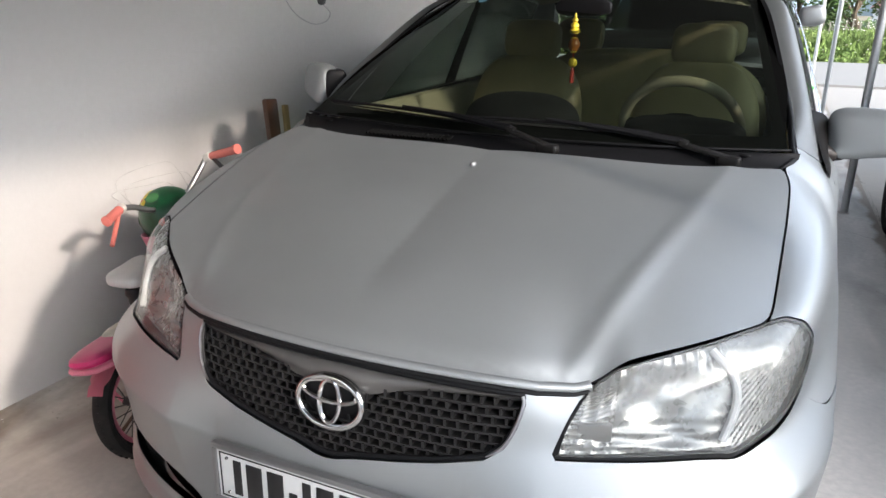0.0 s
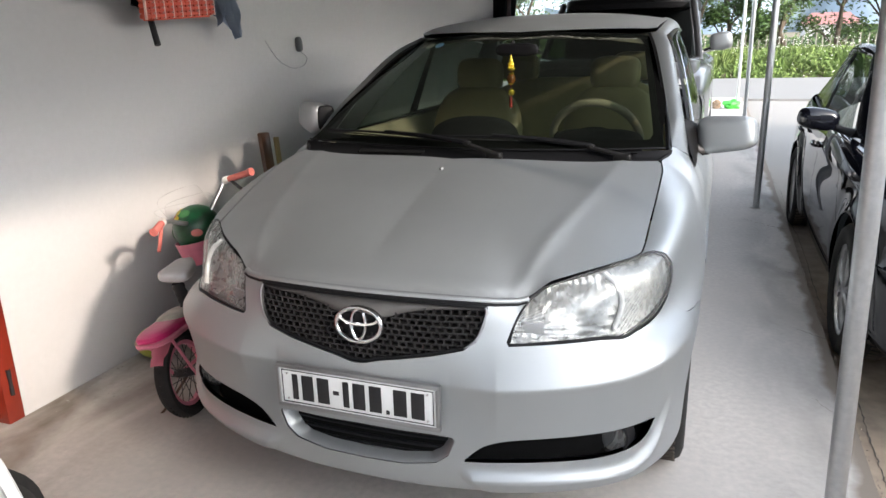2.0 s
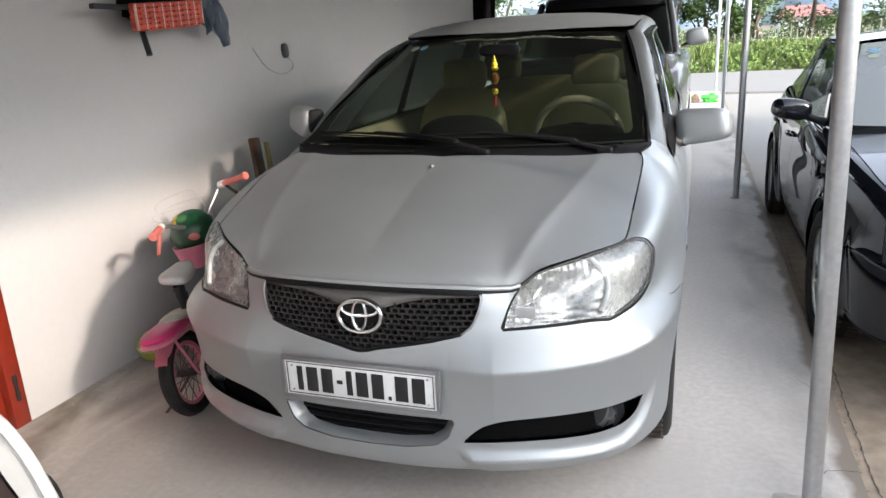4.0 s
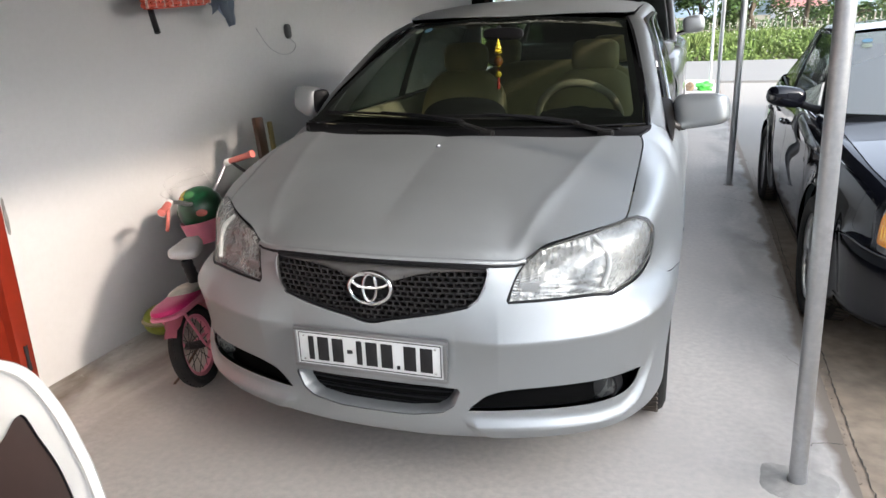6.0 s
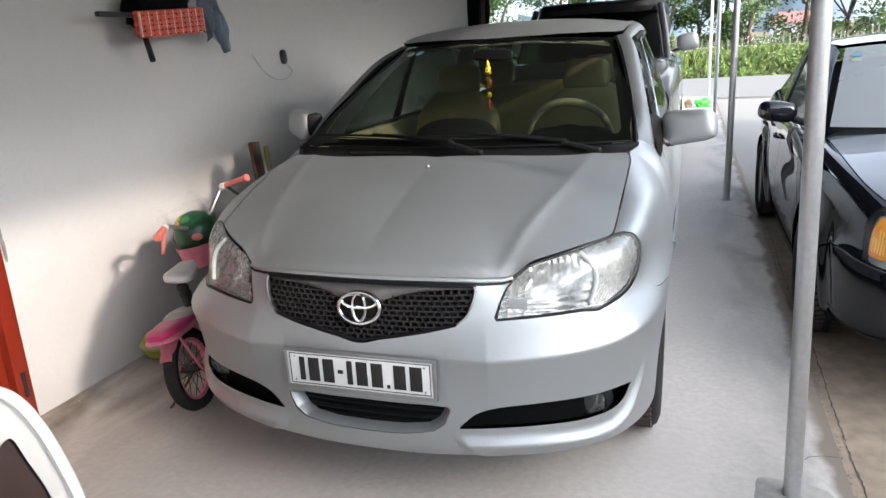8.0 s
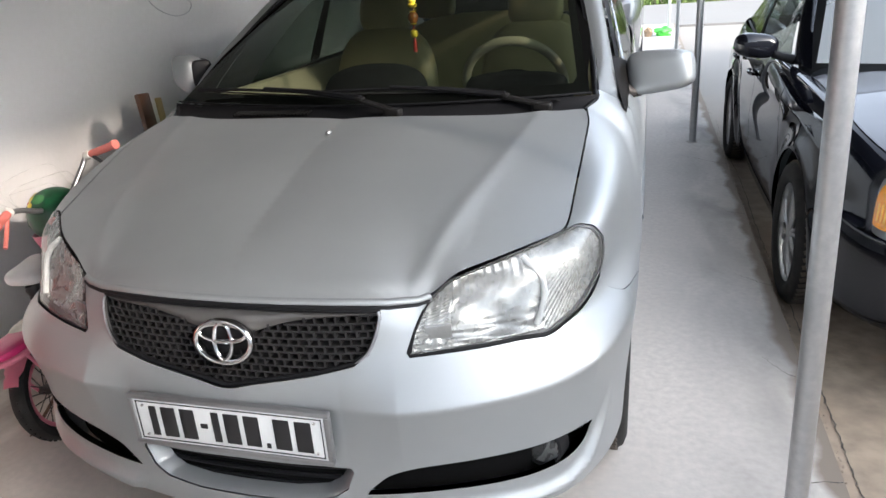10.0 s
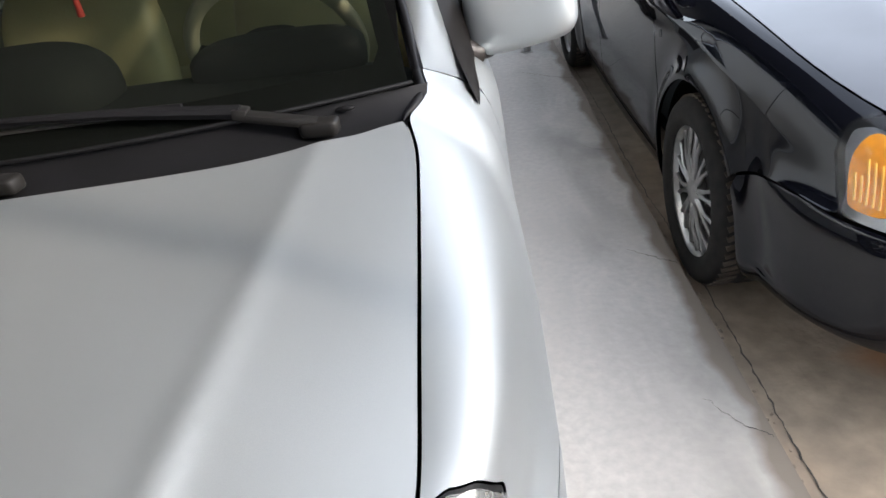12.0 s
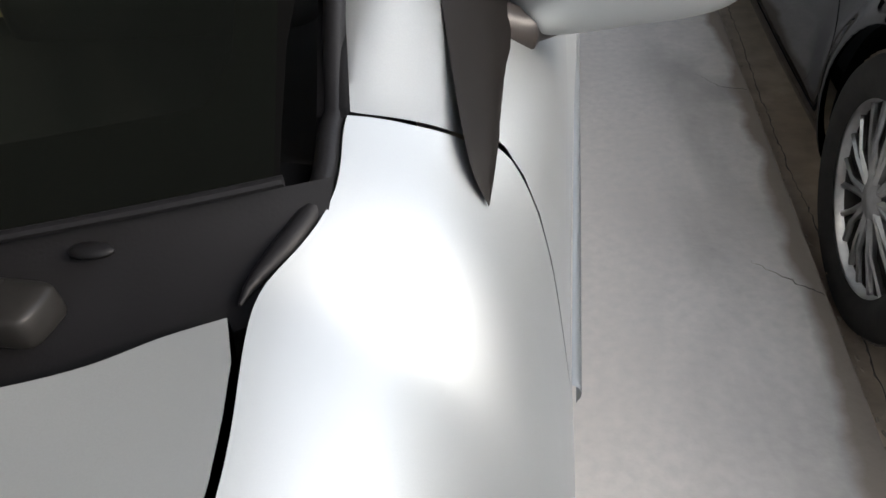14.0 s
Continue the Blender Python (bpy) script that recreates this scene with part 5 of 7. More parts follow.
bm = bmesh.new()
blob(bm, (0.40, 1.50, 0.982), (0.185, 0.085, 0.058), None, 0.6, 28, 14)
part("column_hood", bm, M_DASH, dash)
bm = bmesh.new()
box(bm, (0, 2.4, 0.42), (1.45, 2.6, 0.06))
part("cabin_floor", bm, M_DASH, silver_car, smooth=False)
for sg in (1, -1):
    bm = bmesh.new()
    box(bm, (0.735 * sg, 2.3, 0.75), (0.05, 2.0, 0.52), bevel=0.02)
    part("door_card", bm, M_BEIGE, silver_car)
bm = bmesh.new()
box(bm, (0, 3.42, 0.98), (1.30, 0.62, 0.04), bevel=0.01)
part("parcel_shelf", bm, M_DASH, silver_car)
hp3, hn3 = field(lambda x, y: roof_height(x, y) - 0.045)
sheet("headlining", hp3, hn3, [(-0.53, 1.86), (0.53, 1.86), (0.58, 3.1), (-0.58, 3.1)], [], M_BEIGE, silver_car, step=0.1, lips=False)
bm = bmesh.new()
tube(bm, smooth_line([(0.43, 1.545, 0.975), (0.455, 1.54, 1.01), (0.50, 1.53, 1.03), (0.545, 1.52, 1.03)], 5), 0.003, 6)
part("dial_trim", bm, M_CHROME, dash, "thin bright trim by the dials")
steer = tagged(new("steering_wheel"), "beige steering wheel")
steer.parent = silver_car
m = Matrix.Translation((0.378, 1.60, 0.985)) @ Euler((radians(-62), 0, 0)).to_matrix().to_4x4()
bm = bmesh.new()
tube(bm, [m @ Vector((0.185 * math.cos(a), 0.185 * math.sin(a), 0)) for a in np.linspace(0, 2 * math.pi, 40, endpoint=False)], 0.017, 12, closed=True)
part("wheel_rim", bm, M_BEIGE, steer)
for a in (radians(90), radians(-8), radians(188)):
    bm = bmesh.new()
    tube(bm, [m @ Vector((0.04 * math.cos(a), 0.04 * math.sin(a), -0.03)), m @ Vector((0.18 * math.cos(a), 0.18 * math.sin(a), 0))], [0.022, 0.013], 8)
    part("spoke", bm, M_DASH, steer)
bm = bmesh.new()
blob(bm, m @ Vector((0, -0.01, -0.02)), (0.075, 0.06, 0.035), m.to_3x3(), 0.7)
part("boss", bm, M_DASH, steer)
mirror_in = tagged(new("rear_view_mirror"), "dark rear view mirror")
mirror_in.parent = silver_car
bm = bmesh.new()
blob(bm, (0.03, 1.59, 1.362), (0.100, 0.016, 0.028), Euler((0, 0, radians(-10))).to_matrix(), 0.6)
part("mirror_housing", bm, M_BLACK, mirror_in)
bm = bmesh.new()
tube(bm, [(0.0, 1.59, 1.365), (0.0, 1.64, 1.392)], 0.010, 8)
part("mirror_stem", bm, M_BLACK, mirror_in)
M_GOLD = material("gold_plastic", (0.75, 0.56, 0.04), 0.3, 0.3, vary=0.3, vary_scale=60)
M_REDP = material("red_lacquer", (0.45, 0.03, 0.02), 0.35, vary=0.3, vary_scale=40)
charm = tagged(new("hanging_charm"), "gold and red hanging ornament with a tassel")
charm.parent = silver_car
CX, CY = 0.037, 1.47
bm = bmesh.new()
tube(bm, [(CX, CY, 1.335), (CX, CY, 1.14)], 0.0015, 5)
part("cord", bm, M_REDP, charm)
bm = bmesh.new()
lathe(bm, [(0.001, 0.034), (0.003, 0.030), (0.004, 0.020), (0.008, 0.015), (0.009, 0.010), (0.006, 0.006), (0.012, 0.001), (0.014, -0.006), (0.011, -0.012), (0.018, -0.019), (0.017, -0.026), (0.008, -0.030), (0.001, -0.030)], Matrix.Translation((CX, CY, 1.311)), 14)
part("gold_figure", bm, M_GOLD, charm)
bm = bmesh.new()
lathe(bm, [(0.001, 0.021), (0.011, 0.019), (0.019, 0.008), (0.0195, -0.005), (0.012, -0.018), (0.001, -0.021)], Matrix.Translation((CX, CY, 1.2475)), 14)
part("amber_bead", bm, material("amber_lacquer", (0.30, 0.095, 0.015), 0.25, vary=0.4, vary_scale=50), charm, "dark amber bead")
for z in (1.268, 1.252, 1.226):
    bm = bmesh.new()
    lathe(bm, [(0.009, 0.003), (0.0195 if z == 1.252 else 0.013, 0.0), (0.009, -0.003)], Matrix.Translation((CX, CY, z)), 14)
    part("gold_ring", bm, M_GOLD, charm)
bm = bmesh.new()
lathe(bm, [(0.001, 0.016), (0.012, 0.010), (0.015, 0.0), (0.012, -0.010), (0.001, -0.016)], Matrix.Translation((CX, CY, 1.192)), 14)
part("gold_bead", bm, M_GOLD, charm)
bm = bmesh.new()
lathe(bm, [(0.003, 0.026), (0.006, 0.012), (0.0075, -0.024), (0.001, -0.026)], Matrix.Translation((CX, CY, 1.153)), 12)
part("tassel", bm, M_REDP, charm)
M_STICK1 = material("sticker_green", (0.22, 0.26, 0.20), 0.6, vary=0.2, vary_scale=60)
M_STICK2 = material("sticker_blue", (0.10, 0.22, 0.32), 0.6, vary=0.2, vary_scale=60)
for a, mat in ((-0.80, M_STICK1), (-0.70, M_STICK2)):
    loop = [(a + 0.040 * math.cos(q), 0.885 + 0.028 * math.sin(q)) for q in np.linspace(0, 2 * math.pi, 24, endpoint=False)]
    sheet("window_sticker", wp, wnm, loop, [], mat, silver_car, step=0.02, offset=0.002, lips=False)
film_rnd = random.Random(8)
film_a = np.linspace(-0.42, 0.90, 70)
film_low = np.array([0.918 + film_rnd.uniform(-0.008, 0.010) + 0.010 * math.sin(k * 0.21) for k in range(70)])
film_high = film_low + np.array([film_rnd.uniform(0.002, 0.016) * (0.35 if k % 17 in (3, 4, 11) else 1) for k in range(70)])
sheet("film_edge", wp, wnm, list(zip(film_a, film_low)) + list(zip(film_a, film_high))[::-1], [], material("torn_film", (0.20, 0.20, 0.165), 0.6, vary=0.5, vary_scale=30), silver_car, "torn pale edge of a sun film", step=0.03, offset=0.002, lips=False)
sheet("sun_film", wp, wnm, list(zip(film_a[::6], film_high[::6] + 0.004)) + [(0.93, 0.955), (-0.44, 0.955)], [], clear("film_tint", (0.45, 0.47, 0.45)), silver_car, "dark sun film along the upper edge", step=0.04, offset=0.0015, lips=False).visible_shadow = False

# ---- the black car ----
PLAN_B = [(0, 0), (0.30, 0.03), (0.55, 0.10), (0.70, 0.20), (0.795, 0.36), (0.838, 0.60), (0.858, 0.95), (0.868, 1.5), (0.870, 2.6), (0.862, 3.6), (0.83, 4.15), (0.70, 4.45), (0.40, 4.56), (0.05, 4.58)]
ROWS_BLACK = [
    ([(0, 0.24), (0.8, 0.245), (1.1, 0.22), (1.3, 0.20), (5.4, 0.24)], [(0, 0.07), (0.8, 0.06), (1.3, 0.06), (5.4, 0.05)]),
    ([(0, 0.28), (0.8, 0.28), (1.2, 0.265), (5.4, 0.28)], [(0, 0.01), (0.8, 0.01), (1.3, 0.015), (5.4, 0.01)]),
    ([(0, 0.40), (0.8, 0.40), (1.3, 0.42), (5.4, 0.45)], [(0, 0.0), (5.4, 0.0)]),
    ([(0, 0.52), (0.9, 0.54), (1.3, 0.58), (2.5, 0.60), (5.4, 0.62)], [(0, 0.0), (0.9, 0.0), (1.3, 0.0), (2.5, 0.0), (5.4, 0.0)]),
    ([(0, 0.60), (0.75, 0.60), (1.0, 0.62), (1.375, 0.70), (2.5, 0.74), (5.4, 0.76)], [(0, 0.03), (0.72, 0.03), (1.0, 0.030), (1.375, 0.014), (2.5, 0.010), (5.4, 0.01)]),
]
TOP_BLACK = [(0, 0, 0.10, 0.70), (0.30, 0.30, 0.13, 0.70), (0.56, 0.50, 0.20, 0.715), (0.75, 0.62, 0.33, 0.752), (0.93, 0.70, 0.52, 0.802), (1.2, 0.735, 0.80, 0.850), (1.55, 0.745, 1.15, 0.886), (1.9, 0.75, 1.50, 0.905),
             (2.2, 0.78, 1.80, 0.915), (3.0, 0.79, 2.6, 0.93), (3.9, 0.785, 3.5, 0.95), (4.5, 0.70, 4.05, 0.98), (4.9, 0.42, 4.40, 0.97), (5.3, 0.05, 4.48, 0.97)]
BULGE_BLACK = [[(0, 0.01), (0.7, 0.016), (1.0, 0.024), (1.4, 0.03), (2.0, 0.03), (3, 0.02), (5.4, 0.03)], [(0, 0.006), (0.7, 0.012), (1.0, 0.018), (1.4, 0.024), (2.0, 0.022), (3, 0.014), (5.4, 0.02)]]
M_AMBERRIB = material("amber_rib", (0.98, 0.55, 0.05), 0.35)
M_LAMPBACK = material("lamp_silvering", (0.62, 0.63, 0.64), 0.36, 0.6, vary=0.3, vary_scale=18, tint=(0.42, 0.42, 0.42))
M_CLEARLENS = clear("clear_lens", (0.95, 0.95, 0.95), haze=0.02)
dark = Shell(PLAN_B, ROWS_BLACK, TOP_BLACK, BULGE_BLACK)
black_car = thing("black_car", "glossy black saloon car with amber turn lamps and spoked rims", "car")
WHEEL_Y = (1.01, 3.54)


def dark_skin(s, w):
    """The black car's skin: flared arches, a hollow flank above them and a bumper that stands proud of the wings."""
    p = dark.point(s, w)
    out = 0 * s
    for y in WHEEL_Y:
        d = np.hypot(p[:, 1] - y, p[:, 2] - 0.30) - 0.372
        out = out + 0.020 * np.exp(-((np.clip(d, 0, 1) / 0.045) ** 2)) - 0.006 * np.exp(-(((d - 0.11) / 0.05) ** 2)) * (p[:, 2] > 0.3)
    seam = np.interp(np.abs(s), (0.5, 0.87, 0.98, 1.13, 1.26), (3.42, 3.44, 3.42, 3.06, 2.56))
    u = w - seam
    shelf = np.where(u < 0, np.exp(np.clip(u, -9, 0) / 1.6), np.exp(-np.clip(u, 0, 9) / 0.22)) * np.clip((1.22 - np.abs(s)) / 0.25, 0, 1)
    belt = np.exp(-np.abs(w - 4.35) / 0.5) * np.clip((np.abs(s) - 1.0) / 0.5, 0, 1)
    return p + dark.normal(s, w) * (out + 0.016 * shelf + 0.010 * belt)[:, None]


def dark_normal(s, w):
    n = np.cross(dark_skin(s + 2e-3, w) - dark_skin(s - 2e-3, w), dark_skin(s, np.clip(w + 0.03, 0, 7)) - dark_skin(s, np.clip(w - 0.03, 0, 7)))
    return n / (np.linalg.norm(n, axis=1, keepdims=True) + 1e-12)


arch_b = [(WHEEL_Y[0] + 0.372 * math.cos(a), 0.30 + 0.372 * math.sin(a)) for a in np.linspace(math.pi * 1.03, -0.06 * math.pi, 36)]
arch_bs = on_skin(arch_b, dark, axes="yz", s_range=(0.95, 2.1), w_range=(0, 5))
arch_r = on_skin([(WHEEL_Y[1] + 0.345 * math.cos(a), 0.31 + 0.345 * math.sin(a)) for a in np.linspace(math.pi * 1.06, -0.06 * math.pi, 30)], dark, axes="yz", s_range=(3.3, 4.6), w_range=(0, 5))
lamp_bs = smooth_line([(0.450, 3.60), (0.445, 5.0), (0.462, 6.2), (0.54, 6.88), (0.70, 6.92), (0.815, 6.90), (0.852, 6.2), (0.904, 5.1), (0.923, 4.69), (0.917, 4.15), (0.890, 3.56), (0.70, 3.52), (0.56, 3.54)], 4, True)
i_b = int(np.argmin(np.abs(arch_bs[:, 1] - 2.52) + (np.arange(36) > 18) * 9))
half = [(arch_bs[0, 0], 0.0)] + [tuple(p) for p in arch_bs[:i_b]] + [(1.24, 2.62), (1.13, 3.03), (1.05, 3.26), (0.98, 3.40), (0.90, 3.43), (0.80, 3.44), (0.60, 3.44), (0.45, 3.48), (0.432, 3.60), (0.428, 5.0), (0.444, 6.2), (0.47, 6.97), (0.3, 6.97)]
g_b = on_skin(sym([(0, 0.655), (0.25, 0.652), (0.33, 0.64), (0.30, 0.57), (0.2, 0.555), (0, 0.55)]), dark)
low_b = on_skin(sym([(0, 0.36), (0.35, 0.355), (0.45, 0.34), (0.42, 0.27), (0.3, 0.25), (0, 0.25)]), dark)
sheet("front_bumper", dark_skin, dark_normal, half + [(-a, b) for a, b in half[::-1]], [g_b, low_b], M_BLACKCAR, black_car, step=0.014, wscale=WS, lip=0.006)
wing_b = [(1.246, 2.67), (1.136, 3.08), (1.055, 3.31), (0.985, 3.45), (0.905, 3.48), (0.884, 3.60), (0.908, 4.15), (0.914, 4.69), (0.897, 5.1), (0.846, 6.2), (0.82, 6.97), (1.2, 6.97), (1.55, 6.97), (1.93, 6.97), (2.058, 4.6), (2.050, 3.9), (2.0, 2.3), (2.0, 0.2), (arch_bs[-1, 0], 0.1)] + [tuple(p) for p in arch_bs[i_b:][::-1]]
for flip in (False, True):
    sheet("front_wing", dark_skin, dark_normal, wing_b, [], M_BLACKCAR, black_car, step=0.013, wscale=WS, lip=0.012, mirror=flip)
    sheet("door_panel", dark_skin, dark_normal, [(2.007, 0.3), (3.02, 0.3), (3.02, 6.97), (1.937, 6.97), (2.065, 4.6), (2.057, 3.9), (2.007, 2.3)], [], M_BLACKCAR, black_car, step=0.03, wscale=WS, lip=0.015, mirror=flip)
    back_edge = [(3.027, 0.3), (arch_r[0, 0] - 0.03, 0.3)] + [tuple(p) for p in arch_r[:15]] + [(arch_r[15, 0], 6.97), (3.027, 6.97)]
    sheet("door_panel", dark_skin, dark_normal, back_edge, [], M_BLACKCAR, black_car, step=0.03, wscale=WS, lip=0.015, mirror=flip)
    rear_b = [(arch_r[15, 0] + 0.006, 6.97)] + [tuple(p + (0.006, 0)) for p in arch_r[15:]] + [(arch_r[-1, 0], 0.1), (5.25, 0.1), (5.25, 6.97)]
    sheet("rear_quarter", dark_skin, dark_normal, rear_b, [], M_BLACKCAR, black_car, step=0.04, wscale=WS, lip=0.015, mirror=flip)
    sg = -1 if flip else 1
    lamp = tagged(new("headlamp"), "clear headlamp with an amber turn lamp")
    lamp.parent = black_car
    sheet("lens", dark.point, dark.normal, grown(lamp_bs * (1, WS), -0.004) / (1, WS), [], M_CLEARLENS, lamp, step=0.02, wscale=WS, lips=False, mirror=flip).visible_shadow = False
    sheet("housing", dark.point, dark.normal, lamp_bs, [], M_LAMPBACK, lamp, step=0.025, wscale=WS, offset=-0.05, lips=False, mirror=flip)
    amber = smooth_line([(0.780, 3.95), (0.755, 4.6), (0.778, 5.5), (0.812, 5.85), (0.858, 5.1), (0.881, 4.65), (0.886, 4.2), (0.868, 3.86)], 4, True)
    sheet("amber_lens", dark.point, dark.normal, amber, [], material("amber_plastic", (0.98, 0.36, 0.012), 0.4, coat=0.1, vary=0.25, vary_scale=40), lamp, "amber turn lamp", step=0.012, wscale=WS, offset=-0.014, mirror=flip)
    for k in range(6):
        rs, rw_ = np.full(5, 0.785 + 0.016 * k), np.linspace(4.05, 4.55 if k > 3 else 4.9, 5)
        bm = bmesh.new()
        tube(bm, (dark.point(rs, rw_) - dark.normal(rs, rw_) * 0.012) * (sg, 1, 1), 0.003, 6)
        part("amber_rib", bm, M_AMBERRIB, lamp)
    m = Matrix.Translation((0.60 * sg, 0.20, 0.665)) @ Euler((radians(92), 0, radians(-14 * sg))).to_matrix().to_4x4()
    bm = bmesh.new()
    lathe(bm, [(0.052, 0.02), (0.048, 0.024), (0.044, 0.012), (0.030, -0.02), (0.012, -0.03)], m, 32)
    part("lamp_bowl", bm, M_CHROME, lamp)
    bm = bmesh.new()
    lathe(bm, [(0.024, -0.018), (0.020, 0.0), (0.001, 0.008)], m, 20)
    part("lamp_core", bm, M_INK, lamp)
    mir = tagged(new("door_mirror"), "glossy black door mirror")
    mir.parent = black_car
    bm = bmesh.new()
    blob(bm, (0.955 * sg, 1.80, 1.015), (0.105, 0.065, 0.060), Euler((0, radians(-8 * sg), radians(-14 * sg))).to_matrix(), 0.68, 28, 18)
    part("shell", bm, M_BLACKCAR, mir)
    bm = bmesh.new()
    tube(bm, [(0.90 * sg, 1.80, 0.985), (0.83 * sg, 1.80, 0.955), (0.77 * sg, 1.78, 0.94)], [0.022, 0.02, 0.026], 10)
    part("foot", bm, M_BLACK, mir)
    for y in WHEEL_Y:
        wheel(0.780 * sg, y, 0.310, 0.20, 0.224, black_car, sg, 10, True)
        bm = bmesh.new()
        well(bm, 0.845 * sg, y, 0.30, 0.376, 0.24 * sg)
        part("wheel_well", bm, M_MATT, black_car)
    bm = bmesh.new()
    lathe(bm, [(0.014, 0.0), (0.013, 0.005), (0.001, 0.008)], Matrix.Translation((0.876 * sg, 1.425, 0.722)) @ Euler((0, radians(90 * sg), 0)).to_matrix().to_4x4(), 16)
    part("side_repeater", bm, M_LENS, black_car)
    for y in (2.55, 3.35):
        bm = bmesh.new()
        tube(bm, [(0.868 * sg, y - 0.08, 0.775), (0.885 * sg, y - 0.05, 0.777), (0.885 * sg, y + 0.05, 0.78), (0.866 * sg, y + 0.08, 0.78)], 0.011, 8)
        part("door_handle", bm, M_BLACKCAR, black_car)
e_s = np.concatenate([np.linspace(0, 0.5, 7), np.linspace(0.56, 1.86, 18)])
e_b = dark.point(e_s, np.full(len(e_s), 7.0))
fold_b = lambda x, y: -0.05 * np.sqrt((np.abs(x) - 0.40 - 0.06 * y) ** 2 + 0.03**2)  # noqa: E731
cb = np.array([(0, 0.35, 0.775), (0, 0.7, 0.855), (0, 1.1, 0.91), (0, 1.4, 0.935), (0.4, 1.38, 0.925), (0.4, 0.7, 0.84)])
pb = np.concatenate([e_b, e_b[1:] * (-1, 1, 1), cb, cb[4:] * (-1, 1, 1)])
pb[:, 2] -= fold_b(pb[:, 0], pb[:, 1])
tb = thin_plate(pb)
bhp, bhn = field(lambda x, y: tb(x, y) + fold_b(x, y))
h_half = [(p[0] - 0.005, p[1] + 0.004) if p[0] > 0.3 else (p[0], p[1] + 0.006) for p in e_b[:, :2]] + [(0.70, 1.49), (0.5, 1.44), (0.25, 1.40), (0, 1.39)]
sheet("bonnet", bhp, bhn, h_half + [(-a, b) for a, b in h_half[::-1] if a > 1e-4], [], M_SKYBLACK, black_car, step=0.03, lip=0.012)
sheet("inner_panel", dark.point, dark.normal, [(-1.1, 0.6), (1.1, 0.6), (1.12, 4.0), (1.8, 6.0), (1.85, 7.0), (-1.85, 7.0), (-1.8, 6.0), (-1.12, 4.0)], [], M_MATT, black_car, step=0.05, wscale=WS, offset=-0.06, lips=False)


def bws(a, hi):
    return np.stack([(0.56 if hi else 0.74) * a, (2.18 if hi else 1.42) + 0.15 * a * a, (1.375 if hi else 0.935) - (0.03 if hi else 0.0) * a * a], -1)


xp, xn = ruled(lambda a: bws(a, False), lambda a: bws(a, True), 0.015)
# the glass carries a diffuse pale haze in place of the sky's reflection
sheet("windscreen", xp, xn, [(-0.97, 0.03), (0.97, 0.03), (0.97, 0.98), (-0.97, 0.98)], [], clear("black_car_glass", (0.55, 0.60, 0.62), haze=0.25, haze_colour=(0.62, 0.68, 0.70)), black_car, "windscreen with a pale haze painted in for reflected sky", step=0.06, lips=False)
for a, mat in ((-0.86, M_STICK2), (-0.86, M_STICK1)):
    z = 0.86 if mat is M_STICK2 else 0.79
    loop = [(a + 0.045 * math.cos(q), z + 0.026 * math.sin(q)) for q in np.linspace(0, 2 * math.pi, 20, endpoint=False)]
    sheet("window_sticker", xp, xn, loop, [], mat, black_car, step=0.03, offset=0.003, lips=False)
bm = bmesh.new()
blob(bm, (0, 1.55, 0.82), (0.72, 0.36, 0.10), None, 0.45, 30, 12)
part("dashboard", bm, M_DASH, black_car)
for x in (0.37, -0.37):
    bm = bmesh.new()
    blob(bm, (x, 2.45, 0.86), (0.26, 0.09, 0.42), Euler((radians(-14), 0, 0)).to_matrix(), 0.5)
    part("seat_back", bm, M_DASH, black_car)
rb = lambda x, y: 1.375 + 0.045 * np.sin(np.pi * np.clip((y - 2.1) / 1.5, 0, 1)) - 0.05 * (np.abs(x) / 0.6) ** 2.4  # noqa: E731
rbp, rbn = field(rb)
r_half = [(0, 2.18), (0.3, 2.22), (0.56, 2.34), (0.60, 2.6), (0.60, 3.1), (0.55, 3.5), (0, 3.56)]
sheet("roof", rbp, rbn, r_half + [(-a, b) for a, b in r_half[::-1] if a > 0], [], M_SKYBLACK, black_car, step=0.06, lip=0.02)
keep_silver = silver_car
silver_car = black_car
A0, A1, A2, A3 = (0.735, 1.56, 0.925), (0.69, 1.85, 1.09), (0.63, 2.12, 1.24), (0.565, 2.36, 1.335)
B0, B1, B2, B3 = (0.785, 1.74, 0.925), (0.735, 1.98, 1.085), (0.68, 2.22, 1.22), (0.625, 2.46, 1.315)
strip("front_pillar", [A0, A1, A2, A3], [B0, B1, B2, B3], M_BLACKCAR)
strip("roof_rail", [(0.565, 2.36, 1.335), (0.60, 2.7, 1.385), (0.595, 3.1, 1.38), (0.52, 3.55, 1.325)], [(0.625, 2.46, 1.315), (0.65, 2.8, 1.335), (0.645, 3.2, 1.32), (0.585, 3.62, 1.26)], M_BLACKCAR)
strip("rear_pillar", [(0.585, 3.62, 1.26), (0.64, 3.72, 1.16), (0.69, 3.80, 1.06), (0.74, 3.88, 0.96)], [(0.50, 3.60, 1.31), (0.56, 3.86, 1.20), (0.61, 4.02, 1.10), (0.66, 4.15, 0.99)], M_BLACKCAR)
strip("side_window", [(0.785, 1.80, 0.925), (0.792, 2.5, 0.935), (0.788, 3.1, 0.945), (0.745, 3.80, 0.96)], [(0.70, 2.12, 1.165), (0.648, 2.7, 1.325), (0.648, 3.15, 1.315), (0.60, 3.60, 1.245)], M_DARKGLASS, m=4, thick=0.004)
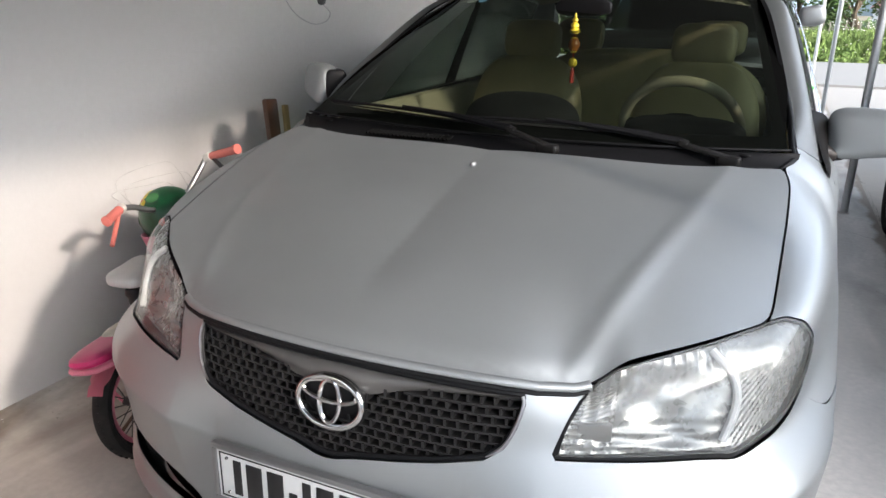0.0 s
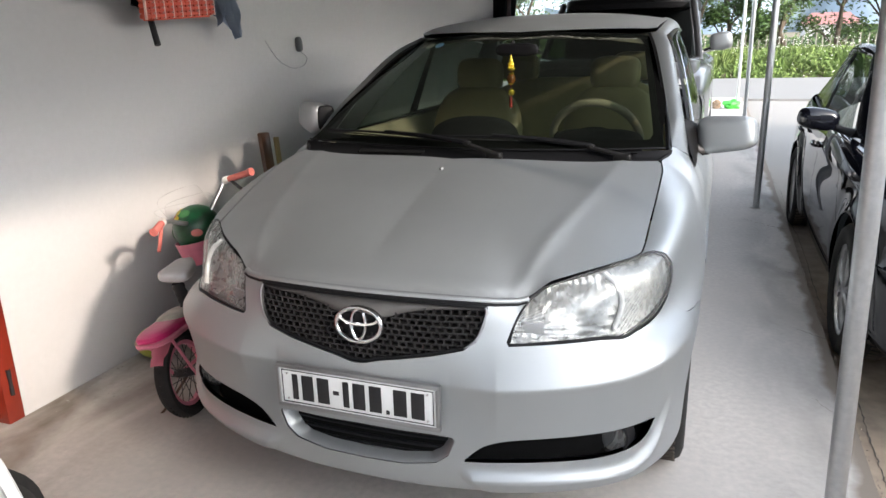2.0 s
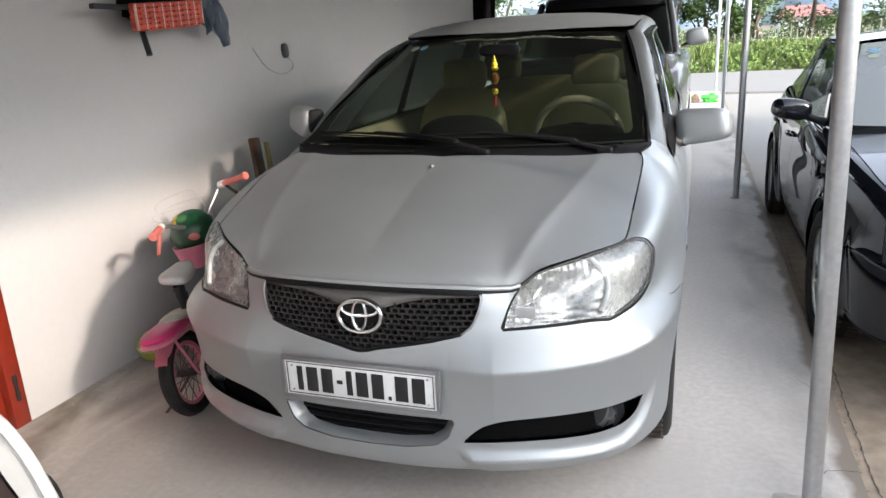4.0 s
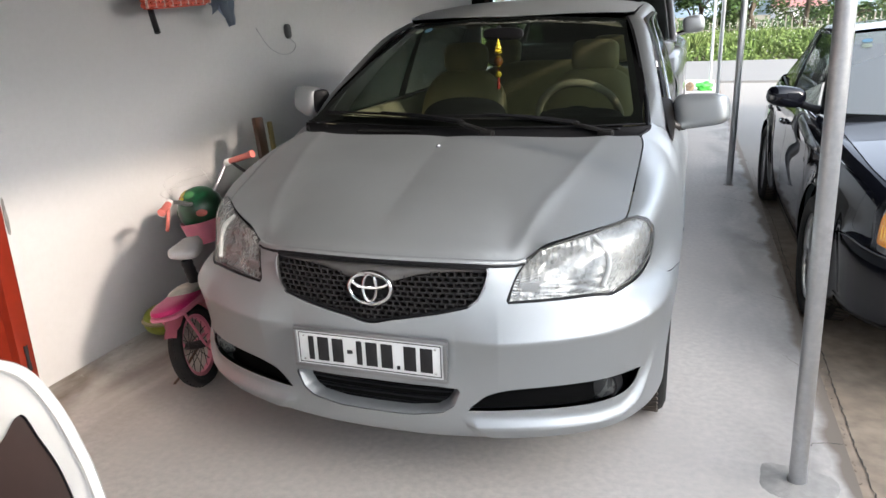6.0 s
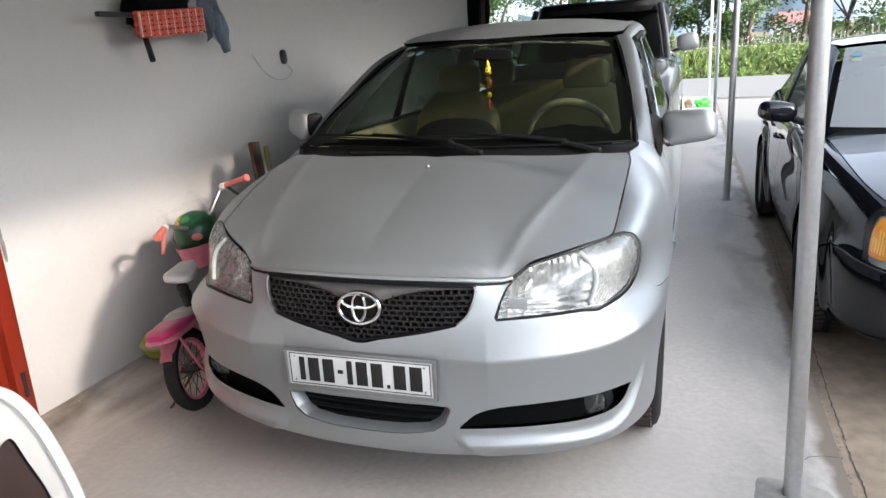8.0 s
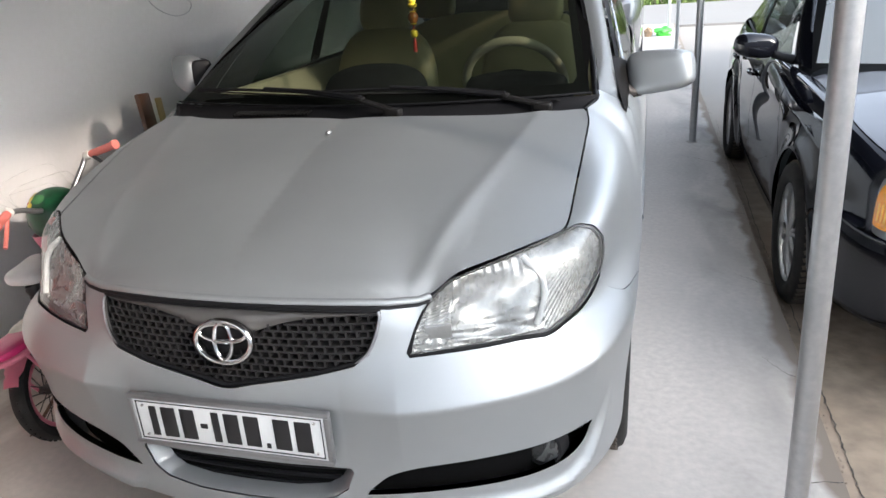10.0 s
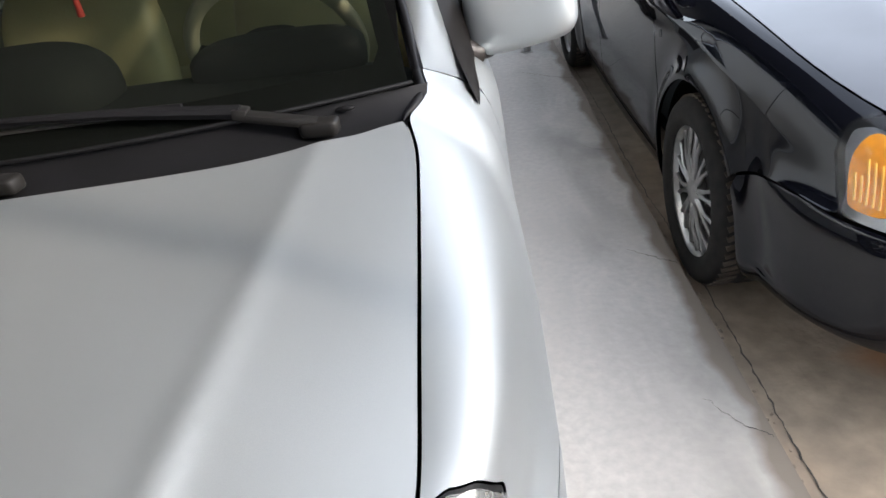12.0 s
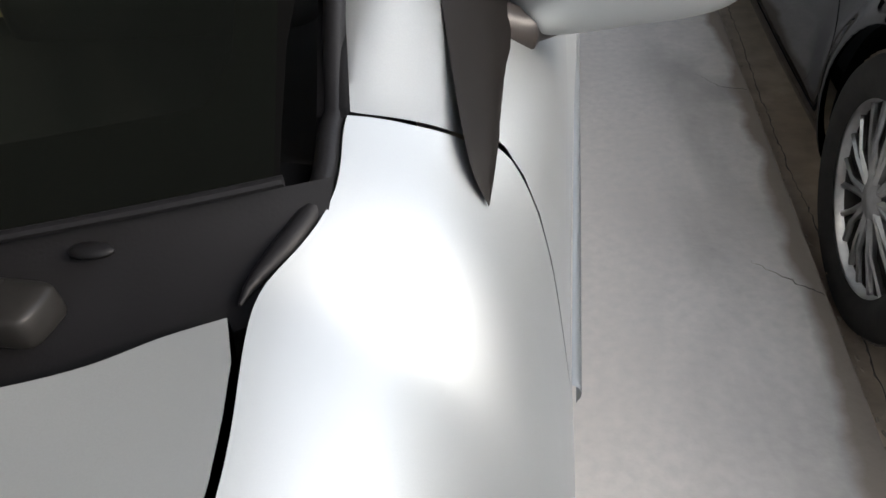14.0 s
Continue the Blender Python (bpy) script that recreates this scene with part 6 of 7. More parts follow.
strip("window_edge", [(0.79, 1.76, 0.915), (0.798, 2.5, 0.925), (0.793, 3.1, 0.935), (0.75, 3.82, 0.955)], [(0.785, 1.76, 0.935), (0.793, 2.5, 0.945), (0.788, 3.1, 0.955), (0.745, 3.82, 0.975)], M_BLACK, m=2)
strip("middle_pillar", [(0.797, 2.80, 0.93), (0.75, 2.82, 1.07), (0.70, 2.83, 1.2), (0.65, 2.84, 1.325)], [(0.797, 2.90, 0.93), (0.75, 2.90, 1.07), (0.70, 2.90, 1.2), (0.65, 2.90, 1.325)], M_BLACK, m=2)
silver_car = keep_silver
bp3, bn3 = ruled(lambda a: np.stack([0.66 * a, 4.15 - 0.05 * a * a, 0.99 + 0 * a], -1), lambda a: np.stack([0.52 * a, 3.56 + 0 * a, 1.345 - 0.02 * a * a], -1), 0.01)
sheet("rear_window", bp3, bn3, [(-1, 0), (1, 0), (1, 1), (-1, 1)], [], M_DARKGLASS, black_car, step=0.1, lips=False)
bp4, bn4 = field(lambda x, y: 0.985 - 0.01 * (np.abs(x) / 0.6) ** 2 + 0 * y)
sheet("boot_lid", bp4, bn4, [(-0.70, 4.05), (0.70, 4.05), (0.42, 4.42), (-0.42, 4.42)], [], M_BLACKCAR, black_car, step=0.1)
bm = bmesh.new()
for k in range(4):
    box(bm, (0, 0.045 + 0.006 * k, 0.565 + 0.024 * k), (0.52, 0.01, 0.006))
part("grille_bar", bm, M_CHROME, black_car, smooth=False)
bm = bmesh.new()
box(bm, (0, 2.3, 0.26), (1.5, 3.8, 0.06))
part("underbody", bm, M_MATT, black_car, smooth=False)
black_car.matrix_world = pose(2.333, 1.085, -0.068)

# ---- the tall car behind ----
suv = thing("off_road_car", "tall dark off-road car with a silver mirror behind the silver car", "car")
M_DARKPAINT = material("dark_grey_paint", (0.10, 0.10, 0.105), 0.3, 0.5, 0.8, 0.03, vary=0.2)
bm = bmesh.new()
blob(bm, (0, 2.3, 0.85), (0.90, 2.25, 0.33), None, 0.28, 40, 16)
part("lower_body", bm, M_DARKPAINT, suv)
bm = bmesh.new()
blob(bm, (0, 0.75, 1.12), (0.80, 0.72, 0.10), None, 0.35, 30, 12)
part("bonnet", bm, M_DARKPAINT, suv)
sp, sn = ruled(lambda a: np.stack([0.76 * a, 1.20 + 0.10 * a * a, 1.17 + 0 * a], -1), lambda a: np.stack([0.64 * a, 1.72 + 0.08 * a * a, 1.735 - 0.02 * a * a], -1), 0.01)
sheet("windscreen", sp, sn, [(-0.96, 0), (0.96, 0), (0.96, 1), (-0.96, 1)], [], clear("suv_glass", (0.16, 0.18, 0.18)), suv, step=0.08, lips=False)
bm = bmesh.new()
blob(bm, (0, 2.95, 1.715), (0.70, 1.35, 0.085), None, 0.4, 36, 12)
part("roof", bm, material("suv_roof", (0.008, 0.008, 0.009), 0.55, 0, 0.05, spec=0.15), suv, "black roof")
bm = bmesh.new()
box(bm, (0, 3.1, 1.42), (1.36, 2.3, 0.56), bevel=0.05)
part("cabin", bm, M_INK, suv, "dark cabin")
for sg in (1, -1):
    bm = bmesh.new()
    tube(bm, [(0.77 * sg, 1.30, 1.15), (0.72 * sg, 1.55, 1.45), (0.66 * sg, 1.80, 1.72)], 0.035, 10)
    part("front_pillar", bm, M_DARKPAINT, suv)
    mir = tagged(new("door_mirror"), "silver door mirror")
    mir.parent = suv
    bm = bmesh.new()
    blob(bm, (0.95 * sg, 1.45, 1.33), (0.105, 0.06, 0.085), Euler((0, radians(-8 * sg), 0)).to_matrix(), 0.6, 24, 14)
    part("shell", bm, M_SILVER, mir)
    bm = bmesh.new()
    tube(bm, [(0.90 * sg, 1.46, 1.27), (0.76 * sg, 1.46, 1.22)], 0.022, 8)
    part("foot", bm, M_CHROME, mir)
    for y in (0.8, 3.6):
        wheel(0.78 * sg, y, 0.35, 0.22, 0.21, suv, sg, 6)
suv.matrix_world = pose(-0.10, 4.75, 0)

# ---- things on and by the wall ----
M_REDDOOR = material("red_wood", (0.21, 0.020, 0.008), 0.35, coat=0.4, vary=0.6, vary_scale=4, tint=(0.16, 0.016, 0.006), grain=0.15, grain_scale=30)
door = tagged(new("door_1"), "varnished red-brown wooden door with a steel hinge", "door", kind="structure")
bm = bmesh.new()
box(bm, (WALL_X - 0.06, -0.185, 1.04), (0.045, 0.85, 2.04), bevel=0.004)
part("leaf", bm, M_REDDOOR, door)
bm = bmesh.new()
box(bm, (WALL_X - 0.045, 0.262, 1.05), (0.10, 0.07, 2.1), bevel=0.004)
part("jamb", bm, M_REDDOOR, door, "red-brown door jamb")
for z in (0.17, 1.0, 1.85):
    bm = bmesh.new()
    lathe(bm, [(0.009, -0.055), (0.009, -0.02), (0.0075, -0.02), (0.0075, 0.02), (0.009, 0.02), (0.009, 0.055)], Matrix.Translation((WALL_X + 0.008, 0.262, z)), 12)
    part("hinge", bm, M_INK, door, "dark steel hinge")
M_CEMENT = material("bare_cement", (0.30, 0.29, 0.27), 0.9, vary=0.5, vary_scale=18, bump=0.4, bump_scale=60)
bm = bmesh.new()
for k in range(17):
    z = random.uniform(0.3, 2.05)
    blob(bm, (WALL_X + 0.001, 0.306 + random.uniform(-0.004, 0.006), z), (0.003, random.uniform(0.002, 0.010), 0.04), None, 0.8, 8, 6)
tagged(part("trim", bm, M_CEMENT), "rough broken plaster edge by the door jamb", kind="structure")

# plastic crate bracket with clothes
M_REDPL = material("red_plastic", (0.62, 0.09, 0.045), 0.4, vary=0.2, vary_scale=14)
M_PALE = material("pale_pink_plastic", (0.78, 0.52, 0.46), 0.45, vary=0.15, vary_scale=20)
basket = thing("wall_basket", "red and white woven plastic basket hung on the wall", "basket")
y0, y1, z0, z1, d = 1.05, 1.51, 1.525, 1.635, 0.20
bm = bmesh.new()
nw = 17
for k in range(5):
    z = z0 + 0.013 + (z1 - z0 - 0.02) * k / 4
    sl = 0.03
    tube(bm, [(WALL_X + d - 0.02, y0, z), (WALL_X + d, y0, z), (WALL_X + d, y1, z + sl), (WALL_X + d - 0.02, y1, z + sl)], 0.0115, 6)
part("band", bm, M_REDPL, basket)
for k in range(nw):
    y = y0 + (y1 - y0) * k / (nw - 1)
    bm = bmesh.new()
    z = 0.03 * k / (nw - 1)
    box(bm, (WALL_X + d + 0.006, y, (z0 + z1) / 2 + z), (0.010, 0.007, z1 - z0))
    part("stake", bm, M_PALE if k % 2 == 0 else M_REDPL, basket, smooth=False)
bm = bmesh.new()
box(bm, (WALL_X + d - 0.045, (y0 + y1) / 2 + 0.03, z0 + 0.02), (0.08, y1 - y0 - 0.10, 0.02), Euler((radians(3.4), 0, 0)).to_matrix())
part("base", bm, M_REDPL, basket, smooth=False)
bar = thing("wall_bracket", "black steel bracket bars fixed to the wall", "bracket")
bm = bmesh.new()
box(bm, (WALL_X + 0.16, 1.02, 1.625), (0.026, 0.34, 0.022), bevel=0.004)
part("arm", bm, M_INK, bar)
bm = bmesh.new()
tube(bm, [(WALL_X + 0.02, 1.20, 1.62), (WALL_X + 0.12, 1.17, 1.53), (WALL_X + 0.16, 1.15, 1.42)], 0.014, 8)
part("stay", bm, M_INK, bar)


def rumpled(bm, centre, size, seed, amount=0.35, segs=28, rings=18, power=0.8):
    start = len(bm.verts)
    blob(bm, (0, 0, 0), (1, 1, 1), None, power, segs, rings)
    bm.verts.ensure_lookup_table()
    for v in bm.verts[start:]:
        k = 1 + amount * noise.fractal(v.co * 1.7 + Vector((seed, seed * 2, 0)), 1.0, 2.0, 3)
        v.co = Vector((centre[0] + v.co.x * size[0] * k, centre[1] + v.co.y * size[1] * k, centre[2] + v.co.z * size[2] * k))


M_BLACKCLOTH = material("black_cloth", (0.007, 0.007, 0.008), 0.95, spec=0.05, vary=0.3, vary_scale=20, bump=0.2, bump_scale=150)
M_GREENCLOTH = material("green_cloth", (0.06, 0.20, 0.07), 0.85, vary=0.3, vary_scale=12, bump=0.2, bump_scale=120)
M_DENIM = material("denim", (0.20, 0.245, 0.31), 0.9, vary=0.6, vary_scale=11, tint=(0.40, 0.45, 0.52), bump=0.3, bump_scale=200)
bm = bmesh.new()
rumpled(bm, (WALL_X + 0.11, 1.30, 1.68), (0.09, 0.19, 0.10), 1.0)
tagged(part("black_bag", bm, M_BLACKCLOTH), "crumpled black cloth bag in the wall basket", "bag")
bm = bmesh.new()
rumpled(bm, (WALL_X + 0.08, 1.17, 1.83), (0.08, 0.16, 0.09), 4.0, 0.3)
tagged(part("green_cloth", bm, M_GREENCLOTH), "folded green cloth hung over the wall basket", "cloth")
bm = bmesh.new()
rumpled(bm, (WALL_X + 0.06, 1.50, 1.84), (0.06, 0.18, 0.035), 6.0, 0.25)
tagged(part("brown_cloth", bm, material("brown_cloth", (0.20, 0.13, 0.08), 0.9, vary=0.3)), "brown cloth strip above the wall basket", "cloth")
bm = bmesh.new()
rows = []
for i in range(19):
    f = i / 18
    w = 0.05 + 0.06 * math.sin(min(1, f * 1.6) * 1.6) - 0.10 * max(0, f - 0.62)
    row = []
    for j in range(15):
        u = j / 14 - 0.5
        row.append(bm.verts.new((WALL_X + 0.20 + 0.025 * math.sin(u * 22 + f * 4) + 0.012 * noise.noise(Vector((u * 6, f * 5, 2))) - 0.03 * f, 1.59 + u * 1.6 * max(w, 0.02) + 0.10 * f * f * (1 if u > 0 else 0.45), 1.80 - f * (0.26 + 0.12 * math.exp(-((u - 0.28) / 0.16) ** 2) + 0.03 * math.sin(u * 17)) - 0.03 * abs(u))))
    rows.append(row)
for a, b in zip(rows, rows[1:]):
    for j in range(14):
        bm.faces.new((a[j], a[j + 1], b[j + 1], b[j]))
bmesh.ops.solidify(bm, geom=bm.faces[:], thickness=0.006)
tagged(part("denim_cloth", bm, M_DENIM), "faded blue denim cloth hanging from the basket's end", "cloth")
bm = bmesh.new()
tube(bm, [(WALL_X + 0.005, 1.63, 2.15), (WALL_X + 0.15, 1.61, 1.95), (WALL_X + 0.19, 1.60, 1.78)], 0.003, 6)
tagged(part("string_loop", bm, M_PALE), "thin string that holds the denim cloth on the wall", "string")
plug = thing("wall_plug", "grey electric plug with a loose cable on the wall", "plug")
bm = bmesh.new()
blob(bm, (WALL_X + 0.018, 2.565, 1.405), (0.020, 0.022, 0.046), Euler((radians(8), 0, 0)).to_matrix(), 0.6)
part("plug_body", bm, material("grey_plastic", (0.07, 0.075, 0.075), 0.5, vary=0.2), plug)
bm = bmesh.new()
tube(bm, smooth_line([(WALL_X + 0.02, 2.58, 1.36), (WALL_X + 0.03, 2.63, 1.32), (WALL_X + 0.02, 2.60, 1.275), (WALL_X + 0.012, 2.48, 1.265), (WALL_X + 0.01, 2.33, 1.32), (WALL_X + 0.004, 2.22, 1.43)], 6), 0.0026, 6)
part("cable", bm, material("cable_grey", (0.36, 0.37, 0.37), 0.5), plug)
flowers = thing("dried_bunch", "dried brown flower bunch hung high on the wall", "dried flowers")
bm = bmesh.new()
for k in range(60):
    c = Vector((WALL_X + 0.12 + random.uniform(-0.08, 0.08), 5.55 + random.gauss(0, 0.16), 2.10 + random.uniform(-0.09, 0.10)))
    blob(bm, c, [random.uniform(0.025, 0.05)] * 3, None, 1.0, 7, 5)
part("flower_heads", bm, material("dried_brown", (0.13, 0.075, 0.05), 0.9, island=0.5), flowers)
bm = bmesh.new()
tube(bm, [(WALL_X + 0.12, 5.55, 2.15), (WALL_X, 5.55, 2.40)], 0.008, 6)
part("stalk", bm, M_INK, flowers)
for k, (y, z, h) in enumerate(((7.05, 1.95, 0.5), (7.25, 1.9, 0.42), (7.45, 1.95, 0.5))):
    bm = bmesh.new()
    rumpled(bm, (WALL_X + 0.02, y, z), (0.10, 0.13, h), 11.0 + k, 0.3)
    tagged(part("hanging_coat", bm, M_BLACKCLOTH if k != 1 else material("dark_red_cloth", (0.05, 0.02, 0.018), 0.9)), "dark jacket hung at the end of the wall", "coat", "jackets at the wall's end")
slab("wall_end", "end of the side wall, where jackets hang", WALL_X - 0.2, WALL_X - 0.11, 6.9, 7.7, -0.05, 2.75, M_PLASTER)
bm = bmesh.new()
box(bm, (-1.44, 1.86, 0.47), (0.030, 0.085, 0.95), Euler((radians(-4), radians(-8), 0)).to_matrix(), 0.010)
tagged(part("wooden_board", bm, material("dark_wood", (0.10, 0.045, 0.022), 0.45, vary=0.5, vary_scale=6, coat=0.2)), "dark brown board leaning by the wall", "board")
bm = bmesh.new()
box(bm, (-1.41, 1.918, 0.455), (0.018, 0.035, 0.915), Euler((radians(-6), radians(-8), 0)).to_matrix(), 0.004)
tagged(part("wooden_lath", bm, material("pale_wood", (0.32, 0.24, 0.10), 0.5, vary=0.4, vary_scale=9)), "pale wooden lath leaning beside the board", "lath")

# ---- the child's bicycle ----
M_PINK = material("pink_plastic", (0.72, 0.22, 0.30), 0.4, vary=0.25, vary_scale=10)
M_HOTPINK = material("hot_pink", (0.62, 0.03, 0.16), 0.35, vary=0.25, vary_scale=14)
M_CORAL = material("coral_rubber", (0.60, 0.17, 0.14), 0.5, vary=0.15, vary_scale=20)
M_WHITEPL = material("white_plastic", (0.72, 0.70, 0.66), 0.4, vary=0.2, vary_scale=12)
bike = thing("child_bicycle", "pink child's bicycle leaning to the wall", "bicycle")


def bike_wheel(y, r=0.175):
    ob = tagged(new("bike_wheel"), "knobbly black tyre on a pink spoked rim")
    ob.parent = bike
    m = Matrix.Translation((0, y, r)) @ Euler((0, radians(90), 0)).to_matrix().to_4x4()
    bm = bmesh.new()
    lathe(bm, [(r - 0.045, -0.012), (r - 0.028, -0.028), (r - 0.010, -0.027), (r - 0.002, -0.013), (r - 0.002, 0.013), (r - 0.010, 0.027), (r - 0.028, 0.028), (r - 0.045, 0.012)], m, 48, True)
    part("tyre", bm, M_RUBBER, ob)
    bm = bmesh.new()
    for k in range(44):
        a = 2 * math.pi * k / 44
        for s in (-1, 0, 1):
            box(bm, m @ Vector(((r - 0.001 - 0.006 * abs(s)) * math.cos(a + 0.05 * s), (r - 0.001 - 0.006 * abs(s)) * math.sin(a + 0.05 * s), 0.014 * s)), (0.006, 0.006, 0.007), m.to_3x3() @ Euler((0, 0, a)).to_matrix())
    part("tread_block", bm, M_RUBBER, ob, smooth=False)
    bm = bmesh.new()
    lathe(bm, [(r - 0.045, -0.014), (r - 0.060, -0.010), (r - 0.060, 0.010), (r - 0.045, 0.014)], m, 40)
    part("rim", bm, M_PINK, ob)
    for k in range(20):
        a = 2 * math.pi * k / 20
        bm = bmesh.new()
        s = 0.022 if k % 2 else -0.022
        tube(bm, [m @ Vector((0.016 * math.cos(a + 0.5), 0.016 * math.sin(a + 0.5), s)), m @ Vector(((r - 0.058) * math.cos(a), (r - 0.058) * math.sin(a), 0))], 0.0018, 5)
        part("spoke", bm, M_INK, ob)
    bm = bmesh.new()
    lathe(bm, [(0.001, -0.045), (0.014, -0.045), (0.018, -0.02), (0.018, 0.02), (0.014, 0.045), (0.001, 0.045)], m, 16)
    part("hub", bm, M_INK, ob)


bike_wheel(0.0)
bike_wheel(0.60)
bm = bmesh.new()
arc = [(0.0, -0.192 * math.cos(a), 0.175 + 0.192 * math.sin(a)) for a in np.linspace(radians(33), radians(150), 26)]
rows = []
for k, p in enumerate(arc):
    f = 1 if k > 3 else 0.75
    rows.append([bm.verts.new((q * 0.036 * f, p[1] * (1 - 0.02 * q * q), p[2] - 0.014 * q * q * (1 if k > 2 else 0.3))) for q in np.linspace(-1, 1, 7)])
for a, b in zip(rows, rows[1:]):
    for j in range(6):
        bm.faces.new((a[j], a[j + 1], b[j + 1], b[j]))
bmesh.ops.solidify(bm, geom=bm.faces[:], thickness=0.003)
part("rear_mudguard", bm, M_PINK, bike)
bm = bmesh.new()
tube(bm, smooth_line([(-0.03, 0.06, 0.14), (-0.10, 0.0, 0.06), (-0.155, -0.03, 0.012), (-0.19, -0.05, 0.010)], 4), 0.006, 8)
part("kick_stand", bm, material("rusty_steel", (0.12, 0.075, 0.05), 0.7, 0.3, vary=0.4), bike)
bm = bmesh.new()
box(bm, (0, -0.150, 0.285), (0.014, 0.006, 0.03), Euler((radians(-30), 0, 0)).to_matrix(), 0.002)
part("guard_reflector", bm, M_INK, bike)
# carrier with a padded child seat
for sg in (-1, 1):
    bm = bmesh.new()
    tube(bm, [(0.045 * sg, 0.0, 0.165), (0.055 * sg, -0.10, 0.355)], 0.006, 8)
    part("carrier_stay", bm, M_PINK, bike)
bm = bmesh.new()
blob(bm, (0, -0.02, 0.362), (0.075, 0.165, 0.014), None, 0.6, 28, 10)
part("carrier_tray", bm, M_PINK, bike)
bm = bmesh.new()
blob(bm, (0, -0.03, 0.385), (0.068, 0.155, 0.022), None, 0.7, 28, 10)
part("carrier_pad", bm, M_HOTPINK, bike, "hot pink padded carrier seat")
bm = bmesh.new()
blob(bm, (0, 0.06, 0.398), (0.062, 0.09, 0.020), None, 0.7, 24, 10)
part("pad_cover", bm, material("pale_vinyl", (0.55, 0.50, 0.42), 0.4, vary=0.4, vary_scale=20), bike)
# frame
for name, pts, r in (("seat_tube", [(0, 0.20, 0.16), (0, 0.12, 0.50)], 0.014), ("down_tube", [(0, 0.20, 0.17), (0, 0.48, 0.42)], 0.016), ("top_tube", [(0, 0.15, 0.36), (0, 0.48, 0.46)], 0.014), ("fork_crown", [(0, 0.48, 0.38), (0, 0.45, 0.60)], 0.014)):
    bm = bmesh.new()
    tube(bm, pts, r, 10)
    part(name, bm, M_PINK, bike)
for sg in (-1, 1):
    bm = bmesh.new()
    tube(bm, [(0.03 * sg, 0.48, 0.38), (0.04 * sg, 0.55, 0.28), (0.04 * sg, 0.60, 0.165)], 0.010, 8)
    part("fork_blade", bm, M_PINK, bike)
    bm = bmesh.new()
    tube(bm, [(0.03 * sg, 0.20, 0.165), (0.04 * sg, 0.0, 0.165)], 0.008, 8)
    part("chain_stay", bm, M_PINK, bike)
bm = bmesh.new()
lathe(bm, [(0.022, 0), (0.026, 0.015), (0.022, 0.03), (0.026, 0.045), (0.022, 0.06), (0.026, 0.075), (0.022, 0.09), (0.026, 0.105), (0.020, 0.12)], Matrix.Translation((0.022, 0.115, 0.40)) @ Euler((radians(10), 0, 0)).to_matrix().to_4x4(), 14)
part("seat_spring", bm, M_INK, bike)
bm = bmesh.new()
blob(bm, (0.038, 0.11, 0.560), (0.066, 0.085, 0.024), Euler((radians(4), radians(10), 0)).to_matrix(), 0.6, 28, 14)
for v in bm.verts:
    f = max(0.0, min(1.0, (v.co.y - 0.06) / 0.16))
    v.co.x = 0.038 + (v.co.x - 0.038) * (1 - 0.45 * f)
    v.co.z += 0.025 * max(0.0, f - 0.4)
part("saddle", bm, M_WHITEPL, bike, "worn white saddle")
bm = bmesh.new()
blob(bm, (0.038, 0.178, 0.574), (0.022, 0.03, 0.014), Euler((radians(18), 0, 0)).to_matrix(), 0.7)
part("saddle_back", bm, M_WHITEPL, bike)
# handlebar, turned aside
BIKE = pose(-1.010, 0.545, 0.0, 0, -10, 12)
to_bike = BIKE.inverted()
BAR = [to_bike @ Vector(p) for p in ((-1.016, 1.06, 0.883), (-1.075, 1.07, 0.863), (-1.162, 1.08, 0.838), (-1.180, 1.05, 0.79), (-1.192, 0.98, 0.71), (-1.205, 0.93, 0.685), (-1.225, 0.86, 0.69), (-1.243, 0.80, 0.712), (-1.245, 0.745, 0.717), (-1.230, 0.69, 0.704), (-1.214, 0.64, 0.691))]
BAR[9], BAR[10] = BAR[8].lerp(BAR[10], 0.33), BAR[8].lerp(BAR[10], 0.66)
bm = bmesh.new()
tube(bm, smooth_line(BAR, 5), 0.010, 10)
part("handlebar", bm, M_GREYCHROME, bike)
for d0, d1 in ((BAR[2].lerp(BAR[0], 0.15), BAR[0]), (BAR[8], BAR[10])):
    bm = bmesh.new()
    tube(bm, [d0.lerp(d1, k / 9) for k in range(10)] + [d1.lerp(d0, -0.08)], [0.014, 0.0155, 0.014, 0.0155, 0.014, 0.0155, 0.014, 0.0155, 0.014, 0.018, 0.018], 12)
    part("grip", bm, M_CORAL, bike, "coral rubber grip")
    bm = bmesh.new()
    tube(bm, [d0.lerp(d1, -0.22), d0.lerp(d1, 0.0)], 0.017, 12)
    part("grip_collar", bm, M_WHITEPL, bike)
    bm = bmesh.new()
    low = Vector((0.01, -0.03, -0.05))
    tube(bm, smooth_line([d0, d0.lerp(d1, 0.3) + low * 0.7, d0.lerp(d1, 0.75) + low * 1.6], 5), 0.0075, 8)
    part("brake_lever", bm, M_CORAL if d0 == BAR[8] else M_INK, bike)
M_CABLE = material("white_cable", (0.50, 0.50, 0.48), 0.45, vary=0.3, vary_scale=20)
mid = BAR[5]
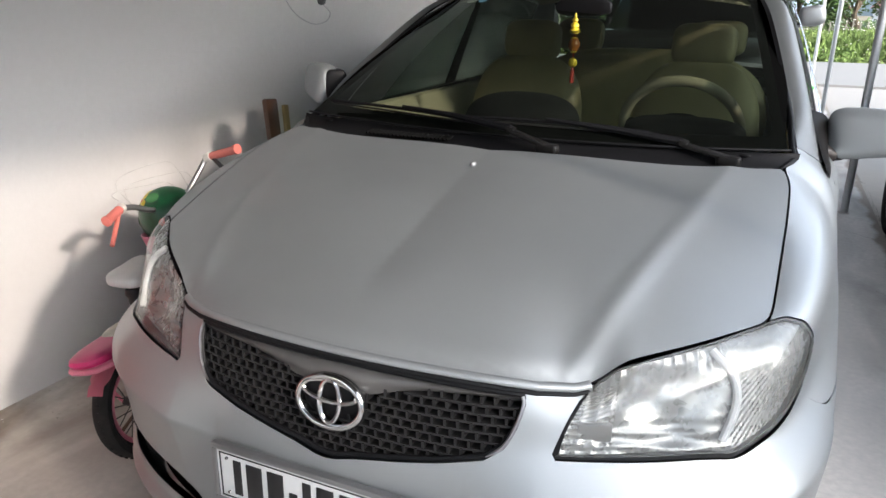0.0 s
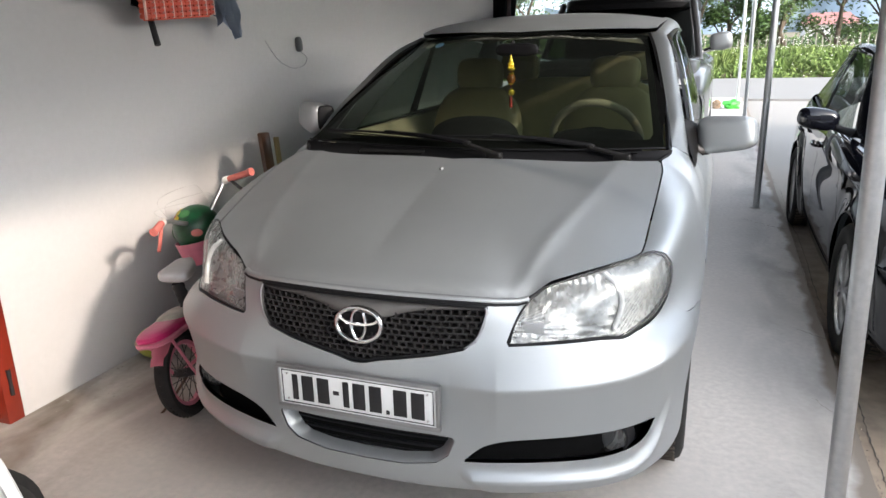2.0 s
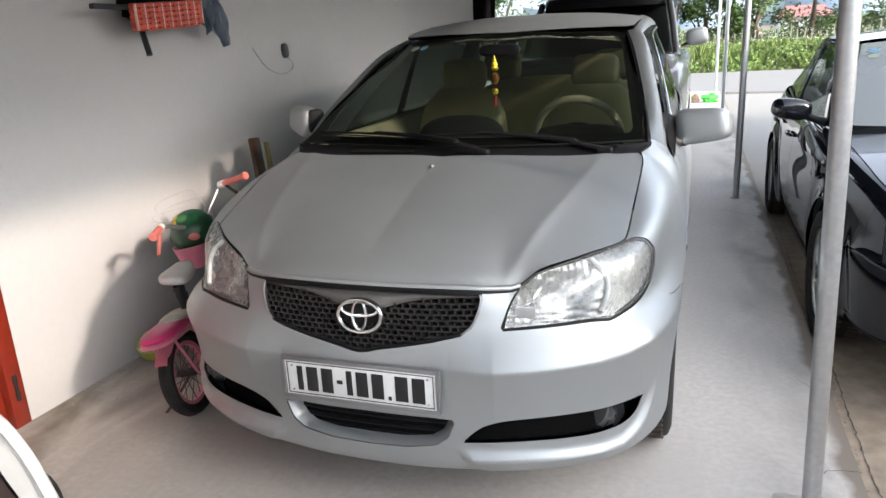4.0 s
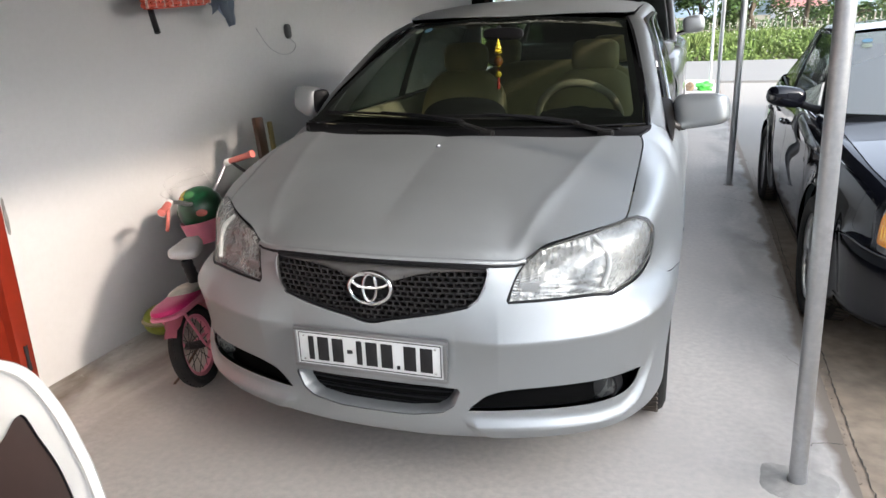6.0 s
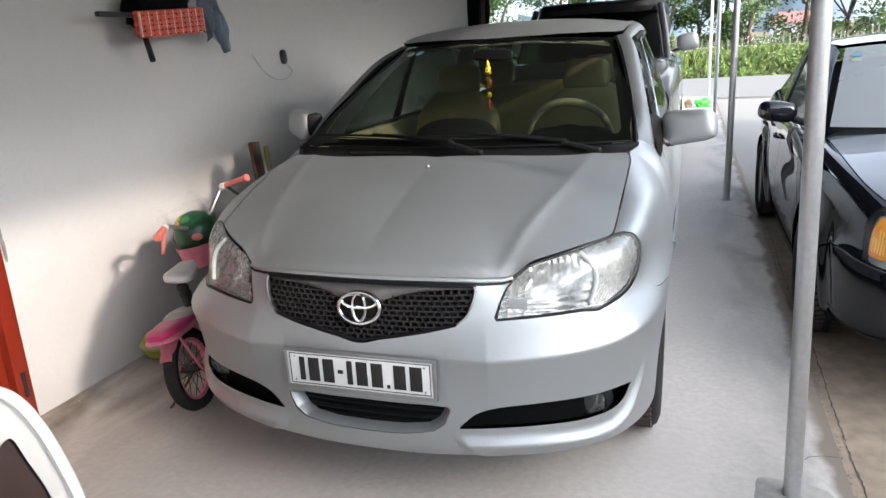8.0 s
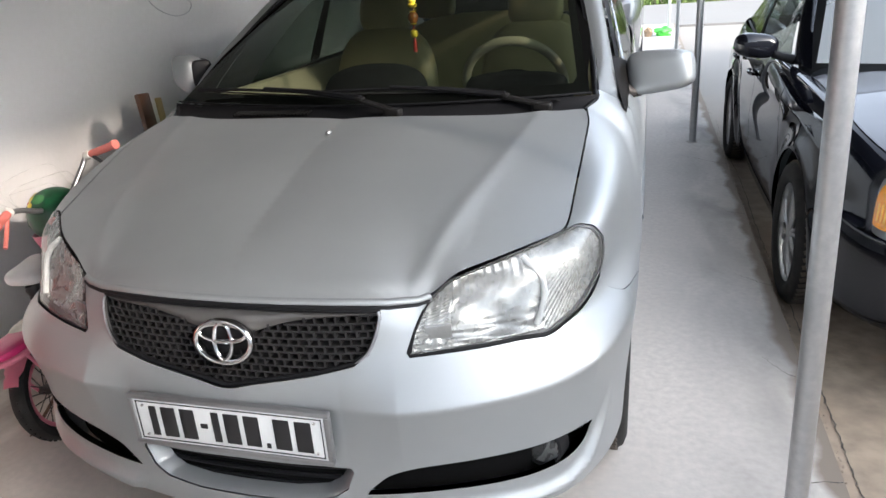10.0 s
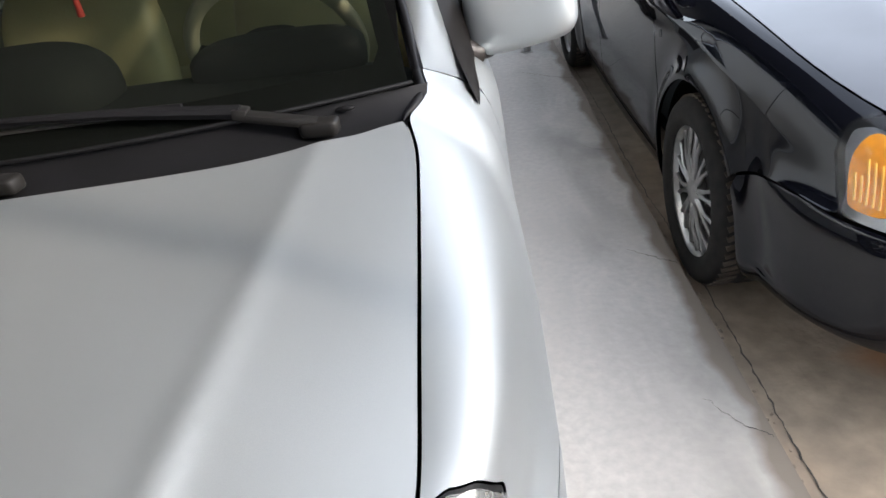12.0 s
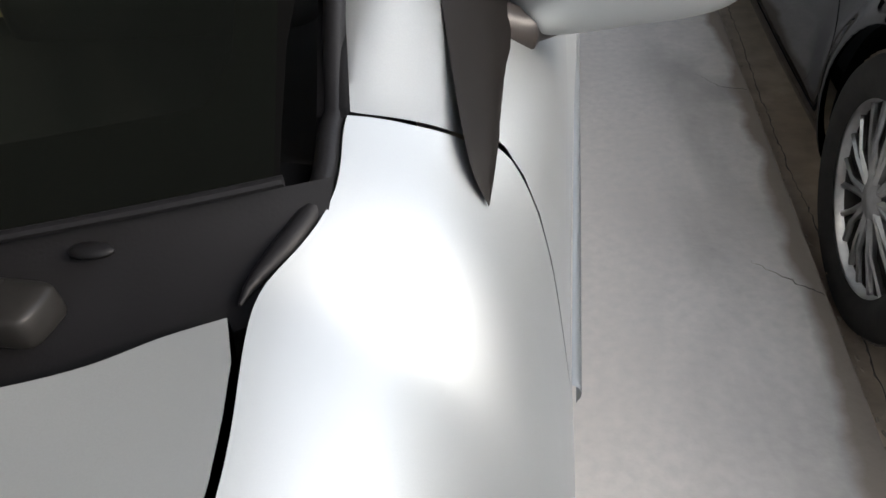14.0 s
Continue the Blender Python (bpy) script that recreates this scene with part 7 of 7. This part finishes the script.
for dx, top, wide in ((0.0, 0.16, 0.10), (0.03, 0.12, 0.13), (-0.03, 0.09, 0.08)):
    bm = bmesh.new()
    tube(bm, smooth_line([BAR[7], BAR[7] + Vector((-0.02 + dx, -0.02, top * 0.6)), mid + Vector((dx, 0.02 - wide * 0.4, top)), mid + Vector((dx, 0.02 + wide * 0.6, top * 0.8)), mid + Vector((0.02, wide, 0.0)), mid + Vector((0.0, 0.02, -0.08))], 8), 0.0014, 6)
    part("brake_cable", bm, M_CABLE, bike)
front_basket = tagged(new("front_basket"), "pink plastic front basket")
front_basket.parent = bike
bm = bmesh.new()
lathe(bm, [(0.065, 0.0), (0.070, 0.002), (0.092, 0.10), (0.095, 0.10), (0.074, -0.002), (0.001, -0.002)], Matrix.Translation((-0.035, 0.43, 0.515)), 24)
part("basket_wall", bm, M_PINK, front_basket)
bike.matrix_world = BIKE
ball = thing("toy_ball", "dark green toy ball with bright patches, in the bicycle basket", "ball")
bm = bmesh.new()
blob(bm, (0, 0, 0), (0.104, 0.104, 0.104), None, 1.0, 32, 20)
part("ball_skin", bm, material("green_ball", (0.008, 0.075, 0.028), 0.35, vary=0.8, vary_scale=24, tint=(0.012, 0.022, 0.014)), ball)
for k in range(9):
    a, b = random.uniform(2.6, 5.4), random.uniform(-0.3, 1.0)
    c = Vector((math.cos(a) * math.cos(b), math.sin(a) * math.cos(b), math.sin(b))) * 0.1045
    bm = bmesh.new()
    lathe(bm, [(random.uniform(0.014, 0.028), 0.0), (0.001, 0.0035)], Matrix.Translation(c) @ c.to_track_quat("Z", "Y").to_matrix().to_4x4() @ Matrix.Diagonal((1, random.uniform(0.4, 1), 1, 1)), 14)
    part("patch", bm, (M_GOLD, M_CORAL, M_GREENCLOTH)[k % 3], ball)
ball.matrix_world = pose(-1.243, 0.955, 0.645)
toy = thing("yellow_toy", "yellow-green plastic toy on the floor by the wall", "toy")
M_YG = material("yellow_green", (0.36, 0.38, 0.05), 0.5, vary=0.4, vary_scale=14)
bm = bmesh.new()
blob(bm, (0, 0, 0.075), (0.085, 0.085, 0.075), None, 0.9)
part("toy_body", bm, M_YG, toy)
bm = bmesh.new()
tube(bm, [(0.087 * math.cos(a), 0.087 * math.sin(a), 0.08) for a in np.linspace(0, 2 * math.pi, 24, endpoint=False)], 0.010, 8, closed=True)
part("toy_band", bm, M_LEATHER, toy)
toy.matrix_world = pose(-1.545, 0.93, 0)

# ---- the scooter that shows at the edge ----
M_SCOOT = material("white_gloss", (0.60, 0.60, 0.58), 0.22, coat=0.8, vary=0.06, vary_scale=4)
M_BROWNPL = material("brown_plastic", (0.045, 0.028, 0.024), 0.42, vary=0.2, vary_scale=10)
scooter = thing("scooter", "white motor scooter with a dark brown inner shield", "scooter")


def shield(x, z):
    """A leg shield, hollow towards the rider."""
    return np.stack([x, -0.75 + 0.55 * x * x + 0.25 * np.clip(z - 0.70, 0, 1) ** 2, z], -1)


def shield_normal(x, z):
    n = np.cross(shield(x + 1e-3, z) - shield(x - 1e-3, z), shield(x, z + 1e-3) - shield(x, z - 1e-3))
    return n / (np.linalg.norm(n, axis=1, keepdims=True) + 1e-12)


half = [(0, 0.80), (0.16, 0.787), (0.25, 0.765), (0.30, 0.69), (0.333, 0.58), (0.348, 0.50), (0.358, 0.38), (0.345, 0.28), (0.26, 0.22), (0, 0.20)]
rim_line = smooth_line(half + [(-a, b) for a, b in half[-2:0:-1]], 5, True)
sheet("leg_shield", shield, shield_normal, rim_line, [], M_SCOOT, scooter, "white gloss leg shield", step=0.025, lip=0.004)
half = [(0, 0.50), (0.06, 0.505), (0.12, 0.545), (0.18, 0.61), (0.225, 0.665), (0.252, 0.61), (0.285, 0.52), (0.305, 0.38), (0.29, 0.30), (0.20, 0.25), (0, 0.24)]
sheet("inner_panel", shield, shield_normal, smooth_line(half + [(-a, b) for a, b in half[-2:0:-1]], 5, True), [], M_BROWNPL, scooter, "dark brown inner shield", step=0.02, lip=0.012, offset=0.010)
bm = bmesh.new()
tube(bm, [tuple(p + (0, -0.004, 0)) for p in shield(rim_line[:, 0], rim_line[:, 1])], 0.013, 8, closed=True)
part("rolled_rim", bm, M_SCOOT, scooter)
bm = bmesh.new()
blob(bm, (0, -0.785, 0.655), (0.205, 0.035, 0.085), None, 0.8, 36, 16)
part("upper_cover", bm, M_SCOOT, scooter)
bm = bmesh.new()
blob(bm, (0, -1.45, 0.72), (0.13, 0.33, 0.06), None, 0.6, 30, 14)
part("seat", bm, M_BROWNPL, scooter)
bm = bmesh.new()
blob(bm, (0, -1.50, 0.50), (0.16, 0.40, 0.19), None, 0.7, 30, 16)
part("rear_fairing", bm, M_SCOOT, scooter)
bm = bmesh.new()
blob(bm, (0, -0.95, 0.27), (0.15, 0.28, 0.04), None, 0.5)
part("footboard", bm, M_BROWNPL, scooter)
for x, y in ((-0.13, -0.54), (0, -1.68)):
    m = Matrix.Translation((x, y, 0.22)) @ Euler((0, radians(90), 0)).to_matrix().to_4x4()
    bm = bmesh.new()
    lathe(bm, [(0.14, -0.04), (0.19, -0.05), (0.218, -0.03), (0.22, 0.0), (0.218, 0.03), (0.19, 0.05), (0.14, 0.04)], m, 40, True)
    part("tyre", bm, M_RUBBER, scooter)
bm = bmesh.new()
tube(bm, [(-0.10, -0.54, 0.24), (-0.04, -0.64, 0.60), (0, -0.75, 0.95)], 0.03, 10)
part("steering_column", bm, M_SCOOT, scooter)
bm = bmesh.new()
tube(bm, [(-0.27, -0.83, 0.98), (-0.12, -0.80, 1.0), (0, -0.76, 0.96), (0.12, -0.80, 1.0), (0.27, -0.83, 0.98)], 0.014, 10)
part("handlebar", bm, M_INK, scooter)
scooter.matrix_world = pose(-0.69, 0, -0.015)

# ---- ground, road, bank, trees and distance ----
M_ROAD = material("road_concrete", (0.215, 0.209, 0.197), 0.9, vary=0.45, vary_scale=0.35, tint=(0.165, 0.158, 0.148), grain=0.1, grain_scale=9)
M_SOIL = material("soil", (0.16, 0.13, 0.08), 0.95, vary=0.5, vary_scale=0.4, tint=(0.10, 0.12, 0.04), grain=0.2, grain_scale=6)
M_GRASS = material("grass", (0.095, 0.150, 0.036), 0.8, island=0.5, vary=0.6, vary_scale=0.5, tint=(0.165, 0.195, 0.065), spec=0.25)
M_LEAF = material("leaves", (0.036, 0.072, 0.018), 0.6, island=0.5, vary=0.5, vary_scale=0.4, tint=(0.085, 0.118, 0.030), spec=0.3)
M_BARK = material("bark", (0.11, 0.085, 0.06), 0.9, vary=0.4, vary_scale=5, bump=0.3, bump_scale=20)
M_FLOWER = material("pale_flower", (0.75, 0.75, 0.66), 0.7)


def ground_z(x, y):
    """Level ground to the road's far edge, then a low bank and fields."""
    f = min(1.0, max(0.0, (y - 23.6 - 0.12 * (x - 1.5)) / 2.5))
    return -0.32 + f * f * (3 - 2 * f) * (0.62 + 0.25 * noise.noise(Vector((x * 0.35, y * 0.35, 0))))


bm = bmesh.new()
xs = [-900, -300, -100, -50] + [-30 + 2.0 * k for k in range(46)] + [75, 120, 300, 900]
ys = [-600, -150, -50, -20, 0, 10, 20] + [22 + 0.8 * k for k in range(16)] + [38, 48, 70, 120, 300, 900]
grid = [[bm.verts.new((x, y, ground_z(x, y))) for y in ys] for x in xs]
for a, b in zip(grid, grid[1:]):
    for j in range(len(ys) - 1):
        bm.faces.new((a[j], b[j], b[j + 1], a[j + 1]))
tagged(part("ground", bm, M_SOIL), "bare soil and fields behind the road", kind="structure")
bm = bmesh.new()
f0 = [bm.verts.new(p) for p in ((-60, 15.9, -0.02), (60, 15.9, -0.02), (60, 23.6 + 0.12 * 58.5, -0.02), (-60, 23.6 - 0.12 * 61.5, -0.02))]
f1 = [bm.verts.new((v.co.x, v.co.y, -0.34)) for v in f0]
bm.faces.new(f0), bm.faces.new(f1[::-1])
for i in range(4):
    bm.faces.new((f0[i], f1[i], f1[(i + 1) % 4], f0[(i + 1) % 4]))
tagged(part("road", bm, M_ROAD, smooth=False), "pale concrete road behind the parked cars", kind="structure")

random.seed(7)
verts, faces = [], []
for k in range(26000):
    x = random.uniform(-9, 17)
    edge = 23.7 + 0.12 * (x - 1.5)
    y = edge + random.random() ** 1.4 * 9.0
    z = ground_z(x, y) - 0.02
    tall = (0.10 + 0.32 * min(1, (y - edge) / 2.0)) * random.uniform(0.5, 1.25) * (1 + 0.5 * noise.noise(Vector((x * 0.7, y * 0.7, 3))))
    a = random.uniform(0, math.pi)
    w = random.uniform(0.02, 0.055)
    lx, ly = random.gauss(0, 0.16), random.gauss(0, 0.16)
    i = len(verts)
    ca, sa = math.cos(a) * w, math.sin(a) * w
    verts += [(x - ca, y - sa, z), (x + ca, y + sa, z), (x + ca * 0.8 + lx * 0.6, y + sa * 0.8 + ly * 0.6, z + tall * 0.7), (x + lx, y + ly, z + tall), (x - ca * 0.8 + lx * 0.6, y - sa * 0.8 + ly * 0.6, z + tall * 0.7)]
    faces.append((i, i + 1, i + 2, i + 3, i + 4))
grass = tag_mesh("tall_grass", verts, faces, M_GRASS, smooth=False)
tagged(grass, "tall green weeds and grass on the bank", "grass", kind="stuff")
# leafy weeds in low mounds
verts, faces = [], []
for k in range(420):
    x = random.uniform(-9, 17)
    edge = 23.8 + 0.12 * (x - 1.5)
    y = edge + random.random() ** 1.3 * 8.0
    z = ground_z(x, y)
    rad = random.uniform(0.25, 0.6) * (0.55 if y < edge + 0.6 else 1.0)
    for _ in range(110):
        d = Vector((random.gauss(0, 1), random.gauss(0, 1), abs(random.gauss(0, 1)))).normalized() * rad * random.uniform(0.55, 1.05)
        p = Vector((x, y, z)) + Vector((d.x * 1.3, d.y * 1.3, d.z * 1.05))
        u = Vector((random.gauss(0, 1), random.gauss(0, 1), random.gauss(0, 0.8))).normalized() * random.uniform(0.04, 0.09)
        v = u.orthogonal().normalized() * random.uniform(0.02, 0.045)
        i = len(verts)
        verts += [p - u, p + v, p + u, p - v]
        faces.append((i, i + 1, i + 2, i + 3))
tagged(tag_mesh("leafy_weeds", verts, faces, M_GRASS, smooth=False), "low leafy green weeds in mounds on the bank", "weeds", kind="stuff")
verts, faces = [], []
for k in range(1500):
    x = random.uniform(-9, 17)
    edge = 23.7 + 0.12 * (x - 1.5)
    y = edge + 0.4 + random.random() * 7.0
    z = ground_z(x, y) + (0.22 + 0.5 * min(1, (y - edge) / 2.0)) * random.uniform(0.6, 1.2)
    r = random.uniform(0.012, 0.03)
    i = len(verts)
    verts += [(x - r, y, z), (x, y - r, z + r * 0.5), (x + r, y, z), (x, y + r, z + r)]
    faces += [(i, i + 1, i + 2), (i, i + 2, i + 3)]
tagged(tag_mesh("wild_flowers", verts, faces, M_FLOWER, smooth=False), "small white wild flowers among the weeds", "flowers", kind="stuff")


def tree(x, y, height, spread, seed, base=None):
    ob = thing("tree", "slim roadside tree with a loose green crown", "tree", "trees behind the bank")
    rnd = random.Random(seed)
    z0 = -0.3 if base is None else base
    trunk = [(x + rnd.uniform(-0.15, 0.15) * k, y + rnd.uniform(-0.15, 0.15) * k, z0 + height * 0.62 * k / 4) for k in range(5)]
    bm = bmesh.new()
    tube(bm, trunk, [0.15, 0.12, 0.10, 0.08, 0.05], 8)
    limbs = []
    for k in range(9):
        p = Vector(trunk[rnd.choice((1, 2, 3, 4))])
        a = rnd.uniform(0, 2 * math.pi)
        q = p + Vector((math.cos(a) * spread * rnd.uniform(0.4, 0.8), math.sin(a) * spread * rnd.uniform(0.4, 0.8), height * rnd.uniform(0.08, 0.3)))
        tube(bm, [p, p.lerp(q, 0.5) + Vector((0, 0, 0.15)), q], [0.05, 0.035, 0.015], 6)
        limbs.append(q)
    part("trunk", bm, M_BARK, ob)
    vs, fs = [], []
    centres = limbs + [Vector(trunk[4]) + Vector((rnd.gauss(0, spread * 0.4), rnd.gauss(0, spread * 0.4), rnd.uniform(0, height * 0.36))) for _ in range(16)]
    for c in centres:
        rad = spread * rnd.uniform(0.22, 0.42)
        for _ in range(240):
            d = Vector((rnd.gauss(0, 1), rnd.gauss(0, 1), rnd.gauss(0, 0.8)))
            p = c + d * rad * 0.55
            u = Vector((rnd.gauss(0, 1), rnd.gauss(0, 1), rnd.gauss(0, 0.6))).normalized() * rnd.uniform(0.07, 0.14)
            v = u.orthogonal().normalized() * rnd.uniform(0.035, 0.06)
            i = len(vs)
            vs += [p - u, p + v, p + u, p - v]
            fs.append((i, i + 1, i + 2, i + 3))
    tag_mesh("crown", vs, fs, M_LEAF, ob, smooth=False)
    return ob


for k, (x, y, h, s) in enumerate(((-11.5, 36, 6.5, 2.2), (-8.4, 34, 5.5, 2.0), (-6.3, 39, 7.5, 2.2), (-4.2, 36, 7.0, 2.2), (-2.0, 38, 6.8, 2.0), (-0.3, 33, 7.0, 1.6), (1.0, 34, 6.0, 1.5), (2.0, 37, 6.5, 1.7), (3.4, 33, 5.2, 1.7), (5.4, 35, 5.6, 2.0),
                                  (7.6, 37, 6.5, 2.2), (9.6, 35, 6.0, 2.2), (12.0, 38, 7.0, 2.4), (14.5, 36, 6.0, 2.2), (-14.5, 38, 7.0, 2.4), (17.5, 40, 7.0, 2.5))):
    tree(x, y, h, s, 50 + k)

# picket fence of bamboo stakes behind the bank
fence = thing("stake_fence", "weathered pale bamboo stake fence behind the bank", "fence")
random.seed(5)
M_STAKE = material("weathered_stake", (0.27, 0.25, 0.21), 0.9, vary=0.3, vary_scale=6)
for k in range(90):
    x = -9 + 0.27 * k
    bm = bmesh.new()
    h = random.uniform(0.8, 1.1)
    box(bm, (x, 32.6 + 0.1 * math.sin(k), 0.30 + h / 2 - 0.1), (0.05, 0.03, h), Euler((0, radians(random.uniform(-5, 5)), 0)).to_matrix())
    part("stake", bm, M_STAKE, fence, smooth=False)
bm = bmesh.new()
box(bm, (3.2, 32.62, 0.75), (24.6, 0.03, 0.04))
part("rail", bm, M_STAKE, fence, smooth=False)

house = thing("far_house", "low white house with a red tiled roof beyond the fields", "house")
bm = bmesh.new()
box(bm, (9.6, 72, 0.7), (4.0, 5.0, 2.2))
part("house_wall", bm, M_PLASTER, house, smooth=False)
bm = bmesh.new()
p = [(-2.3, -2.9, 1.8), (2.3, -2.9, 1.8), (2.3, 2.9, 1.8), (-2.3, 2.9, 1.8), (-1.5, 0, 2.8), (1.5, 0, 2.8)]
v = [bm.verts.new((9.6 + a, 72 + b, c)) for a, b, c in p]
for f in ((0, 1, 5, 4), (1, 2, 5), (2, 3, 4, 5), (3, 0, 4), (0, 3, 2, 1)):
    bm.faces.new([v[i] for i in f])
part("house_roof", bm, material("red_tiles", (0.34, 0.16, 0.14), 0.8, vary=0.3, vary_scale=1.5), house, "red tiled roof", smooth=False)
for x in (8.6, 10.4):
    bm = bmesh.new()
    box(bm, (x, 69.46, 1.0), (0.7, 0.06, 0.8))
    part("house_window", bm, M_INK, house, smooth=False)
shed = thing("far_shed", "low brown shed beside the far house", "shed")
bm = bmesh.new()
box(bm, (13.4, 72, 0.5), (3.0, 3.0, 1.6))
part("shed_wall", bm, material("shed_brick", (0.35, 0.25, 0.19), 0.9, vary=0.3), shed, smooth=False)
bm = bmesh.new()
box(bm, (13.4, 72, 1.45), (3.6, 3.6, 0.12), Euler((radians(8), 0, 0)).to_matrix())
part("shed_roof", bm, material("shed_tile", (0.28, 0.19, 0.15), 0.9, vary=0.3), shed, smooth=False)
# hedge and far woods
verts, faces = [], []
random.seed(9)
for k in range(22000):
    x = random.uniform(-60, 75)
    y = random.uniform(44, 62)
    top = 1.2 + 1.1 * noise.noise(Vector((x * 0.12, y * 0.1, 1))) + 0.8 * noise.noise(Vector((x * 0.5, y * 0.3, 4)))
    z = random.uniform(-0.2, max(0.3, top))
    s = random.uniform(0.12, 0.3)
    a = Vector((random.gauss(0, 1), random.gauss(0, 1), random.gauss(0, 1))).normalized() * s
    b = a.orthogonal().normalized() * s * 0.5
    i = len(verts)
    p = Vector((x, y, z))
    verts += [p - a, p + b, p + a, p - b]
    faces.append((i, i + 1, i + 2, i + 3))
tagged(tag_mesh("far_bushes", verts, faces, M_LEAF, smooth=False), "far green bushes and crops over the fields", "bushes", kind="stuff")
bm = bmesh.new()
rows = []
for k in range(90):
    x = -420 + 10 * k
    h = 26 + 30 * abs(noise.noise(Vector((k * 0.09, 0, 5)))) + 14 * noise.noise(Vector((k * 0.3, 2, 5)))
    rows.append([bm.verts.new((x, 380 + 30 * math.sin(k), -2)), bm.verts.new((x, 400, h * 0.6)), bm.verts.new((x, 430, h)), bm.verts.new((x, 520, -2))])
for a, b in zip(rows, rows[1:]):
    for j in range(3):
        bm.faces.new((a[j], b[j], b[j + 1], a[j + 1]))
tagged(part("backdrop", bm, material("far_hill", (0.30, 0.37, 0.42), 1.0, vary=0.3, vary_scale=0.03)), "hazy blue-green hills on the skyline", kind="structure")

# little things on the floor
bag = thing("green_bag", "bright green plastic bag at the foot of a post", "bag")
bm = bmesh.new()
rumpled(bm, (1.12, 13.45, 0.07), (0.15, 0.13, 0.09), 21.0, 0.4)
part("bag_skin", bm, material("bag_green", (0.10, 0.62, 0.08), 0.4, vary=0.2), bag)
bm = bmesh.new()
rumpled(bm, (0.86, 13.4, 0.07), (0.07, 0.08, 0.09), 23.0, 0.35)
tagged(part("brown_sack", bm, material("sack_brown", (0.28, 0.20, 0.13), 0.9, vary=0.3)), "small brown sack beside the green bag", "sack")


def crack(points, width, seed):
    """A dark, uneven open crack in the floor."""
    rnd = random.Random(seed)
    line = smooth_line(points, 9)
    vs, fs = [], []
    for k, p in enumerate(line):
        d = line[min(k + 1, len(line) - 1)] - line[max(k - 1, 0)]
        n2 = np.array([-d[1], d[0]]) / (np.linalg.norm(d) + 1e-9)
        p = p + n2 * rnd.gauss(0, 0.0022)
        w = width * rnd.uniform(0.3, 1.2) * (1 - 0.75 * k / len(line))
        vs += [(p[0] - n2[0] * w, p[1] - n2[1] * w, 0.0025), (p[0] + n2[0] * w, p[1] + n2[1] * w, 0.0025)]
    for k in range(len(line) - 1):
        fs.append((2 * k, 2 * k + 1, 2 * k + 3, 2 * k + 2))
    return vs, fs


M_CRACK = material("crack_dirt", (0.085, 0.074, 0.062), 0.95, vary=0.4, vary_scale=30)
random.seed(3)
for k, pts in enumerate((((1.42, 2.05), (1.36, 2.10), (1.28, 2.17)), ((1.42, 3.05), (1.34, 3.08), (1.27, 3.18)), ((1.42, 1.25), (1.36, 1.30), (1.30, 1.40)), ((1.42, 4.15), (1.33, 4.2), (1.2, 4.32), (1.12, 4.4)),
                         ((1.42, 0.72), (1.33, 0.70), (1.27, 0.62)), ((-0.5, -0.35), (-0.42, -0.4), (-0.36, -0.38)))):
    vs, fs = crack(pts, 0.0024, k)
    tagged(tag_mesh("floor_crack", vs, fs, M_CRACK, smooth=False), "dark hairline crack in the concrete floor", kind="structure")
# the earthy crack that runs beside the joint on the lower slab
rnd = random.Random(5)
line = [(1.49 + 0.006 * math.sin(k * 0.5) + rnd.gauss(0, 0.0018), -0.6 + 0.16 * k) for k in range(42)]
vs, fs = crack(line, 0.0036, 31)
vs = [(a, b, c - 0.068) for a, b, c in vs]
tagged(tag_mesh("driveway_crack", vs, fs, M_CRACK, smooth=False), "dark earthy crack beside the floor joint", kind="structure")
# crumbled lip along the joint
bm = bmesh.new()
random.seed(12)
for k in range(260):
    y = random.uniform(-0.4, 6.5)
    r = random.uniform(0.0015, 0.0042)
    blob(bm, (1.424 + random.gauss(0.004, 0.012), y, -0.004 + r * 0.2), (r, r * random.uniform(1, 2.6), r * 0.6), Euler((0, 0, random.uniform(-0.5, 0.5))).to_matrix(), 0.8, 6, 4)
tagged(part("joint_rubble", bm, M_CONCRETE_OLD), "crumbled concrete along the floor joint", "rubble", kind="stuff")
bm = bmesh.new()
for k in range(26):
    t = random.random()
    r = random.uniform(0.002, 0.006)
    blob(bm, (WALL_X + 0.03 + random.random() ** 2 * 0.22, 0.35 + t * 0.75, 0.001), (r, r * random.uniform(0.7, 2), r * 0.35), Euler((0, 0, random.uniform(0, 3))).to_matrix(), 0.8, 6, 4)
tagged(part("plaster_crumbs", bm, M_MORTAR), "crumbs of plaster on the floor along the wall", "crumbs", kind="stuff")
